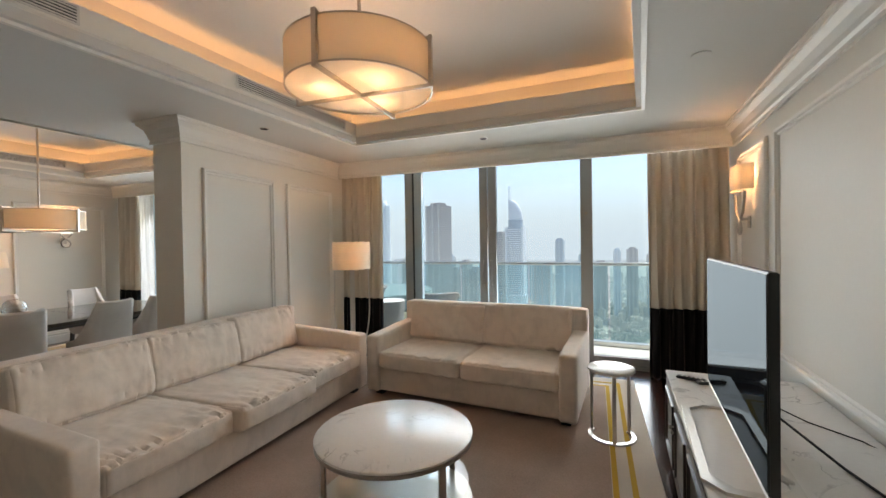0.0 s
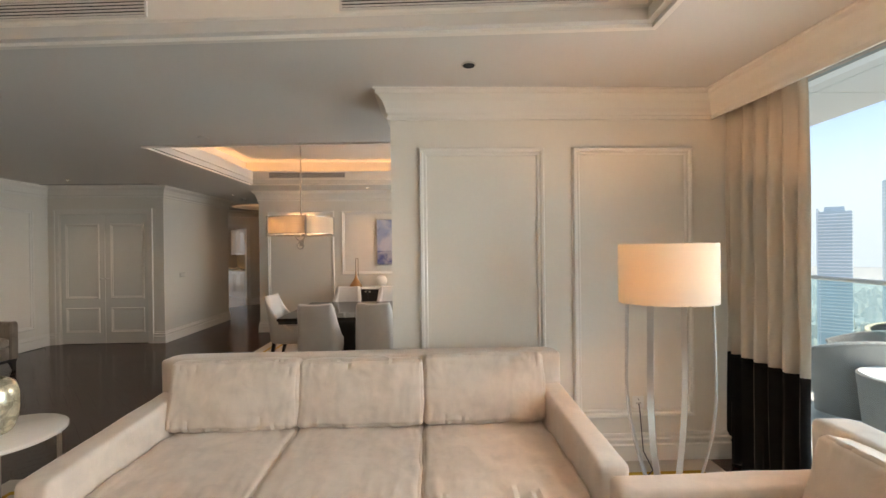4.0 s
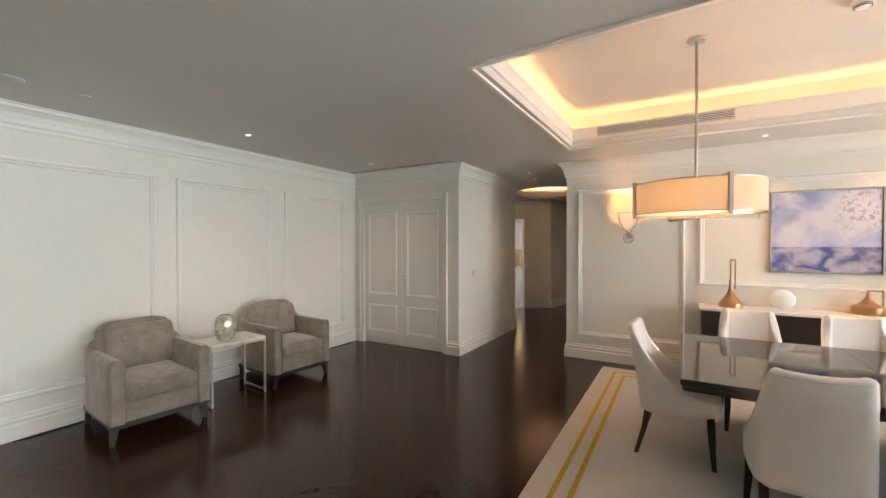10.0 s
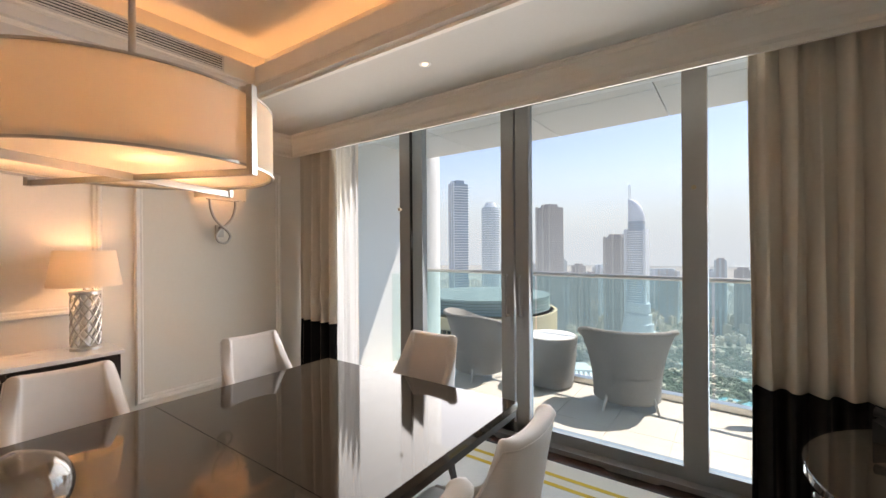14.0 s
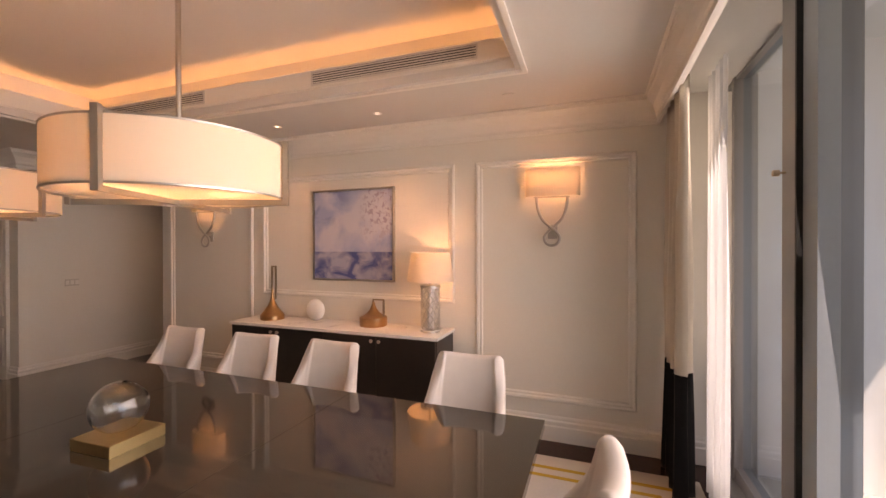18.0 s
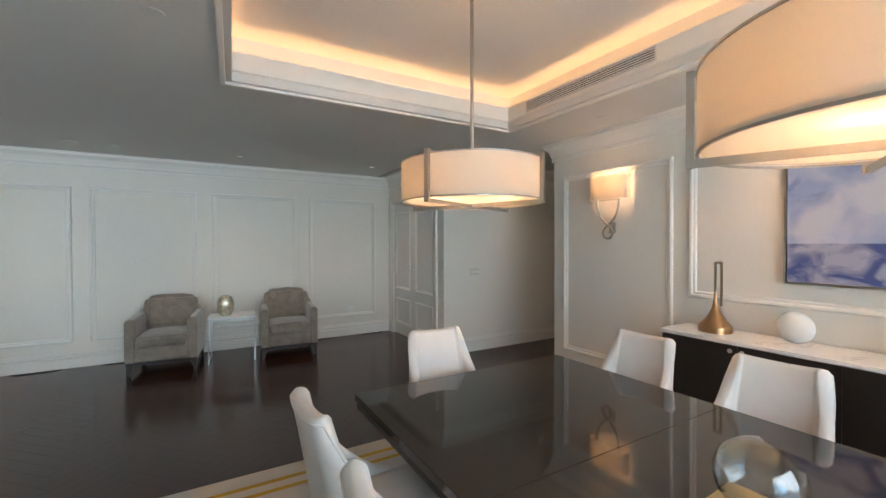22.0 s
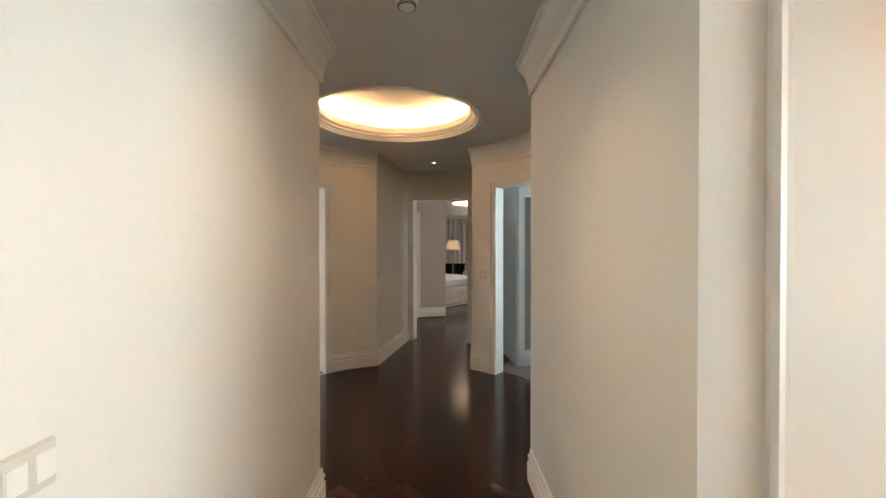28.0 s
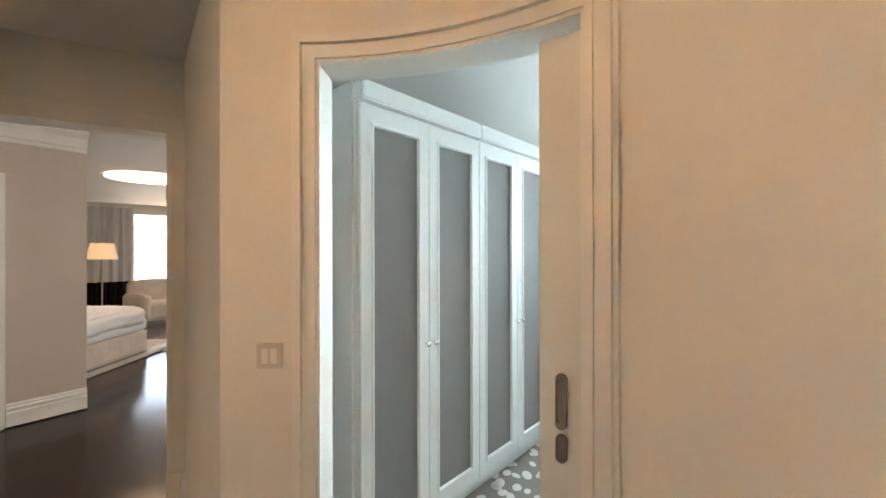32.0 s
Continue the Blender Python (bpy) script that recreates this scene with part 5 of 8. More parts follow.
def lounge_chair(x, y, turn, seed):
    """Taupe velvet tub armchair with a buttoned cushion and a dark wood plinth."""
    s = thing("taupe_armchair", "taupe velvet armchair with a two-button back cushion on dark wood legs", "armchair", (x, y, 0), turn, "foyer armchairs")
    hw, y0, y1 = 0.37, -0.38, 0.38
    boxpart("plinth", ESPRESSO, s, -hw + 0.01, y0 + 0.01, 0.125, hw - 0.01, y1 - 0.01, 0.165, bevel=0.004)
    for sx in (-1, 1):
        for yy, k in ((y0 + 0.05, -1), (y1 - 0.05, 1)):
            bm = bmesh.new()
            t, b = (sx * (hw - 0.045), yy), (sx * (hw - 0.03), yy + k * 0.015)
            loft(bm, [[(cx + a * w, cy + e * w, z) for a, e in ((-1, -1), (1, -1), (1, 1), (-1, 1))] for (cx, cy), w, z in ((b, 0.014, 0.0), (t, 0.028, 0.125))])
            part("leg", bm, ESPRESSO, s)
    soft("base", TAUPE, s, -hw + 0.1, y0 + 0.05, 0.165, hw - 0.1, y1 - 0.005, 0.33, r=0.015, puff=0.004)
    bm = bmesh.new()
    n, CR = 48, 0.13
    plan = []
    for i in range(n + 1):
        f_ = i / n * 2 - 1
        a = abs(f_)
        if a > 0.50:
            plan.append((math.copysign(hw - 0.012 * (a - 0.5), f_), y0 + CR + (a - 0.50) / 0.50 * (y1 - y0 - CR)))
        elif a > 0.33:
            th = (a - 0.33) / 0.17 * math.pi / 2
            plan.append((math.copysign(hw - CR + CR * math.sin(th), f_), y0 + CR - CR * math.cos(th)))
        else:
            plan.append((f_ / 0.33 * (hw - CR), y0))
    loops = []
    for i, (px, py) in enumerate(plan):
        f_ = abs(i / n * 2 - 1)
        top = 0.665 + 0.075 * min(1.0, max(0.0, (0.52 - f_) / 0.16)) ** 0.7
        q = Vector((px, py))
        ctr = Vector((max(-0.2, min(0.2, px)), max(py, y0 + 0.2)))
        inn = q + (ctr - q).normalized() * 0.10
        ow, iw = q, inn
        loops.append([(*ow, 0.165), (*ow, top - 0.03), (*(ow.lerp(iw, 0.25)), top), (*(ow.lerp(iw, 0.75)), top), (*iw, top - 0.03), (*iw, 0.165)])
    first, last = loops[0], loops[-1]
    for lp, at in ((first, 0), (last, len(loops))):
        c = Vector((sum(q[0] for q in lp) / 6, 0, 0.45))
        loops.insert(at, [(q[0] + (c.x - q[0]) * 0.25, q[1] + 0.014, q[2] - (0.012 if q[2] > 0.3 else 0)) for q in lp])
    loft(bm, loops)
    part("shell", bm, TAUPE, s, smooth=True)
    soft("seat_cushion", TAUPE, s, -hw + 0.105, y0 + 0.11, 0.325, hw - 0.105, y1 + 0.005, 0.455, r=0.04, puff=0.02, wrinkle=0.010, n=24, seed=seed, creases=0.03)
    m = Matrix.Translation((0, y0 + 0.12, 0.44)) @ Euler((radians(14), 0, 0)).to_matrix().to_4x4()
    bc = soft("back_cushion", TAUPE, s, -0.27, 0.0, 0.0, 0.27, 0.13, 0.40, r=0.05, puff=0.045, wrinkle=0.012, n=24, seed=seed + 2, m=m, creases=0.04, run=2)
    for sx in (-0.12, 0.12):
        bm = bmesh.new()
        lathe(bm, ((0.0, 0.0), (0.022, 0.0), (0.019, 0.008), (0.0, 0.012)), 12)
        bmesh.ops.transform(bm, matrix=m @ pose(sx, 0.166, 0.25, -90, 0, 0), verts=bm.verts)
        part("button", bm, TAUPE, bc, smooth=True)


lounge_chair(-4.385, -3.665, -6, 1)
lounge_chair(-5.83, -3.655, -5, 5)

# ---- rugs ----
def rug(name, label, x0, y0, x1, y1, field, border):
    r = thing(name, label, "rug")
    boxpart("rug_body", border, r, x0, y0, 0.0, x1, y1, 0.010, bevel=0.003)
    boxpart("field", field, r, x0 + 0.30, y0 + 0.30, 0.004, x1 - 0.30, y1 - 0.30, 0.0115)
    for k in (0.15, 0.26):
        bm = bmesh.new()
        w = 0.035
        loft(bm, [[(x0 + i, y0 + i, z), (x1 - i, y0 + i, z), (x1 - i, y1 - i, z), (x0 + i, y1 - i, z)] for i, z in ((k, 0.008), (k, 0.0115), (k + w, 0.0115), (k + w, 0.008))], caps=False)
        part("stripe", bm, GOLDYARN, r, "mustard gold border stripe")


RUGDARK = mat("taupe_pile", (0.37, 0.265, 0.215), 0.95, var=0.22, grain=120, blotch=2.2, bump=0.5, bump_scale=700, spec=0.1)
RUGPALE = mat("pale_pile", (0.58, 0.54, 0.50), 0.95, var=0.10, grain=120, blotch=2.2, bump=0.5, bump_scale=700, spec=0.1)
RUGEDGE = mat("beige_pile", (0.60, 0.53, 0.45), 0.95, var=0.08, grain=120, blotch=2.2, bump=0.5, bump_scale=700, spec=0.1)
rug("living_rug", "taupe pile rug with a beige border and two gold stripes", -3.40, -0.60, 0.42, 4.35, RUGDARK, RUGEDGE)
rug("dining_rug", "pale grey pile rug with two mustard gold border stripes", -8.11, -0.41, -4.55, 4.62, RUGPALE, RUGEDGE)

# ---- living room tables ----
ct = thing("coffee_table", "round white marble coffee table with metal frame and glass shelf", "coffee table", (-1.11, 1.63, 0.0115))
bm = bmesh.new()
lathe(bm, ((0.0, 0.39), (0.455, 0.39), (0.47, 0.40), (0.47, 0.412), (0.455, 0.42), (0.0, 0.42)), 64)
part("top", bm, MARBLE, ct, "white veined marble top", smooth=True)
bm = bmesh.new()
lathe(bm, ((0.44, 0.375), (0.468, 0.375), (0.468, 0.392), (0.44, 0.392)), 64)
part("ring", bm, NICKEL, ct, smooth=True)
bm = bmesh.new()
lathe(bm, ((0.0, 0.115), (0.44, 0.115), (0.44, 0.127), (0.0, 0.127)), 64)
part("shelf", bm, CLEARGLASS, ct, "clear glass lower shelf", smooth=True)
for k in range(4):
    a = radians(-30 + 90 * k)
    bm = bmesh.new()
    box(bm, -0.022, -0.006, 0, 0.022, 0.006, 0.38, m=pose(0.452 * math.cos(a), 0.452 * math.sin(a), 0, 0, 0, math.degrees(a) + 90))
    part("leg", bm, NICKEL, ct)
bm = bmesh.new()
lathe(bm, ((0.425, 0.0), (0.462, 0.0), (0.462, 0.012), (0.425, 0.012)), 64)
part("base_ring", bm, NICKEL, ct, smooth=True)


def ring_table(name, label, at, r, h, top_mat, ring_back):
    """Small round table: three flat legs on an open base ring."""
    t = thing(name, label, "side table", at)
    bm = bmesh.new()
    lathe(bm, ((0.0, h - 0.03), (r - 0.012, h - 0.03), (r, h - 0.022), (r, h - 0.006), (r - 0.008, h), (0.0, h)), 48)
    part("top", bm, top_mat, t, smooth=True)
    bm = bmesh.new()
    pts = []
    for i in range(25):
        a = radians(ring_back + 250 * i / 24)
        pts.append([((r - o) * math.cos(a), (r - o) * math.sin(a), z) for o, z in ((0.03, 0.0), (0.0, 0.0), (0.0, 0.014), (0.03, 0.014))])
    loft(bm, pts)
    part("base_ring", bm, STEEL, t, smooth=True)
    for k in (ring_back + 4, ring_back + 125, ring_back + 246):
        a = radians(k)
        bm = bmesh.new()
        box(bm, -0.014, -0.005, 0.012, 0.014, 0.005, h - 0.028, m=pose((r - 0.012) * math.cos(a), (r - 0.012) * math.sin(a), 0, 0, 0, k + 90))
        part("leg", bm, STEEL, t)
    return t


ring_table("side_table", "small round marble side table with steel legs beside the sofa", (0.145, 2.89, 0.0115), 0.175, 0.545, MARBLE, 150)
ring_table("side_table", "round white side table on a steel frame", (-2.735, -0.005, 0.0115), 0.29, 0.60, PALESTONE, 100)


def mercury_vase(at, s=1.0, tall=1.0):
    v = thing("mercury_vase", "rounded mottled gold mercury-glass vase", "vase", at)
    bm = bmesh.new()
    prof = [(0.0, 0.0), (0.055, 0.0), (0.075, 0.02), (0.092, 0.07), (0.098, 0.13), (0.094, 0.19), (0.078, 0.235), (0.058, 0.250), (0.044, 0.258), (0.041, 0.254), (0.072, 0.23), (0.088, 0.18), (0.088, 0.08), (0.06, 0.02), (0.0, 0.012)]
    lathe(bm, [(r * s, z * s * tall) for r, z in prof], 40)
    part("body", bm, MERCURY, v, smooth=True)


mercury_vase((-2.75, -0.02, 0.6115), 1.0, 1.14)
mercury_vase((-5.03, -3.53, 0.602), 1.02)

ft = thing("console_table", "small white-topped metal table between the foyer armchairs", "side table", (-5.115, -3.60, 0), -5)
boxpart("top", PALESTONE, ft, -0.28, -0.21, 0.575, 0.28, 0.21, 0.60, bevel=0.003)
for sy in (-0.20, 0.20):
    for sx in (-0.27, 0.27):
        boxpart("leg", STEEL, ft, sx - 0.009, sy - 0.009, 0.0, sx + 0.009, sy + 0.009, 0.575)
    boxpart("rail", STEEL, ft, -0.261, sy - 0.008, 0.555, 0.261, sy + 0.008, 0.574)
for sx in (-0.27, 0.27):
    boxpart("stretcher", STEEL, ft, sx - 0.008, -0.19, 0.02, sx + 0.008, 0.19, 0.036)

# ---- media console and television ----
mc = thing("media_console", "dark grey media console with panelled doors and marble top", "console", (0.343, 0.0, 0), -3.3)
boxpart("body", ESPRESSO, mc, 0.02, 0.15, 0.08, 0.76, 2.68, 0.595)
boxpart("top", MARBLE, mc, 0.0, 0.12, 0.596, 0.775, 2.72, 0.62, bevel=0.003)
boxpart("plinth", ESPRESSO, mc, 0.06, 0.17, 0.0, 0.75, 2.66, 0.08)
for i in range(5):
    ya = 0.16 + i * 0.503
    bm = bmesh.new()
    box(bm, 0.0, ya + 0.004, 0.10, 0.02, ya + 0.499, 0.585)
    d = part("door", bm, ESPRESSO, mc)
    bm = bmesh.new()
    panel_frame(bm, (0.0, 0, 0), (0, 1, 0), (-1, 0, 0), ya + 0.05, ya + 0.453, 0.15, 0.54, 0.03, 0.012)
    part("panel_moulding", bm, ESPRESSO, d)
    bm = bmesh.new()
    lathe(bm, ((0.005, 0), (0.005, 0.012), (0.013, 0.018), (0.014, 0.026), (0.0, 0.03)), 12)
    bmesh.ops.transform(bm, matrix=pose(0.0, ya + (0.46 if i % 2 else 0.04), 0.42, 0, -90, 0), verts=bm.verts)
    part("knob", bm, STEEL, d, smooth=True)
tvd = (Vector((0.64, 2.22, 0)) - Vector((0.53, 1.0, 0)))
tv = thing("television", "slim flat-screen television on an open steel stand reflecting the window", "television", (0.60, 1.61, 0.62), math.degrees(math.atan2(tvd.y, tvd.x)))
boxpart("case", BLACKPLASTIC, tv, -0.615, -0.028, 0.10, 0.615, 0.004, 0.815, bevel=0.004)
boxpart("screen", SCREEN, tv, -0.607, 0.0035, 0.112, 0.607, 0.006, 0.807, label="glossy dark screen")
boxpart("bezel", STEEL, tv, -0.615, -0.01, 0.094, 0.615, 0.006, 0.104, bevel=0.002)
bm = bmesh.new()
loops = []
for r0 in ((0.46, 0.16, 0.0), (0.46, 0.16, 0.014), (0.42, 0.125, 0.014), (0.42, 0.125, 0.0)):
    a, b, z = r0
    c = 0.07
    loops.append([(x, y, z) for x, y in ((-a + c, -b), (a - c, -b), (a, -b + c), (a, b - c), (a - c, b), (-a + c, b), (-a, b - c), (-a, -b + c))])
loops.append(loops[0])
loft(bm, loops, caps=False)
part("stand", bm, STEEL, tv, "bright steel open-loop stand")
for sx in (-0.3, 0.3):
    bm = bmesh.new()
    tube(bm, [(sx, -0.14, 0.01), (sx, -0.06, 0.05), (sx, -0.015, 0.13)], 0.014, 8)
    part("strut", bm, STEEL, tv, smooth=True)
bm = bmesh.new()
tube(bm, [(1.0 - 0.30, 1.75, 0.85), (0.82, 1.72, 0.72), (0.95, 1.5, 0.628), (1.02, 1.1, 0.628), (1.08, 0.7, 0.628), (1.155, 0.5, 0.60), (1.155, 0.42, 0.45)], 0.006, 6)
part("cord", bm, BLACKPLASTIC, thing("power_cable", "black cable trailing from the television over the console", "cable"), smooth=True)
bm = bmesh.new()
tube(bm, [(0.72, 2.0, 0.78), (0.86, 2.02, 0.69), (1.02, 1.96, 0.627), (1.15, 1.8, 0.627), (1.225, 1.7, 0.60)], 0.004, 6)
part("cord", bm, BLACKPLASTIC, thing("signal_cable", "thin black cable running behind the television", "cable"), smooth=True)
for x, y, tr_ in ((0.62, 2.52, 70), (0.72, 2.46, 100)):
    rc = thing("remote_control", "black plastic remote control lying on the marble top", "remote", (x, y, 0.6205), tr_, "remote controls")
    boxpart("case", BLACKPLASTIC, rc, -0.022, -0.085, 0, 0.022, 0.085, 0.018, bevel=0.006)
    for k in range(5):
        boxpart("button", STEEL, rc, -0.01, -0.06 + k * 0.026, 0.0175, 0.01, -0.048 + k * 0.026, 0.0195)

# ---- dining table ----
dt = thing("dining_table", "long dark gloss dining table with a mirror-like top in three leaves", "dining table", (-6.247, 2.095, 0.0115))
hy = 1.645
for ya, yb in ((-hy, -0.5505), (-0.5497, 0.5497), (0.5505, hy)):
    boxpart("leaf", LACQUER, dt, -0.75, ya, 0.69, 0.75, yb, 0.728, bevel=0.0012)
for sx in (-1, 1):
    boxpart("apron", ESPRESSO, dt, sx * 0.745 - 0.025 * (sx > 0), -hy + 0.02, 0.655, sx * 0.745 + 0.025 * (sx < 0), hy - 0.02, 0.69)
for sy in (-1, 1):
    boxpart("apron", ESPRESSO, dt, -0.72, sy * (hy - 0.01) - 0.025 * (sy > 0), 0.655, 0.72, sy * (hy - 0.01) + 0.025 * (sy < 0), 0.69)
    boxpart("pedestal", ESPRESSO, dt, -0.24, sy * 0.95 - 0.16, 0.03, 0.24, sy * 0.95 + 0.16, 0.69, bevel=0.006)
    boxpart("foot_plate", ESPRESSO, dt, -0.36, sy * 0.95 - 0.24, 0.0, 0.36, sy * 0.95 + 0.24, 0.03, bevel=0.004)


def dining_chair():
    """Upholstered chair with a wrapping back; faces its own +y."""
    c = thing("dining_chair", "pale upholstered dining chair with curved back and dark tapered legs", "chair", (0, 0, 0), 0, "chairs round the dining table")
    n = 72

    def plan(f_):
        """The U-shaped line of the shell in plan, and its normal pointing in."""
        a = abs(f_)
        sg = 1 if f_ >= 0 else -1
        if a < 0.34:
            k = a / 0.34
            return Vector((sg * 0.15 * k, -0.250 + 0.012 * k * k)), Vector((0, 1))
        if a < 0.56:
            th = (a - 0.34) / 0.22 * math.pi / 2
            return Vector((sg * (0.15 + 0.09 * math.sin(th)), -0.238 + 0.09 * (1 - math.cos(th)))), Vector((-sg * math.sin(th), math.cos(th)))
        k = (a - 0.56) / 0.44
        return Vector((sg * (0.24 + 0.008 * math.sin(k * 3.0) - 0.02 * k * k), -0.148 + k * 0.385)), Vector((-sg, 0))

    lean = lambda z: -0.095 * max(0.0, (z - 0.40) / 0.55) ** 1.15
    taper = lambda z: 1 - 0.13 * max(0.0, (z - 0.45) / 0.5)
    loops, edge = [], []
    for i in range(n + 1):
        f_ = i / n * 2 - 1
        a = abs(f_)
        q, nrm = plan(f_)
        s_ = max(0.0, (a - 0.47) / 0.53)
        top = 0.955 - 0.012 * (1 - min(1.0, a / 0.45) ** 2) - 0.475 * (1 - (1 - min(1.0, s_ * 1.12)) ** 2.1) if s_ else 0.955 - 0.012 * (1 - (a / 0.47) ** 2)
        top = max(top, 0.475)
        th = 0.066 - 0.026 * min(1.0, s_ * 2)
        e = q + nrm * th
        mid, z0 = q.lerp(e, 0.5), 0.315 + 0.03 * max(0.0, a - 0.85) / 0.15
        rows = [(q + nrm * 0.03, z0), (q + nrm * 0.008, z0 + 0.02)]
        rows += [(q, z0 + 0.05 + (top - 0.018 - z0 - 0.05) * k) for k in (0.0, 0.25, 0.5, 0.75, 1.0)]
        rows += [(q.lerp(e, 0.18), top - 0.005), (mid, top), (q.lerp(e, 0.82), top - 0.005)]
        rows += [(e, 0.41 + (top - 0.018 - 0.41) * k) for k in (1.0, 0.66, 0.33, 0.0)]
        loops.append([(v.x * taper(z), v.y + lean(z), z) for v, z in rows])
        zz = top - 0.022
        edge.append(((q.x * taper(zz)) - nrm.x * 0.001, q.y + lean(zz) - nrm.y * 0.001, zz))
    bm = bmesh.new()
    loft(bm, loops)
    part("backrest", bm, LEATHER, c, smooth=True, sharp=110)
    bm = bmesh.new()
    tube(bm, edge, 0.0032, 6)
    part("piping", bm, LEATHER, c, smooth=True)
    soft("seat", LEATHER, c, -0.215, -0.19, 0.33, 0.215, 0.268, 0.475, r=0.04, puff=0.012, wrinkle=0.002, n=12)
    for sx in (-1, 1):
        for y0, y1, w in ((0.21, 0.235, 0.024), (-0.17, -0.255, 0.022)):
            bm = bmesh.new()
            loft(bm, [[(sx * x + a * w * k, y + b * w * k, z) for a, b in ((-1, -1), (1, -1), (1, 1), (-1, 1))] for x, y, k, z in ((0.195, y0, 1.0, 0.38), (0.195, y0 + (y1 - y0) * 0.35, 0.85, 0.2), (0.205, y1, 0.6, 0.0))])
            part("leg", bm, ESPRESSO, c)
    return c


first = dining_chair()
spots = [(-6.15, 0.43, 0), (-6.25, 3.72, 180)]
spots += [(-6.95, y, -90) for y in (0.98, 1.70, 2.34, 3.29)] + [(-5.43, y, 90) for y in (1.01, 1.69, 2.50, 3.06)]
for k, (x, y, tr_) in enumerate(spots):
    m = pose(x, y, 0.0115, 0, 0, tr_ + (k * 37 % 7 - 3))
    if k == 0:
        first.matrix_basis = m
    else:
        copy_thing(first, m)

# centrepiece
cb = thing("brass_block", "square brushed-brass display block on the dining table", "ornament", (-6.13, 2.045, 0.7395), 3)
boxpart("block", BRASS, cb, -0.117, -0.117, 0.0, 0.117, 0.117, 0.050, bevel=0.002)
gb = thing("glass_orb", "clear thin glass sphere resting on the brass block", "ornament", (-6.13, 2.045, 0.7895))
bm = bmesh.new()
pr = [(0.108 * math.cos(radians(a)), 0.104 + 0.108 * math.sin(radians(a))) for a in range(-74, 61, 5)]
lathe(bm, pr + [(r * 0.972, 0.104 + (z - 0.104) * 0.972) for r, z in pr[::-1]], 40)
bmesh.ops.rotate(bm, cent=(0, 0, 0.104), matrix=Euler((radians(-26), radians(-30), 0)).to_matrix(), verts=bm.verts)
part("bowl", bm, ORBGLASS, gb, smooth=True)

# ---- sideboard ----
sb = thing("sideboard", "espresso wood sideboard with four doors and a white marble top", "sideboard", (XW, 0, 0))
boxpart("body", ESPRESSO, sb, 0.025, 0.65, 0.07, 0.42, 2.79, 0.835)
boxpart("plinth", ESPRESSO, sb, 0.03, 0.68, 0.0, 0.38, 2.76, 0.07)
boxpart("top", MARBLE, sb, 0.023, 0.63, 0.836, 0.45, 2.81, 0.862, bevel=0.003)
for i in range(4):
    ya = 0.655 + i * 0.5325
    bm = bmesh.new()
    box(bm, 0.42, ya + 0.002, 0.08, 0.44, ya + 0.53, 0.83)
    d = part("door", bm, ESPRESSO, sb)
    bm = bmesh.new()
    lathe(bm, ((0.005, 0), (0.005, 0.012), (0.014, 0.017), (0.015, 0.026), (0.0, 0.03)), 14)
    bmesh.ops.transform(bm, matrix=pose(0.44, ya + (0.035 if i % 2 else 0.495), 0.795, 0, 90, 0), verts=bm.verts)
    part("knob", bm, STEEL, d, "round steel knob", smooth=True)


def bottle(name, label, at, r, prof, loop, turn):
    """Bronze vessel with an open rectangular handle."""
    b = thing(name, label, "ornament", at, turn)
    bm = bmesh.new()
    lathe(bm, [(q * r, z) for q, z in prof], 36)
    part("body", bm, COPPER, b, smooth=True)
    x0, x1, z0, z1 = loop
    bm = bmesh.new()
    w = 0.007
    box(bm, x0 - w, -w, z0, x0 + w, w, z1)
    box(bm, x1 - w, -w, z0, x1 + w, w, z1)
    box(bm, x0 + w, -w, z1 - 2 * w, x1 - w, w, z1)
    part("handle", bm, BRONZE, b, "open rectangular metal handle")


bottle("tall_bottle", "tall bronze bottle ornament with a slim rectangular handle", (-8.20, 0.93, 0.862), 0.115, ((0, 0), (1, 0), (1.0, 0.03), (0.98, 0.045), (0.72, 0.08), (0.42, 0.13), (0.22, 0.18), (0.13, 0.23), (0.10, 0.30), (0.0, 0.305)), (-0.001, 0.042, 0.20, 0.535), 90)
bottle("low_bottle", "squat bronze jug ornament with a square handle", (-8.25, 2.06, 0.862), 0.115, ((0, 0), (1.08, 0), (1.1, 0.004), (1.1, 0.078), (1.07, 0.082), (0.80, 0.095), (0.50, 0.118), (0.28, 0.150), (0.16, 0.185), (0.10, 0.215), (0.0, 0.216)), (0.0, 0.105, 0.082, 0.245), 90)
wb = thing("round_ornament", "white round plaster disc ornament standing on the sideboard", "ornament", (-8.27, 1.40, 0.862), 82)
bm = bmesh.new()
lathe(bm, [(0.11 * math.sin(radians(a)), 0.105 - 0.105 * math.cos(radians(a))) for a in range(8, 180, 8)], 32)
bmesh.ops.scale(bm, vec=(1, 0.5, 1), verts=bm.verts)
part("body", bm, PORCELAIN, wb, smooth=True)

# ---- half-round desk with a telephone ----
dk = thing("half_round_table", "dark gloss half-round console table against the wall", "console", (XD, 3.78, 0))
n = 40


def half(r, z0, z1, bm):
    loft(bm, [[(-r * math.sin(math.pi * i / n), -r * math.cos(math.pi * i / n), z) for i in range(n + 1)] for z in (z0, z1)])


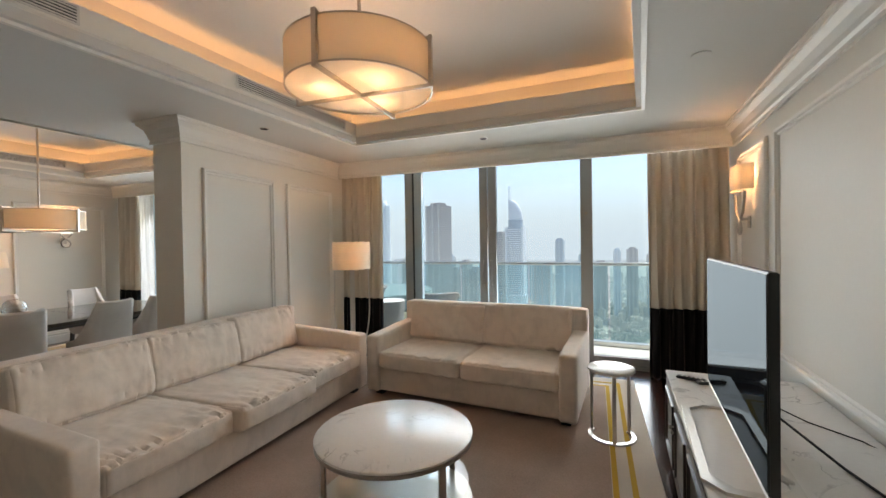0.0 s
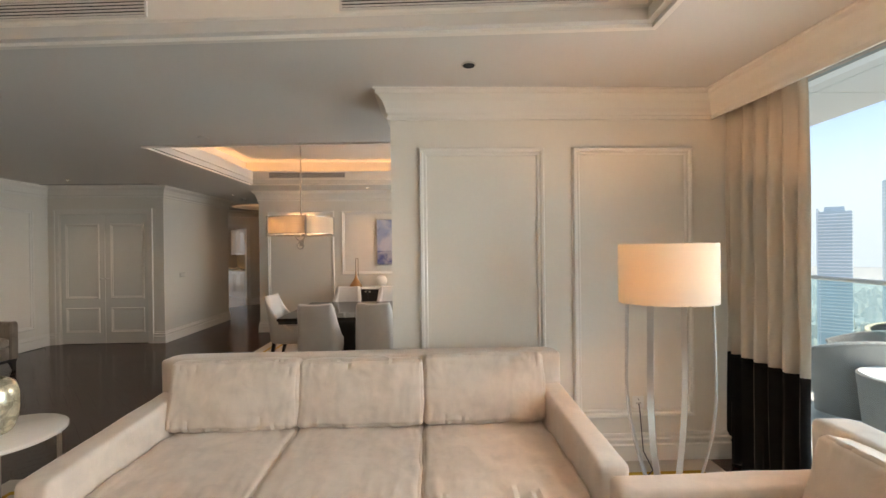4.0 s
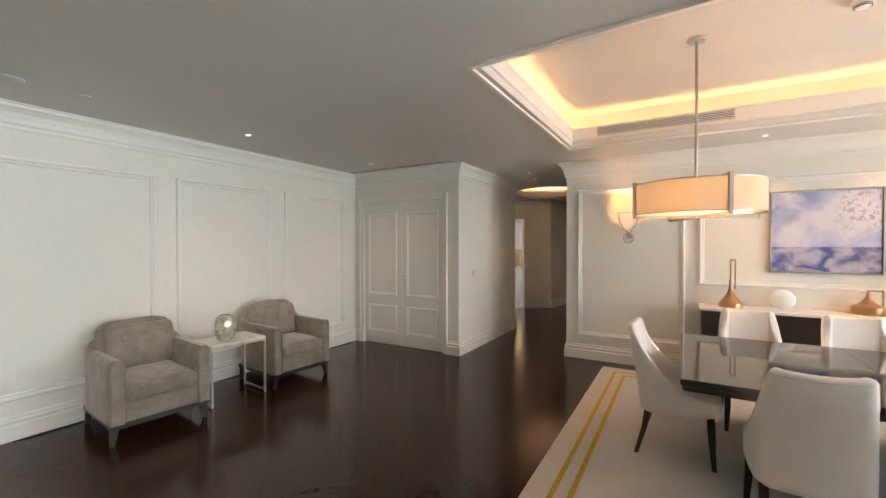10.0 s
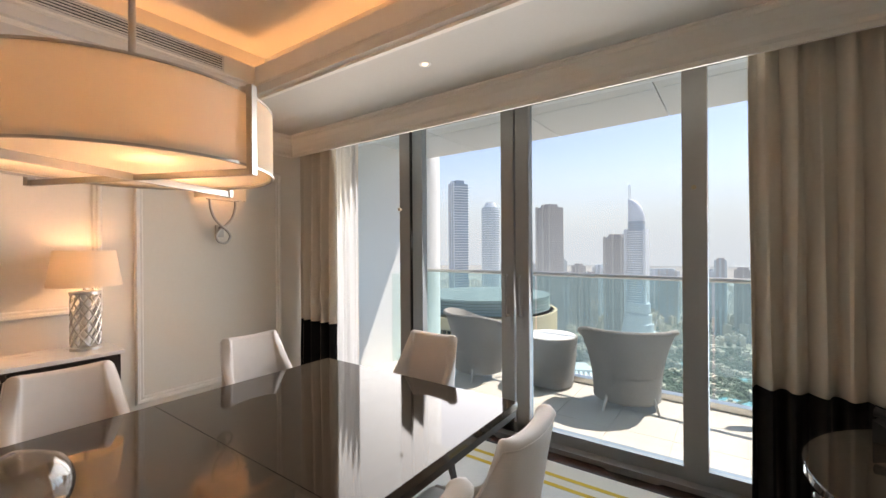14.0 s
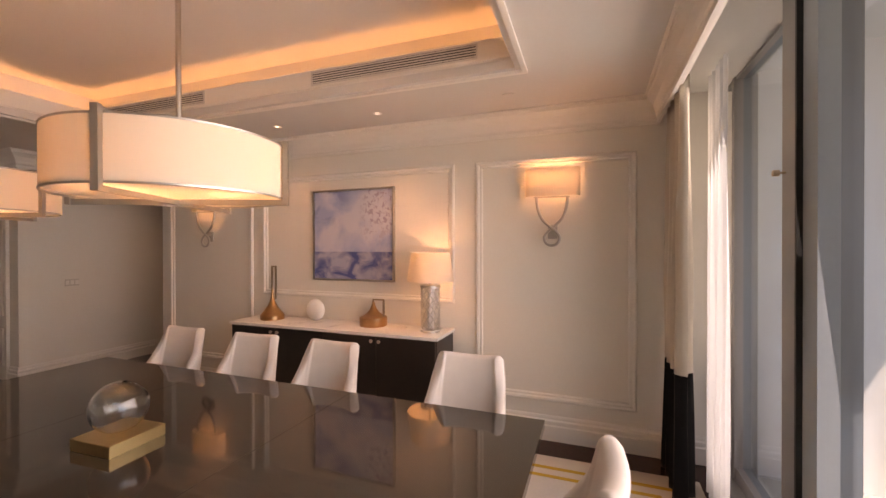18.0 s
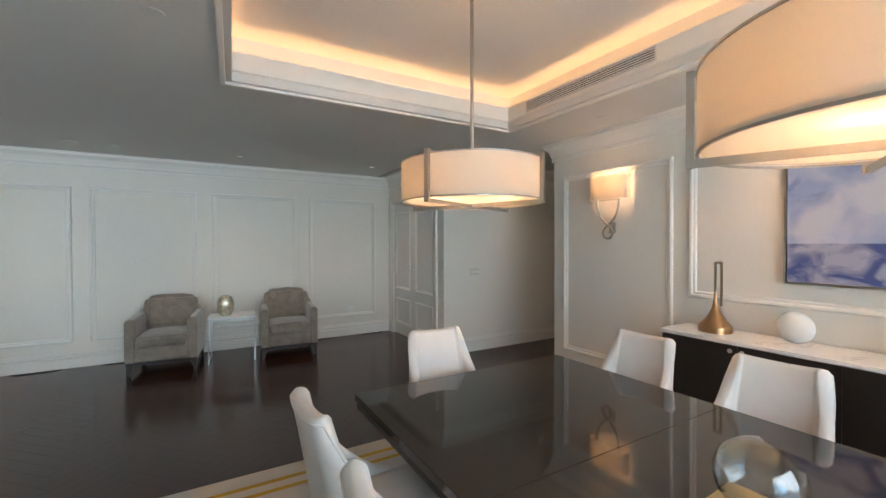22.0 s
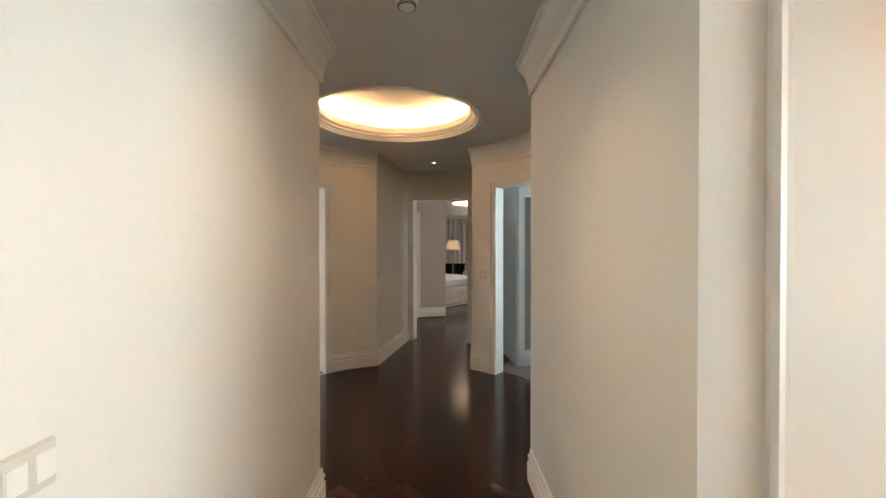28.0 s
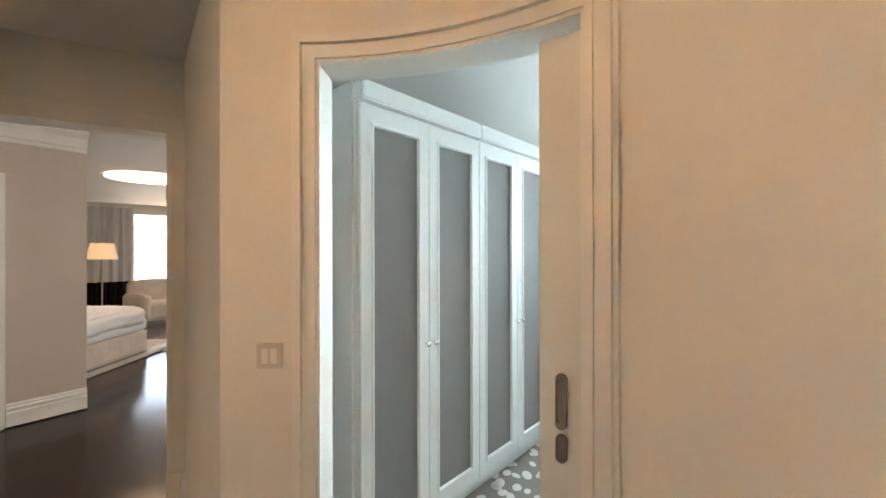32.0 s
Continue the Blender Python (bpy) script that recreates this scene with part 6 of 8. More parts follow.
bm = bmesh.new()
half(0.60, 0.715, 0.75, bm)
part("top", bm, LACQUER, dk, smooth=True, bevel=0.004)
bm = bmesh.new()
half(0.55, 0.06, 0.715, bm)
part("body", bm, ESPRESSO, dk, smooth=True)
bm = bmesh.new()
half(0.51, 0.0, 0.06, bm)
part("plinth", bm, ESPRESSO, dk)
for yy in (-0.16, 0.16):
    bm = bmesh.new()
    lathe(bm, ((0.005, 0), (0.005, 0.014), (0.014, 0.02), (0.014, 0.028), (0.0, 0.032)), 12)
    bmesh.ops.transform(bm, matrix=pose(-math.sqrt(0.55 ** 2 - yy ** 2) + 0.003, yy, 0.56, 0, -90, 0), verts=bm.verts)
    part("knob", bm, STEEL, dk, smooth=True)
ph = thing("telephone", "black desk telephone with a raised console and handset", "telephone", (-4.0, 4.16, 0.7505), 60)
bm = bmesh.new()
loft(bm, [[(-0.10, y, 0), (0.10, y, 0), (0.10, y, z), (-0.10, y, z)] for y, z in ((-0.11, 0.02), (0.0, 0.035), (0.11, 0.085))])
part("base", bm, BLACKPLASTIC, ph)
bm = bmesh.new()
tube(bm, [(-0.075, -0.10, 0.055), (-0.075, -0.06, 0.075), (-0.075, 0.06, 0.11), (-0.075, 0.11, 0.115)], [0.02, 0.014, 0.014, 0.02], 10)
part("handset", bm, BLACKPLASTIC, ph, smooth=True)
for i in range(3):
    for j in range(4):
        y = -0.075 + j * 0.032
        z = 0.024 + (y + 0.11) * 0.16
        boxpart("key", STEEL, ph, -0.03 + i * 0.032, y, z, -0.01 + i * 0.032, y + 0.018, z + 0.006)

# ---- painting ----
PAINTING = bpy.data.materials.new("abstract_canvas")
PAINTING.use_nodes = True
N_, L_ = PAINTING.node_tree.nodes, PAINTING.node_tree.links
geo_ = N_.new("ShaderNodeNewGeometry")
sep_ = N_.new("ShaderNodeSeparateXYZ")
L_.new(geo_.outputs["Position"], sep_.inputs[0])


def smear(scale, lo, hi, distort=0.4, detail=4.0, stretch=(1, 1, 1)):
    mp = N_.new("ShaderNodeMapping")
    mp.inputs["Scale"].default_value = stretch
    L_.new(geo_.outputs["Position"], mp.inputs["Vector"])
    t_ = N_.new("ShaderNodeTexNoise")
    t_.inputs["Scale"].default_value = scale
    t_.inputs["Detail"].default_value = detail
    t_.inputs["Distortion"].default_value = distort
    L_.new(mp.outputs[0], t_.inputs["Vector"])
    r_ = N_.new("ShaderNodeMapRange")
    r_.inputs["From Min"].default_value, r_.inputs["From Max"].default_value = lo, hi
    L_.new(t_.outputs["Fac"], r_.inputs["Value"])
    return r_.outputs[0]


def band(axis, lo, hi):
    r_ = N_.new("ShaderNodeMapRange")
    r_.inputs["From Min"].default_value, r_.inputs["From Max"].default_value = lo, hi
    L_.new(sep_.outputs[axis], r_.inputs["Value"])
    return r_.outputs[0]


def times(a, b):
    t_ = N_.new("ShaderNodeMath")
    t_.operation = "MULTIPLY"
    L_.new(a, t_.inputs[0])
    L_.new(b, t_.inputs[1])
    return t_.outputs[0]


def mixc(fac, a, b):
    t_ = N_.new("ShaderNodeMix")
    t_.data_type = "RGBA"
    L_.new(fac, t_.inputs["Factor"])
    for s_, v_ in (("A", a), ("B", b)):
        if isinstance(v_, tuple):
            t_.inputs[s_].default_value = (*v_, 1)
        else:
            L_.new(v_, t_.inputs[s_])
    return t_.outputs["Result"]


sky_ = mixc(smear(3.2, 0.42, 0.62), (0.55, 0.55, 0.62), (0.30, 0.36, 0.55))
sky_ = mixc(times(smear(5, 0.5, 0.62), times(band("Y", 1.75, 1.5), band("Z", 1.78, 1.92))), sky_, (0.12, 0.17, 0.36))
sky_ = mixc(times(smear(26, 0.52, 0.60, 0.8, 6), times(band("Y", 1.82, 1.95), band("Z", 1.58, 1.85))), sky_, (0.34, 0.29, 0.38))
sea_ = mixc(smear(5.5, 0.40, 0.62, 0.8, 5, (1, 1, 1.3)), (0.06, 0.09, 0.26), (0.38, 0.38, 0.48))
L_.new(mixc(band("Z", 1.533, 1.539), sea_, sky_), N_["Principled BSDF"].inputs["Base Color"])
N_["Principled BSDF"].inputs["Roughness"].default_value = 0.6
pc = thing("painting", "framed abstract canvas of pale violet sky over a deep blue band", "painting", (XW, 0, 0))
boxpart("canvas", PAINTING, pc, 0.004, 1.315, 1.27, 0.030, 2.195, 2.13)
bm = bmesh.new()
loft(bm, [[(x, 1.305 - i, 1.258 - i), (x, 2.205 + i, 1.258 - i), (x, 2.205 + i, 2.142 + i), (x, 1.305 - i, 2.142 + i)] for i, x in ((-0.006, 0.003), (0.006, 0.003), (0.006, 0.042), (-0.006, 0.042), (-0.006, 0.003))], caps=False)
part("frame", bm, NICKEL, pc, "slim champagne metal frame")

# ---- lamps ----
def shell(bm, r, z0, z1, n=48, t=0.003, sy=1.0, a0=0.0, a1=360.0):
    """Thin drum wall."""
    pts = lambda rr, z: [(rr * math.cos(2 * math.pi * i / n), rr * sy * math.sin(2 * math.pi * i / n), z) for i in range(n)]
    loft(bm, [pts(r, z0), pts(r, z1), pts(r - t, z1), pts(r - t, z0), pts(r, z0)], caps=False)


def pendant(x, y, z0, z1, top, turn, watts):
    """Wide linen drum in a metal cross frame, hung on a rod."""
    p = thing("pendant_lamp", "lit linen drum pendant in a satin metal cross frame", "pendant lamp", (x, y, 0), turn, "drum pendants")
    r = 0.425
    bm = bmesh.new()
    shell(bm, r, z0, z1, 64)
    part("shade", bm, SHADE, p, "cream linen drum shade", smooth=True)
    bm = bmesh.new()
    lathe(bm, ((0.0, z0 + 0.012), (r - 0.006, z0 + 0.012), (r - 0.006, z0 + 0.018), (0.0, z0 + 0.018)), 64)
    part("diffuser", bm, DIFFUSER, p, "frosted lower diffuser", smooth=True)
    for z in (z0 - 0.002, z1 - 0.004):
        bm = bmesh.new()
        shell(bm, r + 0.003, z, z + 0.007, 64, 0.008)
        part("rim", bm, NICKEL, p, smooth=True)
    for k in range(2):
        bm = bmesh.new()
        m = pose(0, 0, 0, 0, 0, 90 * k)
        box(bm, -r - 0.025, -0.006, z0 - 0.030, r + 0.025, 0.006, z0 - 0.010 + 0.004 * k, m=m)
        part("cross_bar", bm, NICKEL, p)
        for s in (-1, 1):
            bm = bmesh.new()
            box(bm, s * (r + 0.007), -0.012, z0 - 0.030, s * (r + 0.027), 0.012, z1 + 0.02, m=m)
            part("upright", bm, NICKEL, p)
            bm = bmesh.new()
            box(bm, min(0.0, s * (r + 0.02)), -0.006, z1 + 0.004, max(0.0, s * (r + 0.02)), 0.006, z1 + 0.018, m=m)
            part("upper_bar", bm, NICKEL, p)
    bm = bmesh.new()
    cyl(bm, 0, 0, z1, top - 0.012, 0.011, 14)
    part("rod", bm, NICKEL, p, smooth=True)
    bm = bmesh.new()
    lathe(bm, ((0.0, top - 0.022), (0.06, top - 0.022), (0.065, top - 0.012), (0.065, top), (0.0, top)), 28)
    part("ceiling_rose", bm, NICKEL, p, smooth=True)
    for k in range(3):
        a = radians(90 + 120 * k + turn)
        bulb(x + 0.2 * math.cos(a), y + 0.2 * math.sin(a), z0 + 0.11, watts / 3, 0.045)
    return p


PEND_W = 4.8
pendant(-6.2, 0.545, 1.79, 2.015, 3.10, 24, PEND_W)
pendant(-6.2, 2.32, 1.79, 2.015, 3.10, 24, PEND_W)
pendant(-1.254, 1.549, 2.45, 2.685, 3.10, 2, PEND_W)


def sconce(at, turn, watts):
    """Half-oval linen shade over a looped metal arm; it projects along its own -y."""
    s = thing("wall_sconce", "lit wall sconce with curved linen shade on a looped metal arm", "wall lamp", at, turn, "wall sconces")
    boxpart("backplate", NICKEL, s, -0.038, -0.014, 1.645, 0.038, 0.0, 1.755, bevel=0.003)
    boxpart("stem", NICKEL, s, -0.012, -0.085, 1.715, 0.012, -0.014, 1.74, bevel=0.002)
    n = 24
    bm = bmesh.new()
    out = [(-0.215 * math.cos(math.pi * i / n), -0.02 - 0.12 * math.sin(math.pi * i / n) ** 0.42) for i in range(n + 1)]
    inn = [(a * 0.985, -0.02 + (b + 0.02) * 0.97) for a, b in out]
    loft(bm, [[(*p, 1.985) for p in out + inn[::-1]], [(*p, 2.205) for p in out + inn[::-1]]])
    part("shade", bm, SHADE, s, "white linen half shade", smooth=True)
    bm = bmesh.new()
    box(bm, -0.14, -0.09, 1.972, 0.14, -0.075, 1.982)
    part("cross_bar", bm, NICKEL, s)
    half = [(-0.118, 1.975), (-0.112, 1.90), (-0.080, 1.81), (-0.022, 1.748), (0.034, 1.702), (0.060, 1.655), (0.042, 1.608), (0.0, 1.592)]
    keys = half + [(-x, z) for x, z in half[-2::-1]]
    pts = []
    for i in range(len(keys) - 1):
        k = [Vector((*keys[min(max(j, 0), len(keys) - 1)],)) for j in (i - 1, i, i + 1, i + 2)]
        for u in (0.0, 0.25, 0.5, 0.75):
            p = 0.5 * (2 * k[1] + (k[2] - k[0]) * u + (2 * k[0] - 5 * k[1] + 4 * k[2] - k[3]) * u * u + (3 * k[1] - k[0] - 3 * k[2] + k[3]) * u ** 3)
            pts.append((p.x, -0.093 + 0.026 * (i + u) / (len(keys) - 1), p.y))
    pts.append((0.118, -0.067, 1.975))
    bm = bmesh.new()
    tube(bm, pts, 0.0115, 10)
    part("looped_arm", bm, NICKEL, s, "looped satin metal arm", smooth=True)
    q = pose(*at, 0, 0, turn)
    for dx in (-0.09, 0.09):
        bulb(*(q @ Vector((dx, -0.065, 2.13))), watts / 2, 0.03)


SC_W = 1.25
sconce((XW, -0.135, 0), 90, SC_W)
sconce((XW, 3.645, 0), 90, SC_W)
sconce((XE - ASKEW * (YW - 3.88), 3.88, 0), -93.3, SC_W * 1.8)

fl = thing("floor_lamp", "lit floor lamp with oval linen shade on bowed steel straps", "floor lamp", (-2.71, 3.645, 0.0115), 90)
STRAP = 45
bm = bmesh.new()
shell(bm, 0.265, 1.25, 1.575, 56, 0.003, 0.74)
part("shade", bm, SHADE, fl, "cream linen oval shade", smooth=True)
for k in range(4):
    a = radians(STRAP + 90 * k)
    bm = bmesh.new()
    loops = []
    for i in range(21):
        f_ = i / 20
        z = 0.03 + 1.24 * f_
        r = 0.045 + 0.205 * (1 - (1 - min(1, f_ / 0.62)) ** 1.9) - (0.012 * max(0, f_ - 0.62) / 0.38)
        c = Vector((r * math.cos(a), r * 0.74 * math.sin(a), z))
        t = Vector((-math.sin(a), math.cos(a), 0))
        o = Vector((math.cos(a), math.sin(a), 0))
        loops.append([c + t * u + o * v for u, v in ((-0.016, -0.005), (0.016, -0.005), (0.016, 0.005), (-0.016, 0.005))])
    loft(bm, loops)
    part("strap", bm, STEEL, fl, "bowed flat steel strap")
bm = bmesh.new()
lathe(bm, ((0.0, 0.0), (0.15, 0.0), (0.15, 0.02), (0.13, 0.032), (0.0, 0.035)), 40)
part("base", bm, STEEL, fl, smooth=True)
bm = bmesh.new()
for z in (1.262,):
    for k in range(2):
        a = radians(STRAP + 90 * k)
        tube(bm, [(-0.245 * math.cos(a), -0.245 * 0.74 * math.sin(a), z), (0.245 * math.cos(a), 0.245 * 0.74 * math.sin(a), z)], 0.004, 6)
tube(bm, [(0, 0, 1.262), (0, 0, 1.40)], 0.012, 8)
part("lamp_holder", bm, STEEL, fl)
bulb(-2.71, 3.645, 1.43, 6.5, 0.04)
bm = bmesh.new()
tube(bm, [(-2.8, 3.72, 0.02), (-2.95, 3.8, 0.012), (-3.15, 3.72, 0.012), (-3.25, 3.85, 0.02), (-3.36, 3.84, 0.1), (-3.40, 3.84, 0.36), (-3.415, 3.84, 0.42)], 0.004, 6)
part("cord", bm, BLACKPLASTIC, thing("lamp_cable", "thin cable from the floor lamp to the wall socket", "cable"), smooth=True)

tl = thing("table_lamp", "lit table lamp with drum shade on a silver lattice column", "table lamp", (-8.18, 2.655, 0.862))
bm = bmesh.new()
n = 40
loft(bm, [[(r * math.cos(2 * math.pi * i / n), r * math.sin(2 * math.pi * i / n), z) for i in range(n)] for r, z in ((0.20, 0.43), (0.165, 0.67), (0.162, 0.67), (0.197, 0.43), (0.20, 0.43))], caps=False)
part("shade", bm, SHADE, tl, "cream linen drum shade", smooth=True)
for k in range(9):
    for s in (-1, 1):
        bm = bmesh.new()
        tube(bm, [(0.078 * math.cos(radians(40 * k + s * 170 * i / 30)), 0.078 * math.sin(radians(40 * k + s * 170 * i / 30)), 0.03 + 0.35 * i / 30) for i in range(31)], 0.006, 5)
        part("lattice_strand", bm, STEEL, tl)
for z in (0.0, 0.375):
    bm = bmesh.new()
    lathe(bm, ((0.0, z), (0.086, z), (0.086, z + 0.02), (0.0, z + 0.02)), 32)
    part("collar", bm, STEEL, tl, smooth=True)
bm = bmesh.new()
cyl(bm, 0, 0, 0.03, 0.375, 0.03, 16)
part("column", bm, PORCELAIN, tl, "pale inner column", smooth=True)
bm = bmesh.new()
cyl(bm, 0, 0, 0.40, 0.52, 0.014, 10)
part("lamp_holder", bm, STEEL, tl)
bulb(-8.18, 2.655, 0.862 + 0.57, 2.6, 0.04)

# ---- downlights, vents, detectors ----
def downlight(x, y, z=H, lit=True):
    d = thing("downlight", "small recessed white downlight in the ceiling", "downlight", (x, y, z), 0, "ceiling downlights")
    bm = bmesh.new()
    lathe(bm, ((0.016, -0.001), (0.038, -0.003), (0.040, 0.0), (0.018, 0.0)), 24)
    part("trim_ring", bm, WHITEPLASTIC, d, smooth=True)
    bm = bmesh.new()
    lathe(bm, ((0.0, -0.0015), (0.016, -0.0015), (0.016, 0.0), (0.0, 0.0)), 20)
    part("lens", bm, DOWNLIGHT if lit else BLACKPLASTIC, d)


for x, y in ((-2.5, -3.5), (-5.21, -3.4), (-6.99, -3.28), (-8.86, -1.64), (-7.98, 1.20), (-7.98, 2.26), (-6.18, 3.86), (-13.25, -1.63), (-11.6, 0.7)):
    downlight(x, y)
for x, y in ((-2.98, 2.575), (-1.10, 3.81)):
    d = thing("ceiling_spotlight", "small round black-centred ceiling spotlight, unlit", "spotlight", (x, y, H), 0, "unlit spotlights")
    bm = bmesh.new()
    lathe(bm, ((0.0, -0.0075), (0.036, -0.0075), (0.037, -0.005), (0.0, -0.005)), 24)
    part("lens", bm, BLACKCLOTH, d, "matt black centre")
    bm = bmesh.new()
    lathe(bm, ((0.037, -0.006), (0.045, -0.004), (0.046, 0.0), (0.037, 0.0)), 24)
    part("trim_ring", bm, NICKEL, d, smooth=True)
for x, y, r in ((-3.5, -3.48, 0.10), (-3.9, -3.46, 0.05), (-4.6, 0.09, 0.06), (-1.51, -1.31, 0.07), (0.67, 2.41, 0.07), (-7.96, 0.07, 0.05), (-7.95, 3.37, 0.05), (-9.36, -1.72, 0.05)):
    d = thing("ceiling_disc", "flat round white cover plate flush in the ceiling", "ceiling fitting", (x, y, H), 0, "ceiling cover plates")
    bm = bmesh.new()
    lathe(bm, ((0.0, -0.006), (r * 0.75, -0.006), (r * 0.8, -0.003), (r * 0.8, 0.0), (0.0, 0.0)), 28)
    part("cover", bm, CEIL, d, smooth=True)
for x, y, z in ((-6.16, 1.43, 3.10), (-9.40, -1.69, H)):
    d = thing("smoke_detector", "white slotted smoke detector on the ceiling", "smoke detector", (x, y, z))
    bm = bmesh.new()
    lathe(bm, ((0.0, -0.05), (0.035, -0.05), (0.042, -0.042), (0.042, -0.030), (0.055, -0.022), (0.06, 0.0), (0.0, 0.0)), 28)
    part("body", bm, WHITEPLASTIC, d, smooth=True)
    for z2 in (-0.046, -0.037, -0.028):
        bm = bmesh.new()
        lathe(bm, ((0.040, z2), (0.0445, z2), (0.0445, z2 + 0.003), (0.040, z2 + 0.003)), 28)
        part("slot", bm, BLACKPLASTIC, d)


def grille(at, turn, length, h, group):
    """Linear air grille; its face looks along its own +y."""
    g = thing("air_grille", "long white slatted air grille in the ceiling tray", "vent", at, turn, group)
    boxpart("backing", BLACKPLASTIC, g, -length / 2, 0.0, -h / 2, length / 2, 0.002, h / 2)
    bm = bmesh.new()
    loft(bm, [[(sx * (length / 2 + i), y, sz * (h / 2 + i)) for sx, sz in ((-1, -1), (1, -1), (1, 1), (-1, 1))] for i, y in ((0.012, 0.0), (0.012, 0.006), (0.0, 0.006), (0.0, 0.0))], caps=False)
    part("frame", bm, CEIL, g)
    k = 5
    for i in range(k):
        z = -h / 2 + (i + 0.5) * h / k
        boxpart("slat", CEIL, g, -length / 2, 0.002, z - h / k * 0.24, length / 2, 0.007, z + h / k * 0.24)


GZ = H + 0.142


def west_side(quad, y):
    """Place and turn of a grille on the west face of a tray."""
    (xa, ya), (xb, yb) = quad[0], quad[3]
    return (xa + (xb - xa) * (y - ya) / (yb - ya) + 0.006, y, GZ), -90 - math.degrees(math.atan2(xb - xa, yb - ya))


for y in (0.26, 2.62):
    grille(*west_side(QD, y), 1.26, 0.085, "air grilles of the dining tray")
for y in (0.27, 2.55):
    grille(*west_side(QL, y), 1.2 if y < 1 else 1.32, 0.085, "air grilles of the living tray")
for a, b in (((-2.34, -4.07), (-2.22, -2.43)), ((-7.46, -4.07), (-7.40, -2.25))):
    s = thing("slot_diffuser", "black two-slot linear ceiling air diffuser", "vent", (0, 0, H))
    for k in range(2):
        boxpart("slot", BLACKPLASTIC, s, a[0] + 0.055 * k, a[1], -0.0015, a[0] + 0.055 * k + 0.028, b[1], 0.0)
    boxpart("divider", CEIL, s, a[0] + 0.028, a[1], -0.003, a[0] + 0.055, b[1], 0.0)

# ---- switches on the corridor and foyer walls ----
plate("light_switch", (-8.15, YC0, 1.14), 180, 0.15, 0.085, "white wide rocker switch plate on the corridor wall", "switch", 3)
socket((-6.92, YL, 0.435), 180)
socket((-3.43, 3.84, 0.43), 90)

# ---- closet double door ----
def casing(bm, fixed, u0, u1, h, axis, out, w=0.085):
    """Flat stepped casing round an opening; axis 'y': the wall is x = fixed."""
    for k0, k1, o in ((0.0, w, 0.016), (w * 0.7, w - 0.002, 0.030)):
        for a, b, z0, z1 in ((u0 - k1, u0 - k0, 0.0, h + k1), (u1 + k0, u1 + k1, 0.0, h + k1), (u0 - k0, u1 + k0, h + k0, h + k1)):
            box(bm, min(fixed, fixed + out * o), a, z0, max(fixed, fixed + out * o), b, z1)
    for a, b in ((u0 - w - 0.005, u0 - 0.003), (u1 + 0.003, u1 + w + 0.005)):
        box(bm, min(fixed, fixed + out * 0.024), a, 0.0, max(fixed, fixed + out * 0.024), b, 0.205)


bm = bmesh.new()
casing(bm, XC, CD0, CD1, CDH, "y", 1)
structure("door_casing_5", bm, TRIM, "white closet door casing")
mid = (CD0 + CD1) / 2
for k, (a, b) in enumerate(((CD0 + 0.004, mid - 0.002), (mid + 0.002, CD1 - 0.004))):
    d = thing("closet_door", "closed off-white panelled closet door leaf with a small steel lever", "door", (XC - 0.02, 0, 0), 0, "closet doors")
    boxpart("leaf", DOORPAINT, d, -0.045, a, 0.008, 0.0, b, CDH - 0.004)
    for z0, z1 in ((0.775, 2.06), (0.19, 0.62)):
        bm = bmesh.new()
        e = 0.055 if k == 0 else 0.075
        panel_frame(bm, (0, 0, 0), (0, 1, 0), (1, 0, 0), a + (0.075 if k == 0 else 0.09), b - (0.09 if k == 0 else 0.075), z0, z1, 0.045, 0.018)
        part("panel_moulding", bm, TRIM, d)
    ky = b - 0.045 if k == 0 else a + 0.045
    bm = bmesh.new()
    lathe(bm, ((0.006, 0), (0.006, 0.03), (0.015, 0.036), (0.016, 0.046), (0.0, 0.05)), 14)
    bmesh.ops.transform(bm, matrix=pose(0.0, ky, 1.12, 0, 90, 0), verts=bm.verts)
    part("knob", bm, STEEL, d, "small steel knob", smooth=True)
bm = bmesh.new()
box(bm, XC - 1.1, YL, 0, XC - 1.0, YC0 - 0.15, TOP)
structure("wall_closet_back", bm, PAINT, "closet back wall")

# ---- entrance door ----
bm = bmesh.new()
casing(bm, XP, DE0, DE1, DEH, "y", -1)
structure("door_casing_6", bm, TRIM, "white entrance door casing")
d = thing("entrance_door", "closed white panelled entrance door with a steel lock plate and lever", "door", (XP, 0, 0))
boxpart("leaf", DOORPAINT, d, 0.02, DE0 + 0.004, 0.006, 0.07, DE1 - 0.004, DEH - 0.004)
for z0, z1 in ((0.95, 2.05), (0.18, 0.78)):
    bm = bmesh.new()
    panel_frame(bm, (0.02, 0, 0), (0, 1, 0), (-1, 0, 0), DE0 + 0.13, DE1 - 0.13, z0, z1, 0.045, 0.016)
    part("panel_moulding", bm, TRIM, d)
boxpart("lock_plate", STEEL, d, 0.008, DE0 + 0.05, 0.90, 0.021, DE0 + 0.115, 1.22, bevel=0.003)
bm = bmesh.new()
tube(bm, [(0.012, DE0 + 0.082, 1.05), (-0.045, DE0 + 0.082, 1.05), (-0.05, DE0 + 0.10, 1.05), (-0.05, DE0 + 0.20, 1.05)], 0.010, 10)
part("lever", bm, STEEL, d, smooth=True)
for z in (1.32, 1.44, 1.52):
    bm = bmesh.new()
    cyl(bm, 0, 0, 0, 0.02, 0.018, 16)
    bmesh.ops.transform(bm, matrix=pose(0.02, DE0 + 0.082, z, 0, -90, 0), verts=bm.verts)
    part("lock_rose", bm, STEEL, d, smooth=True)
bm = bmesh.new()
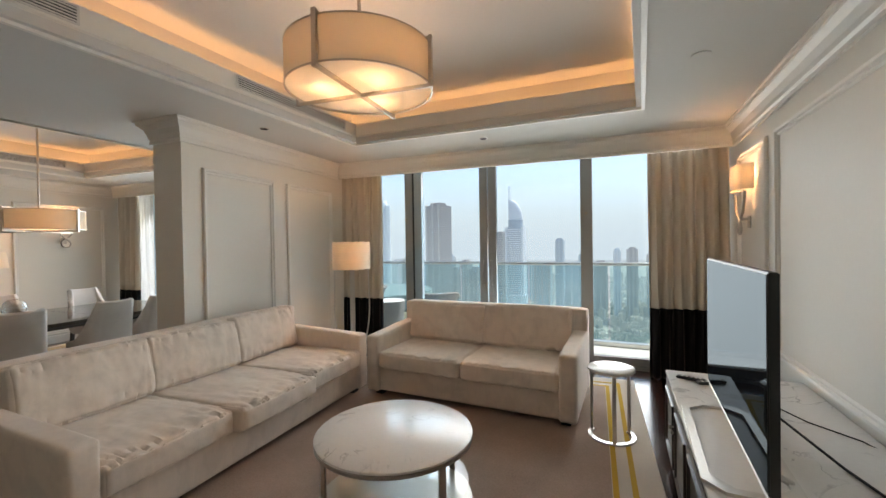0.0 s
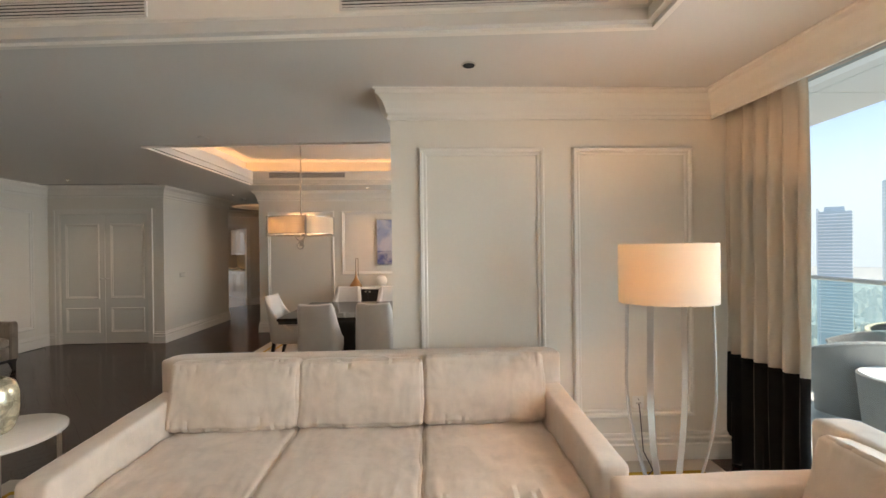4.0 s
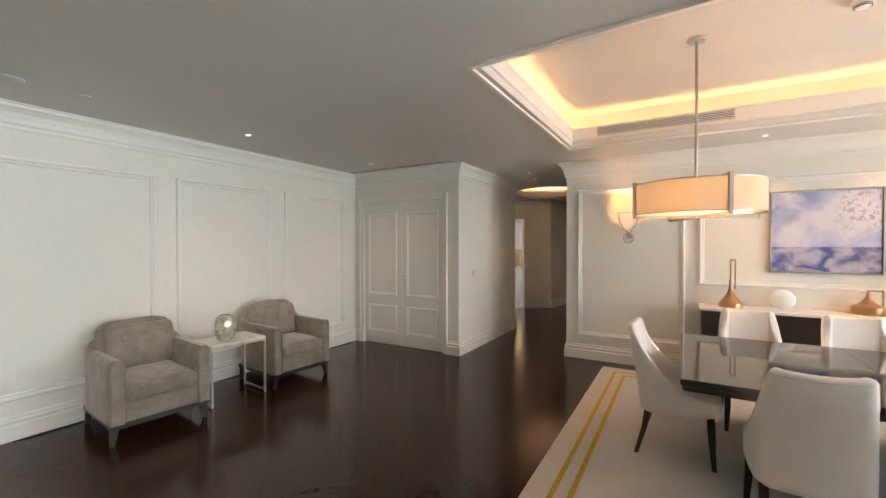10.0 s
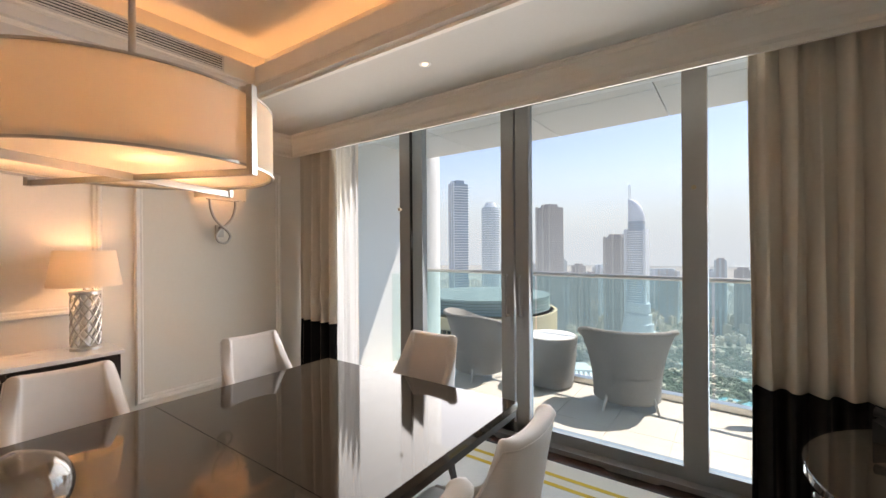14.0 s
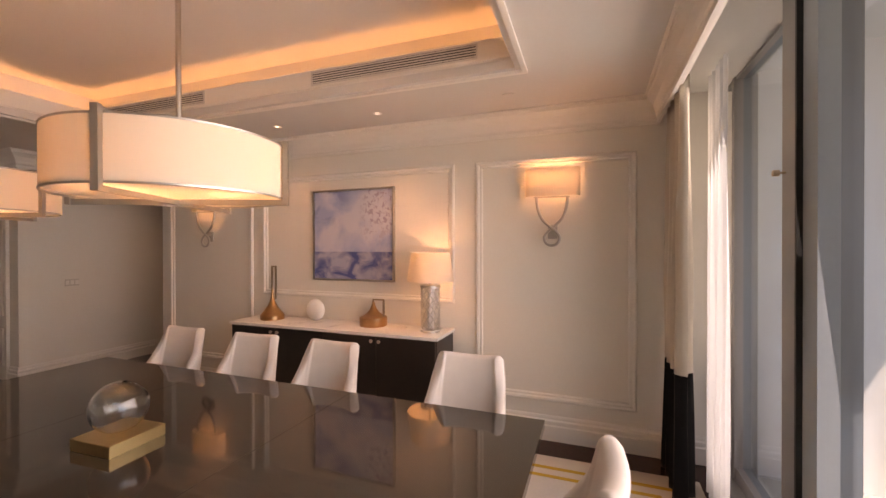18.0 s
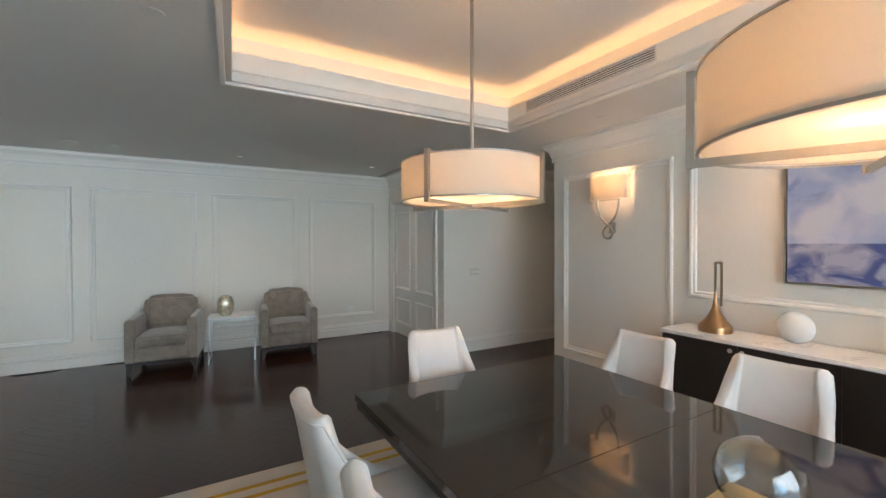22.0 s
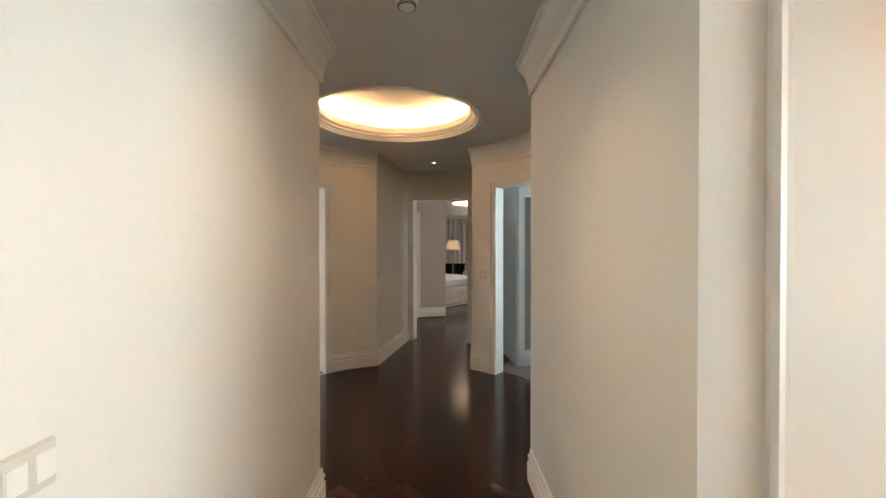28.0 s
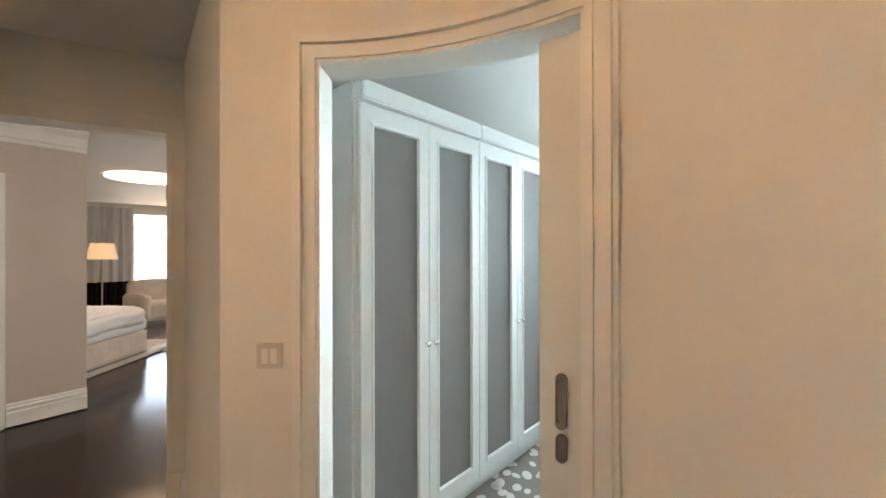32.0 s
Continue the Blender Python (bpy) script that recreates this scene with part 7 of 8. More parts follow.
box(bm, XP + 0.19, -4.4, 0, XP + 0.25, YP - 0.2, TOP)
structure("wall_entry_back", bm, PAINT, "wall beyond the entrance door")

# ---- window handles and knobs ----
for xs in ((-1.385, -1.27), (-6.09, -5.975)):
    for x in xs:
        h = thing("window_handle", "grey metal lever handle on the balcony door stile", "handle", (x, YG - 0.02, 0), 0, "balcony door handles")
        boxpart("rose", ALU, h, -0.014, -0.010, 0.88, 0.014, 0.0, 1.12, bevel=0.003)
        bm = bmesh.new()
        tube(bm, [(0, 0.0, 0.98), (0, -0.055, 0.98), (0, -0.062, 1.0), (0, -0.062, 1.29), (0, -0.055, 1.31), (0, -0.03, 1.31)], 0.011, 8)
        part("lever", bm, ALU, h, smooth=True)
for x, y in ((-2.49, YG - 0.12), (-7.15, YG - 0.12), (-0.06, YG - 0.03), (-4.79, YG - 0.03)):
    k = thing("restrictor_knob", "small round metal restrictor knob on the window mullion", "knob", (x, y, 1.90), 0, "window knobs")
    bm = bmesh.new()
    lathe(bm, ((0.005, 0), (0.005, 0.02), (0.014, 0.022), (0.014, 0.045), (0.0, 0.047)), 14)
    bmesh.ops.transform(bm, matrix=pose(0, 0, 0, 90, 0, 0), verts=bm.verts)
    part("knob", bm, BRONZE, k, smooth=True)

# ---- curtains ----
def pleats(bm, x0, x1, y, z0, z1, waves, amp, n_per=10, seed=0, flare=0.0, thick=0.004):
    n = int(waves * n_per)
    rng_ = random.Random(seed)
    ph = [rng_.uniform(-0.35, 0.35) for _ in range(int(waves) + 2)]
    rows = 14
    loops = []
    for j in range(rows + 1):
        z = z0 + (z1 - z0) * j / rows
        f_ = 1 - (z - 0.0) / 2.7
        row = []
        for i in range(n + 1):
            u = i / n
            k = u * waves
            a = amp * (0.55 + 0.45 * f_) * math.sin(2 * math.pi * (k + ph[int(k)] * 0.25 * f_))
            a += amp * 0.25 * noise.noise(Vector((k * 1.7 + seed, z * 1.3, seed)))
            x = x0 + (x1 - x0) * u + flare * f_ * (u - 0.5) + 0.006 * math.sin(k * 9 + z * 2)
            row.append((x, y + a, z))
        loops.append(row)
    loft(bm, loops, closed=False, caps=False)


def curtain(label, x0, x1, waves, seed, split=0.79, y=4.525, amp=0.045):
    c = thing("curtain", label, "curtain", (0, 0, 0), 0, "window curtains")
    for nm, z0, z1, m_, lb in (("upper_cloth", split, 2.66, DRAPE, "taupe upper drape"), ("lower_band", 0.003, split, BLACKCLOTH, "black velvet lower band")):
        bm = bmesh.new()
        pleats(bm, x0, x1, y, z0, z1, waves, amp, seed=seed)
        ob = part(nm, bm, m_, c, lb, smooth=True)
        sol = ob.modifiers.new("cloth", "SOLIDIFY")
        sol.thickness = 0.004
    return c


curtain("taupe drape with a black lower band drawn aside by the window", -3.43, -2.775, 6, 1)
curtain("wide taupe drape with a black lower band by the window", 0.60, 1.37, 7, 2)
curtain("taupe drape with a black lower band drawn aside by the window", -8.375, -7.80, 4, 3, y=4.49, amp=0.07)
curtain("wide taupe drape with a black lower band by the window", -4.52, -3.80, 7, 4)
c = thing("sheer_curtain", "white sheer curtain gathered beside the drape", "curtain")
bm = bmesh.new()
pleats(bm, -8.05, -7.66, 4.66, 0.02, 2.66, 5, 0.03, seed=8)
part("cloth", bm, SHEER, c, smooth=True)

# ---- bedroom furniture seen far off ----
PLAIN = set(scene.objects)
LINEN = mat("white_bed_linen", (0.80, 0.80, 0.80), 0.85, var=0.03, bump=0.2, bump_scale=60)
bed = thing("bed", "bed with a white duvet and a pale valanced base", "bed", (-18.68, -2.02, 0), -40.5)
soft("base", VELVET, bed, -1.05, -1.0, 0.0, 0.95, 1.0, 0.32, r=0.03, puff=0.0)
soft("mattress", LINEN, bed, -1.05, -1.0, 0.30, 0.97, 1.02, 0.52, r=0.08, puff=0.02)
soft("duvet", LINEN, bed, -0.9, -1.06, 0.42, 1.05, 1.10, 0.70, r=0.12, puff=0.05, wrinkle=0.05, n=16)
r = thing("bedroom_rug", "pale bordered rug under the bed", "rug", (-18.68, -2.02, 0), -40.5)
boxpart("rug_body", RUGPALE, r, -1.7, -1.5, 0.0, 1.8, 1.28, 0.012)
boxpart("stripe", ESPRESSO, r, -1.7, 1.06, 0.01, 1.8, 1.13, 0.0135)
cs = thing("bedroom_armchair", "cream upholstered bedroom armchair by the window", "armchair", (-21.95, -0.05, 0), -70)
soft("seat", VELVET, cs, -0.42, -0.42, 0.05, 0.42, 0.40, 0.42, r=0.06)
soft("back", VELVET, cs, -0.42, -0.45, 0.35, 0.42, -0.25, 0.88, r=0.08)
for sx in (-1, 1):
    soft("arm", VELVET, cs, sx * 0.42 - 0.09, -0.42, 0.05, sx * 0.42 + 0.09, 0.42, 0.60, r=0.07)
fl2 = thing("bedroom_floor_lamp", "floor lamp with a white tapered shade in the bedroom", "floor lamp", (-20.8, -1.05, 0))
bm = bmesh.new()
cyl(bm, 0, 0, 0.02, 1.45, 0.014, 10)
part("pole", bm, BRONZE, fl2)
bm = bmesh.new()
lathe(bm, ((0.0, 0.0), (0.15, 0.0), (0.15, 0.02), (0.0, 0.025)), 24)
part("base", bm, BRONZE, fl2)
bm = bmesh.new()
n = 28
loft(bm, [[(r_ * math.cos(2 * math.pi * i / n), r_ * math.sin(2 * math.pi * i / n), z) for i in range(n)] for r_, z in ((0.24, 1.38), (0.17, 1.68), (0.167, 1.68), (0.237, 1.38), (0.24, 1.38))], caps=False)
part("shade", bm, SHADE, fl2, "white tapered shade", smooth=True)
bulb(-20.8, -1.05, 1.5, 0.5, 0.04, (1, 0.85, 0.7))
BEDDRAPE = mat("grey_bedroom_drape", (0.62, 0.62, 0.62), 0.85, var=0.05, bump=0.2, bump_scale=500, spec=0.1)
for y0_, y1_, nm in ((-2.2, -0.42, "upper_cloth"),):
    c = thing("bedroom_curtain", "pale drape with a black lower band by the bedroom window", "curtain")
    bm = bmesh.new()
    pleats(bm, y0_, y1_, 0, 0.85, 2.5, 11, 0.05, seed=12)
    bmesh.ops.rotate(bm, cent=(0, 0, 0), matrix=Euler((0, 0, radians(90))).to_matrix(), verts=bm.verts)
    bmesh.ops.translate(bm, vec=(-22.6, 0, 0), verts=bm.verts)
    part("upper_cloth", bm, BEDDRAPE, c, smooth=True)
    bm = bmesh.new()
    pleats(bm, y0_, y1_, 0, 0.02, 0.85, 11, 0.05, seed=12)
    bmesh.ops.rotate(bm, cent=(0, 0, 0), matrix=Euler((0, 0, radians(90))).to_matrix(), verts=bm.verts)
    bmesh.ops.translate(bm, vec=(-22.6, 0, 0), verts=bm.verts)
    part("lower_band", bm, BLACKCLOTH, c, smooth=True)

for ob in set(scene.objects) - PLAIN:
    if ob.parent is None:
        ob.location += SHIFT

# ---- the city below ----
GZ0 = -190.0
HAZEGROUND = mat("far_ground", (0.36, 0.32, 0.25), 0.9, var=0.35, grain=0.012, blotch=0.003, bump=0.0)
bm = bmesh.new()
box(bm, -5000, -5000, GZ0 - 2, 5000, 5000, GZ0)
structure("ground", bm, HAZEGROUND, "hazy city ground far below reaching to the horizon")
# the blue in these three base colours stands in for distance haze
TGLASS = mat("tower_glass_hazed", (0.30, 0.40, 0.48), 0.35, var=0.12, grain=0.15, blotch=0.03, bump=0.0)
TWHITE = mat("tower_white_hazed", (0.74, 0.80, 0.83), 0.5, var=0.06, grain=0.1, blotch=0.03, bump=0.0)
TGREY = mat("tower_grey_hazed", (0.40, 0.52, 0.58), 0.5, var=0.08, grain=0.1, blotch=0.03, bump=0.0)
TPALE = mat("low_buildings", (0.60, 0.51, 0.39), 0.8, var=0.3, grain=0.02, blotch=0.01, bump=0.0)
TGREEN = mat("tree_cover", (0.085, 0.115, 0.065), 0.9, var=0.3, grain=0.1, blotch=0.02, bump=0.0)
TBROWN = mat("tower_brown", (0.27, 0.25, 0.24), 0.5, var=0.1, grain=0.1, blotch=0.03, bump=0.0)
TRIB = mat("tower_rib", (0.48, 0.45, 0.42), 0.5, var=0.08, grain=0.1, blotch=0.03, bump=0.0)
TDARK = mat("grey_screen", (0.22, 0.23, 0.24), 0.7, var=0.08, grain=0.5, blotch=0.1, bump=0.0)
POOL = mat("turquoise_water", (0.12, 0.48, 0.52), 0.1, var=0.05, bump=0.0)
SANDSTONE = mat("sand_facade", (0.76, 0.53, 0.35), 0.7, var=0.08, grain=0.5, blotch=0.1, bump=0.0)


def city_spot(az, dist):
    """Ground place at a bearing to the left of straight ahead, seen from the rooms."""
    return -2.6 - dist * math.sin(radians(az)), 2.0 + dist * math.cos(radians(az))


def tower(az, dist, top, w, d, body, bands, label, crown=0, round_=False, turn=0.0, step=4.0):
    """A tower with projecting floor slabs, corner piers and a stepped top."""
    x, y = city_spot(az, dist)
    t = thing("tower", label, "tower", (x, y, GZ0), turn - az)
    h = top - GZ0
    bm = bmesh.new()
    if round_:
        cyl(bm, 0, 0, 0, h, w / 2, 28)
    else:
        box(bm, -w / 2, -d / 2, 0, w / 2, d / 2, h)
        box(bm, -w * 0.3, -d * 0.3, h, w * 0.3, d * 0.3, h + 6)
    part("body", bm, body, t)
    bm = bmesh.new()
    for k in range(int(h / step)):
        z = k * step + 2
        if z < h * 0.35:
            continue
        if round_:
            cyl(bm, 0, 0, z, z + step * 0.32, w / 2 + 0.9, 24)
        else:
            box(bm, -w / 2 - 0.7, -d / 2 - 0.7, z, w / 2 + 0.7, d / 2 + 0.7, z + step * 0.3)
    part("floor_slabs", bm, bands, t)["kind"] = "stuff"
    if not round_:
        for sx in (-1, 0, 1):
            boxpart("pier", bands, t, sx * w * 0.42 - 1.6, -d / 2 - 1.2, 0, sx * w * 0.42 + 1.6, -d / 2 + 1, h + (5 if sx == 0 else 2))
    if crown:
        bm = bmesh.new()
        cyl(bm, 0, 0, h, h + crown, w * 0.36, 24, w * 0.28)
        part("crown", bm, TWHITE, t)
    return t


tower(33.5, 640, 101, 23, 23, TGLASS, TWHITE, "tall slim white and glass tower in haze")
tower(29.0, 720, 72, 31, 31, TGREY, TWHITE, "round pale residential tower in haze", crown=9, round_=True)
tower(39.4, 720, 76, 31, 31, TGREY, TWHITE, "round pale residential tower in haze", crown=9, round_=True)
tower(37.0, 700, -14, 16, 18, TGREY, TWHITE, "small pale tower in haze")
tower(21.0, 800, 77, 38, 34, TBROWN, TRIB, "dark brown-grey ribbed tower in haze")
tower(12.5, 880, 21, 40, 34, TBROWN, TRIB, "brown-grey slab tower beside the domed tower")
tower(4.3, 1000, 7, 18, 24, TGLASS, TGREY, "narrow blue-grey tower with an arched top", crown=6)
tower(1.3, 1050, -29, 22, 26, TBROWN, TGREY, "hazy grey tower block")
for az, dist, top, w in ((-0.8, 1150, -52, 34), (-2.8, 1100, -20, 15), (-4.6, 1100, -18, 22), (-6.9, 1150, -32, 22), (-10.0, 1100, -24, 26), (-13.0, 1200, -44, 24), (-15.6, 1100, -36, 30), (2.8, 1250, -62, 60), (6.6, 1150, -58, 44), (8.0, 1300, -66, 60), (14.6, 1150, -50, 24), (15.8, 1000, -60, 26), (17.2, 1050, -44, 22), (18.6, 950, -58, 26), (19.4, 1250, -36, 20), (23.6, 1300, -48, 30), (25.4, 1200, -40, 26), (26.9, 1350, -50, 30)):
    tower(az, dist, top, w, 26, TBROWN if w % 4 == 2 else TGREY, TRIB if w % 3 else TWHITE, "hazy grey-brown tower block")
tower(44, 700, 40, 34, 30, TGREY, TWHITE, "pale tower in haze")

# the domed tower with stepped terraces and a twin mast
x, y = city_spot(10.2, 820)
dm = thing("domed_tower", "white domed hotel tower with stepped curved base and twin mast", "tower", (x, y, GZ0), -10)
bm = bmesh.new()
for z, w in ((0, 74), (12, 66), (24, 57), (38, 50), (54, 44), (74, 40)):
    cyl(bm, 4, -4, z, z + 16, w * 0.5, 40)
part("terraces", bm, TWHITE, dm)
bm = bmesh.new()
cyl(bm, 0, 0, 0, 222, 16.6, 36)
part("shaft", bm, TGLASS, dm)
bm = bmesh.new()
for k in range(54):
    z = 6 + k * 4.0
    r = 18.2 + max(0, (84 - z)) * 0.16
    cyl(bm, 0, -1, z, z + 2.0, r, 32)
part("floor_slabs", bm, TWHITE, dm)["kind"] = "stuff"
for sx in (-1, 1):
    boxpart("wing_pier", TWHITE, dm, sx * 16.6 - 2.2, -10, 0, sx * 16.6 + 2.2, 10, 224)
bm = bmesh.new()
cyl(bm, 0, 0, 222, 238, 14.5, 28)
part("upper_drum", bm, TGLASS, dm)
bm = bmesh.new()
rings = []
for k in range(9):
    t_ = k / 8
    h_ = 238 + 42 * math.sin(t_ * math.pi / 2)
    w_ = 14.6 * math.cos(t_ * math.pi / 2) + 0.3
    rings.append([(-14.6 + w_ * (1 + math.cos(2 * math.pi * i / 24)), 9.5 * (w_ / 14.9) * math.sin(2 * math.pi * i / 24), h_) for i in range(24)])
loft(bm, rings)
part("dome", bm, TWHITE, dm, "white sail-shaped dome", smooth=True)
for sx in (-13.6, -10.6):
    bm = bmesh.new()
    cyl(bm, sx, 0, 276, 306, 0.6, 8)
    part("mast", bm, TWHITE, dm)

# nearby curved hotel block with a sand-coloured crown
x, y = city_spot(31.0, 150)
hb = thing("curved_hotel", "curved sand-coloured hotel block with a rooftop sign below the balcony", "building", (x, y, GZ0), -28)
H0 = 170.0
bm = bmesh.new()
cyl(bm, 0, 0, 0, H0, 26, 64)
part("wall", bm, TGLASS, hb)
bm = bmesh.new()
cyl(bm, 0, 0, H0 - 9.5, H0, 27, 64)
part("crown_band", bm, SANDSTONE, hb, "plain sand-coloured crown band")
bm = bmesh.new()
cyl(bm, 0, 2, H0, H0 + 4.6, 22.6, 64)
part("plant_screen", bm, TDARK, hb, "dark plant deck behind the louvres")
LOUVRE = mat("teal_grey_louvre", (0.36, 0.42, 0.40), 0.6, var=0.06, grain=0.5, blotch=0.1, bump=0.0)
for k in range(22):
    v = -22.0 + 2.1 * k
    half_ = math.sqrt(max(0.0, 23.0 ** 2 - v * v))
    if half_ > 3:
        bm = bmesh.new()
        box(bm, -half_, v - 0.72, H0 + 4.7, half_, v + 0.72, H0 + 5.05, m=Matrix.Translation((0, 2, 0)) @ pose(0, 0, 0, 0, 0, 59))
        part("louvre", bm, LOUVRE, hb, "teal-grey roof louvre")
for k in range(5):
    bm = bmesh.new()
    cyl(bm, 0, 2, H0 + 0.2 + 0.95 * k, H0 + 0.85 + 0.95 * k, 23, 64)
    part("louvre", bm, LOUVRE, hb, "teal-grey screen louvre")
for k in range(30):
    a = radians(-170 + k * 6)
    bm = bmesh.new()
    box(bm, -0.9, -0.6, H0 - 60, 0.9, 0.6, H0 - 9.4, m=pose(26.5 * math.cos(a), 26.5 * math.sin(a), 0, 0, 0, math.degrees(a) + 90))
    part("pier", bm, SANDSTONE, hb)
bm = bmesh.new()
for k in range(12):
    z = H0 - 14 - k * 4.2
    cyl(bm, 0, 0, z, z + 0.9, 27, 48)
part("floor_slabs", bm, SANDSTONE, hb)["kind"] = "stuff"
for k in range(5):
    a = radians(-62 + k * 3.2)
    bm = bmesh.new()
    box(bm, -0.55, -0.15, H0 - 6.0, 0.55, 0.15, H0 - 3.6, m=pose(27.3 * math.cos(a), 27.3 * math.sin(a), 0, 0, 0, math.degrees(a) + 90))
    part("sign_bar", bm, BLACKPLASTIC, hb, "plain dark sign bar")
for k in range(7):
    a = radians(-105 + k * 4.2)
    bm = bmesh.new()
    box(bm, -0.7, -0.15, H0 + 0.6, 0.7, 0.15, H0 + 3.0, m=pose(23.4 * math.cos(a), 2 + 23.4 * math.sin(a), 0, 0, 0, math.degrees(a) + 90))
    part("sign_bar", bm, TWHITE, hb, "plain white sign bar")

# low city blocks, trees, roads, water
rng = random.Random(11)
bm, bmt = bmesh.new(), bmesh.new()
hv, hf = [], []
for _ in range(5200):
    az, dist = rng.uniform(-42, 46), 430 + rng.random() ** 0.75 * 1900
    x, y = city_spot(az, dist)
    if 11 < az < 24 and dist < 680:
        continue
    w, d, h = rng.uniform(5, 16), rng.uniform(5, 16), rng.choice((4, 6, 8, 11, 15)) * (1 + (dist > 900) * rng.random())
    m = pose(x, y, 0, 0, 0, rng.choice((0, 35, -25)) + rng.uniform(-6, 6))
    for x0, y0, z0, x1, y1, z1 in ((-w / 2, -d / 2, GZ0, w / 2, d / 2, GZ0 + h), (-w / 4, -d / 4, GZ0 + h, w / 5, d / 5, GZ0 + h + 2.5)):
        k = len(hv)
        hv += [m @ Vector((a, b, z)) for z in (z0, z1) for a, b in ((x0, y0), (x1, y0), (x1, y1), (x0, y1))]
        hf += [[k + q for q in f_] for f_ in ((4, 5, 6, 7), (0, 1, 5, 4), (1, 2, 6, 5), (2, 3, 7, 6), (3, 0, 4, 7))]
bm.free()
me = bpy.data.meshes.new("low_buildings")
me.from_pydata(hv, [], hf)
me.materials.append(TPALE)
tagged(new("low_buildings", me), "sprawl of low sand-coloured flat-roofed houses far below", "buildings", kind="stuff")
bmt.free()
tv_, tf_ = [], []
for _ in range(7000):
    az, dist = rng.uniform(-42, 46), 430 + rng.random() ** 0.9 * 1400
    if rng.random() < 0.45:
        az, dist = rng.uniform(-10, 9), rng.uniform(520, 900)
    x, y = city_spot(az, dist)
    r, hh = rng.uniform(2.5, 7), rng.uniform(5, 10)
    k = len(tv_)
    for q, z in ((0.6, 0.5), (1.0, hh * 0.5), (0.45, hh)):
        tv_ += [Vector((x + r * q * math.cos(i * math.pi / 3 + r) * rng.uniform(0.8, 1.2), y + r * q * math.sin(i * math.pi / 3 + r), GZ0 + z)) for i in range(6)]
    tf_ += [[k + j * 6 + i, k + j * 6 + (i + 1) % 6, k + j * 6 + 6 + (i + 1) % 6, k + j * 6 + 6 + i] for j in range(2) for i in range(6)]
    tf_.append([k + 12 + i for i in range(6)])
me = bpy.data.meshes.new("trees_far")
me.from_pydata(tv_, [], tf_)
me.materials.append(TGREEN)
tagged(new("trees_far", me), "clumps of green trees between the houses far below", "trees", kind="stuff")
for az, dist, rx, ry in ((0.3, 575, 42, 22), (-6.5, 560, 60, 24), (4.6, 735, 14, 8), (-3.0, 690, 40, 10)):
    x, y = city_spot(az, dist)
    bm = bmesh.new()
    lathe(bm, ((0.0, 0.2), (1.0, 0.2), (1.0, 9.0), (0.0, 9.0)), 40)
    bmesh.ops.scale(bm, vec=(rx, ry, 1), verts=bm.verts)
    bmesh.ops.translate(bm, vec=(x, y, GZ0), verts=bm.verts)
    structure("water", bm, POOL, "turquoise lake far below the balcony")
ROADM = mat("road_far", (0.20, 0.21, 0.22), 0.8, var=0.1, bump=0.0)
bm = bmesh.new()
for az0, az1, dist in ((-50, 45, 640), (-50, 50, 980)):
    prev = None
    for i in range(24):
        az = az0 + (az1 - az0) * i / 23
        p = city_spot(az, dist + 60 * math.sin(i * 0.6))
        if prev:
            seg(bm, prev, p, GZ0 + 0.1, GZ0 + 0.7, 16)
        prev = p
structure("road", bm, ROADM, "curving city roads far below")
x, y = city_spot(17.5, 560)
ml = thing("mall_roof", "pale vaulted mall roof with ribbed skylights below", "building", (x, y, GZ0), 28)
boxpart("block", TPALE, ml, -85, -48, 0, 85, 48, 24)
boxpart("upper_block", TWHITE, ml, -80, 8, 24, 20, 44, 29)
for k in range(24):
    bm = bmesh.new()
    xx, yy = -70 + k * 6, -20 + 12 * math.sin(k * 0.16)
    loft(bm, [[(xx + 2.4 * math.cos(math.pi * i / 8) + q, yy + p, 24 + 4.5 * math.sin(math.pi * i / 8)) for i in range(9)] for p, q in ((-13, -3), (13, 3))])
    part("skylight", bm, TWHITE, ml)

# glowing translucent backdrop painted as pale haze along the whole horizon
HAZE = bpy.data.materials.new("horizon_haze_glow")
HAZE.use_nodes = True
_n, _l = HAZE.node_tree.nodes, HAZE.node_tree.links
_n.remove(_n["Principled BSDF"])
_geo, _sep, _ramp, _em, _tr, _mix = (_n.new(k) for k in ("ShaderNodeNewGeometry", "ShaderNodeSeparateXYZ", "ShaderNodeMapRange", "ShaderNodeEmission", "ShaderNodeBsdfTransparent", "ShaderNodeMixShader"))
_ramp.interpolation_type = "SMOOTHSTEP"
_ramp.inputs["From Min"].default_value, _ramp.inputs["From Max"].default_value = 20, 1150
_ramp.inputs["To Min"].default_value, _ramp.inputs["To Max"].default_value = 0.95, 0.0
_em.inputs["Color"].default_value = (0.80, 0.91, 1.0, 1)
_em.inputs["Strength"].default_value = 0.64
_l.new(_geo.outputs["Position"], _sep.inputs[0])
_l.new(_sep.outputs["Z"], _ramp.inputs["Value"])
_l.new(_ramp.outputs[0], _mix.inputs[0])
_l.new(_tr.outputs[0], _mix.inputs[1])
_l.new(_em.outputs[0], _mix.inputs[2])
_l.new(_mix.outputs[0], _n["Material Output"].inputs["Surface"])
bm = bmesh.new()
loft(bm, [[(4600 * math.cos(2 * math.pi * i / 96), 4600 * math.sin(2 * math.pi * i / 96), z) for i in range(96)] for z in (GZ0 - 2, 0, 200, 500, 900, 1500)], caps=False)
structure("backdrop", bm, HAZE, "glowing backdrop standing in for pale haze along the horizon", smooth=True)


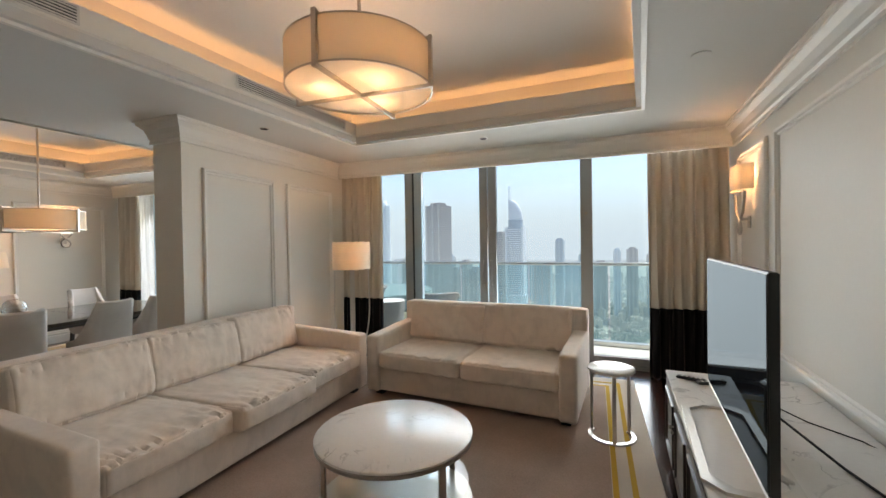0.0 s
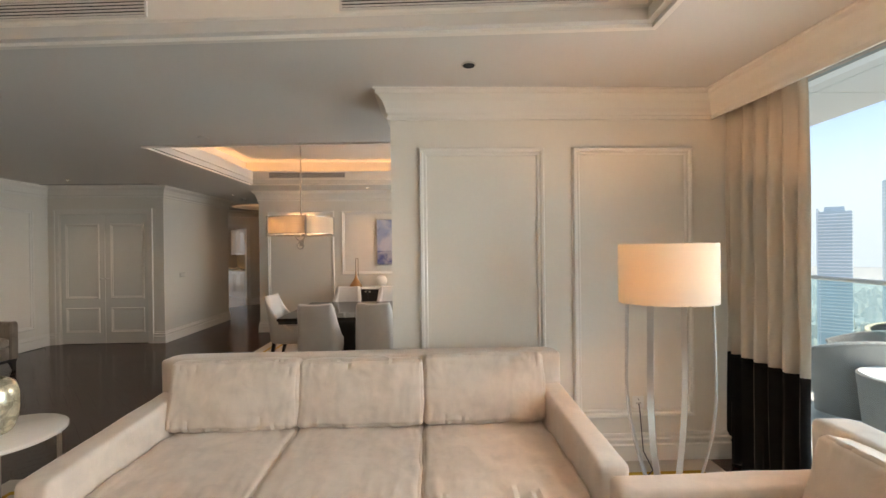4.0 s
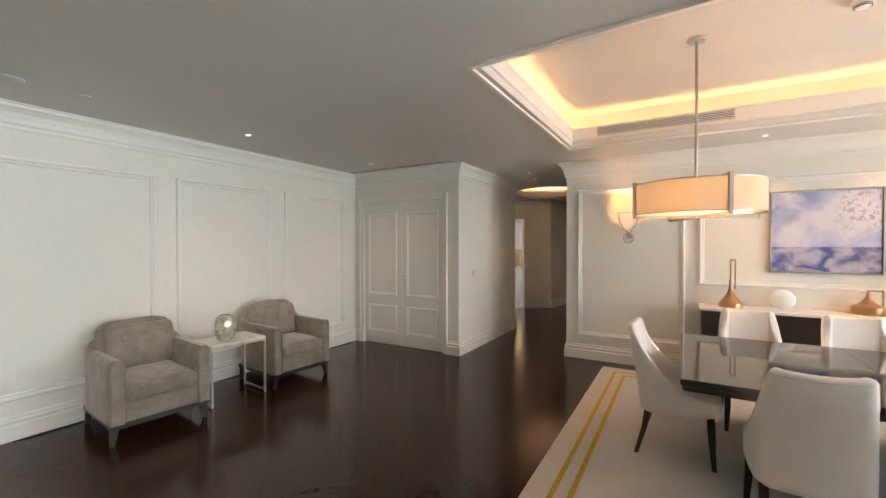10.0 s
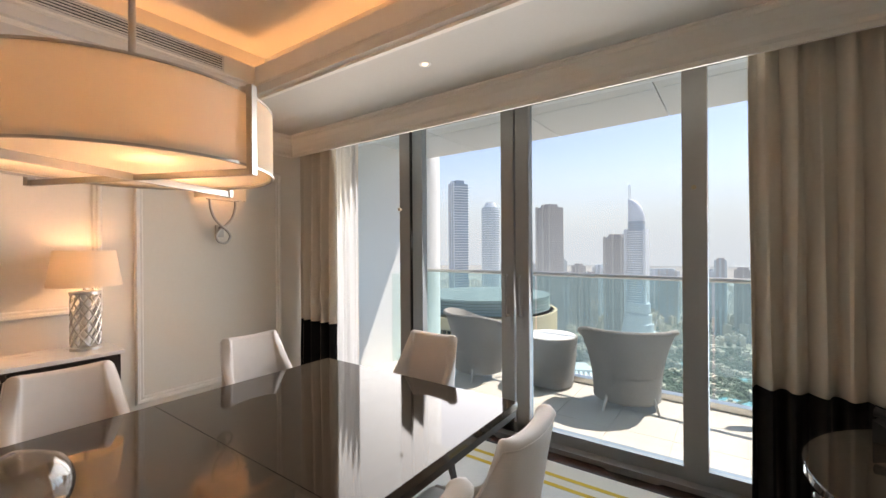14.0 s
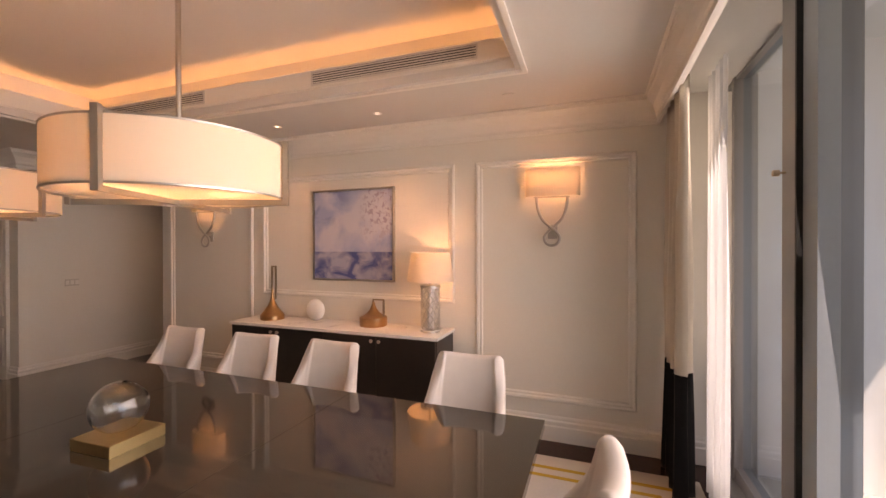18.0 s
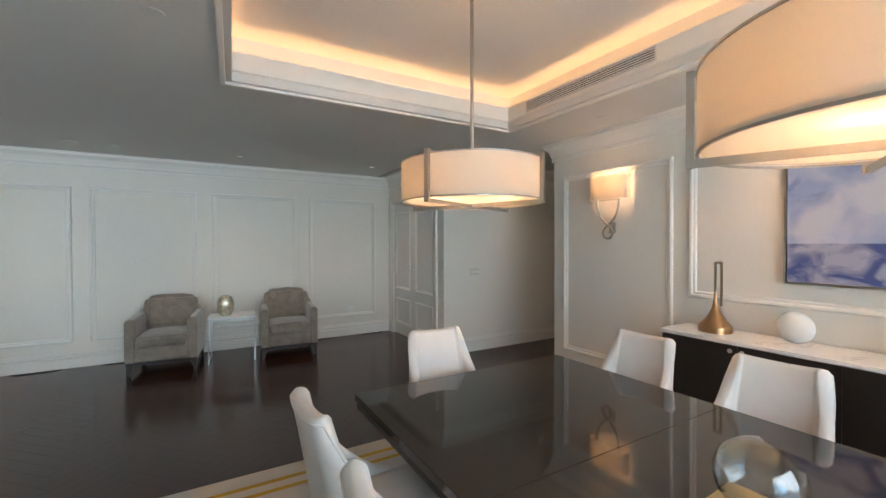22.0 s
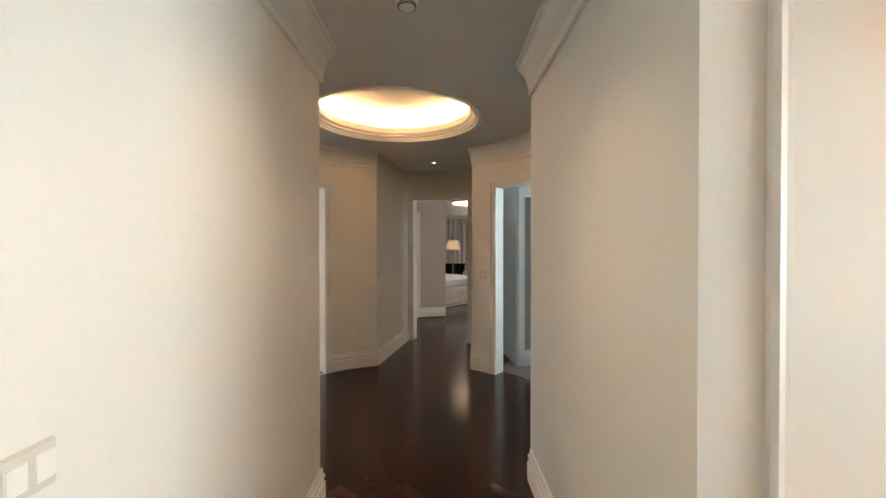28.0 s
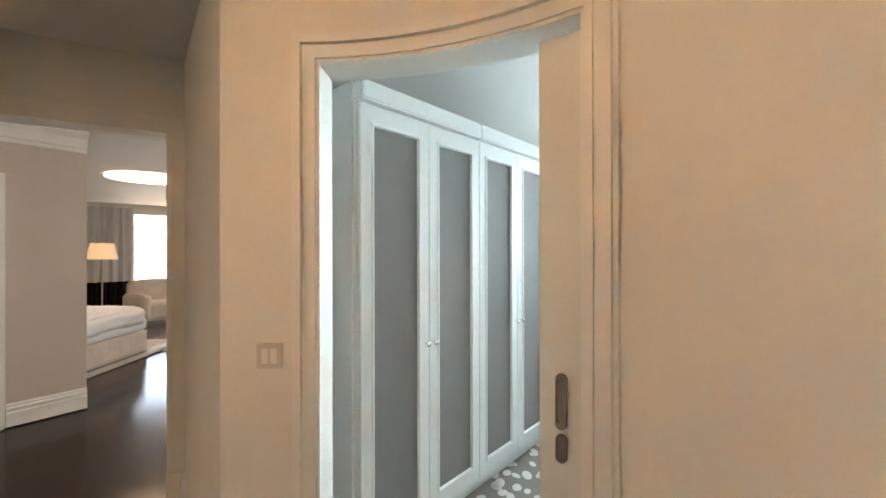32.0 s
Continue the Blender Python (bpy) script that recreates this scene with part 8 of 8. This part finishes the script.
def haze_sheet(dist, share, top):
    """Glowing sheet in place of haze between near and far city, thinning upwards."""
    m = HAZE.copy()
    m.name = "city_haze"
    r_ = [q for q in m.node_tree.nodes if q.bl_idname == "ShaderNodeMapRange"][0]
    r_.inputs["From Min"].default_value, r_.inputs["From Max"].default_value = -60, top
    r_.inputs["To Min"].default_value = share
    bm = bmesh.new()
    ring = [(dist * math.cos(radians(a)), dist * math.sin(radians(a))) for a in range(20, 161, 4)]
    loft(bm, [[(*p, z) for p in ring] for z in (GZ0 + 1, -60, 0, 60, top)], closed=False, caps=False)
    ob = structure("backdrop", bm, m, "glowing sheet standing in for haze over the distant city", smooth=True)
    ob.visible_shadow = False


# three glowing sheets, painted stand-ins for haze at growing distance
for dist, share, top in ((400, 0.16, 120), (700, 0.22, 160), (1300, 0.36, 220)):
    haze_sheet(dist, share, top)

# ---- herringbone floor blocks ----
PLANKWOOD = mat("stained_blocks", (0.042, 0.013, 0.008), 0.17, var=0.42, spec=0.34, grain=26, blotch=3.0, bump=0.02, bump_scale=45, rnd=1.0)


def plank_mesh(length, width):
    bm = bmesh.new()
    e = 0.0002
    loft(bm, [[(sx * (length / 2 - i), sy * (width / 2 - i), z) for sx, sy in ((-1, -1), (1, -1), (1, 1), (-1, 1))] for i, z in ((e, -0.011), (e, -0.0006), (e + 0.0006, 0.0))])
    bmesh.ops.recalc_face_normals(bm, faces=bm.faces)
    me = bpy.data.meshes.new("plank")
    bm.to_mesh(me)
    bm.free()
    me.materials.append(PLANKWOOD)
    return me


PL, PW = 0.60, 0.10
SQ = math.sqrt(0.5)
plank = plank_mesh(PL, PW)
rest_v, rest_f = [], []
near = 0
for j in range(-120, 120):
    for i in range(-36, 36):
        for turned in (0, 1):
            # one block and its partner step along the zigzag
            u = i * PL * 2 + j * PW + (PL / 2 if not turned else PL + PW / 2)
            v = j * PW + (PW / 2 if not turned else PW - PL / 2)
            x, y = -6.0 + (u - v) * SQ, -1.5 + (u + v) * SQ
            if not (-13.6 < x < 1.35 and -4.15 < y < 4.78):
                continue
            a = 45 if not turned else 135
            if -8.5 < x < -5.9 and -3.9 < y < -0.7 and near < 300:
                near += 1
                ob = new("plank", plank)
                ob.matrix_basis = pose(x, y, 0, 0, 0, a)
                ob.parent = floor
            else:
                m = pose(x, y, 0, 0, 0, a)
                k = len(rest_v)
                rest_v += [m @ q.co for q in plank.vertices]
                rest_f += [[k + q for q in f.vertices] for f in plank.polygons]
me = bpy.data.meshes.new("floor_blocks")
me.from_pydata(rest_v, [], rest_f)
REST = PLANKWOOD.copy()
REST.name = "stained_blocks_joined"
_oi = [n_ for n_ in REST.node_tree.nodes if n_.bl_idname == "ShaderNodeObjectInfo"][0]
_to = _oi.outputs["Random"].links[0].to_socket
_gi = REST.node_tree.nodes.new("ShaderNodeNewGeometry")
REST.node_tree.links.new(_gi.outputs["Random Per Island"], _to)
me.materials.append(REST)
ob = new("floor_blocks", me)
ob.parent = floor
ob["kind"] = "stuff"
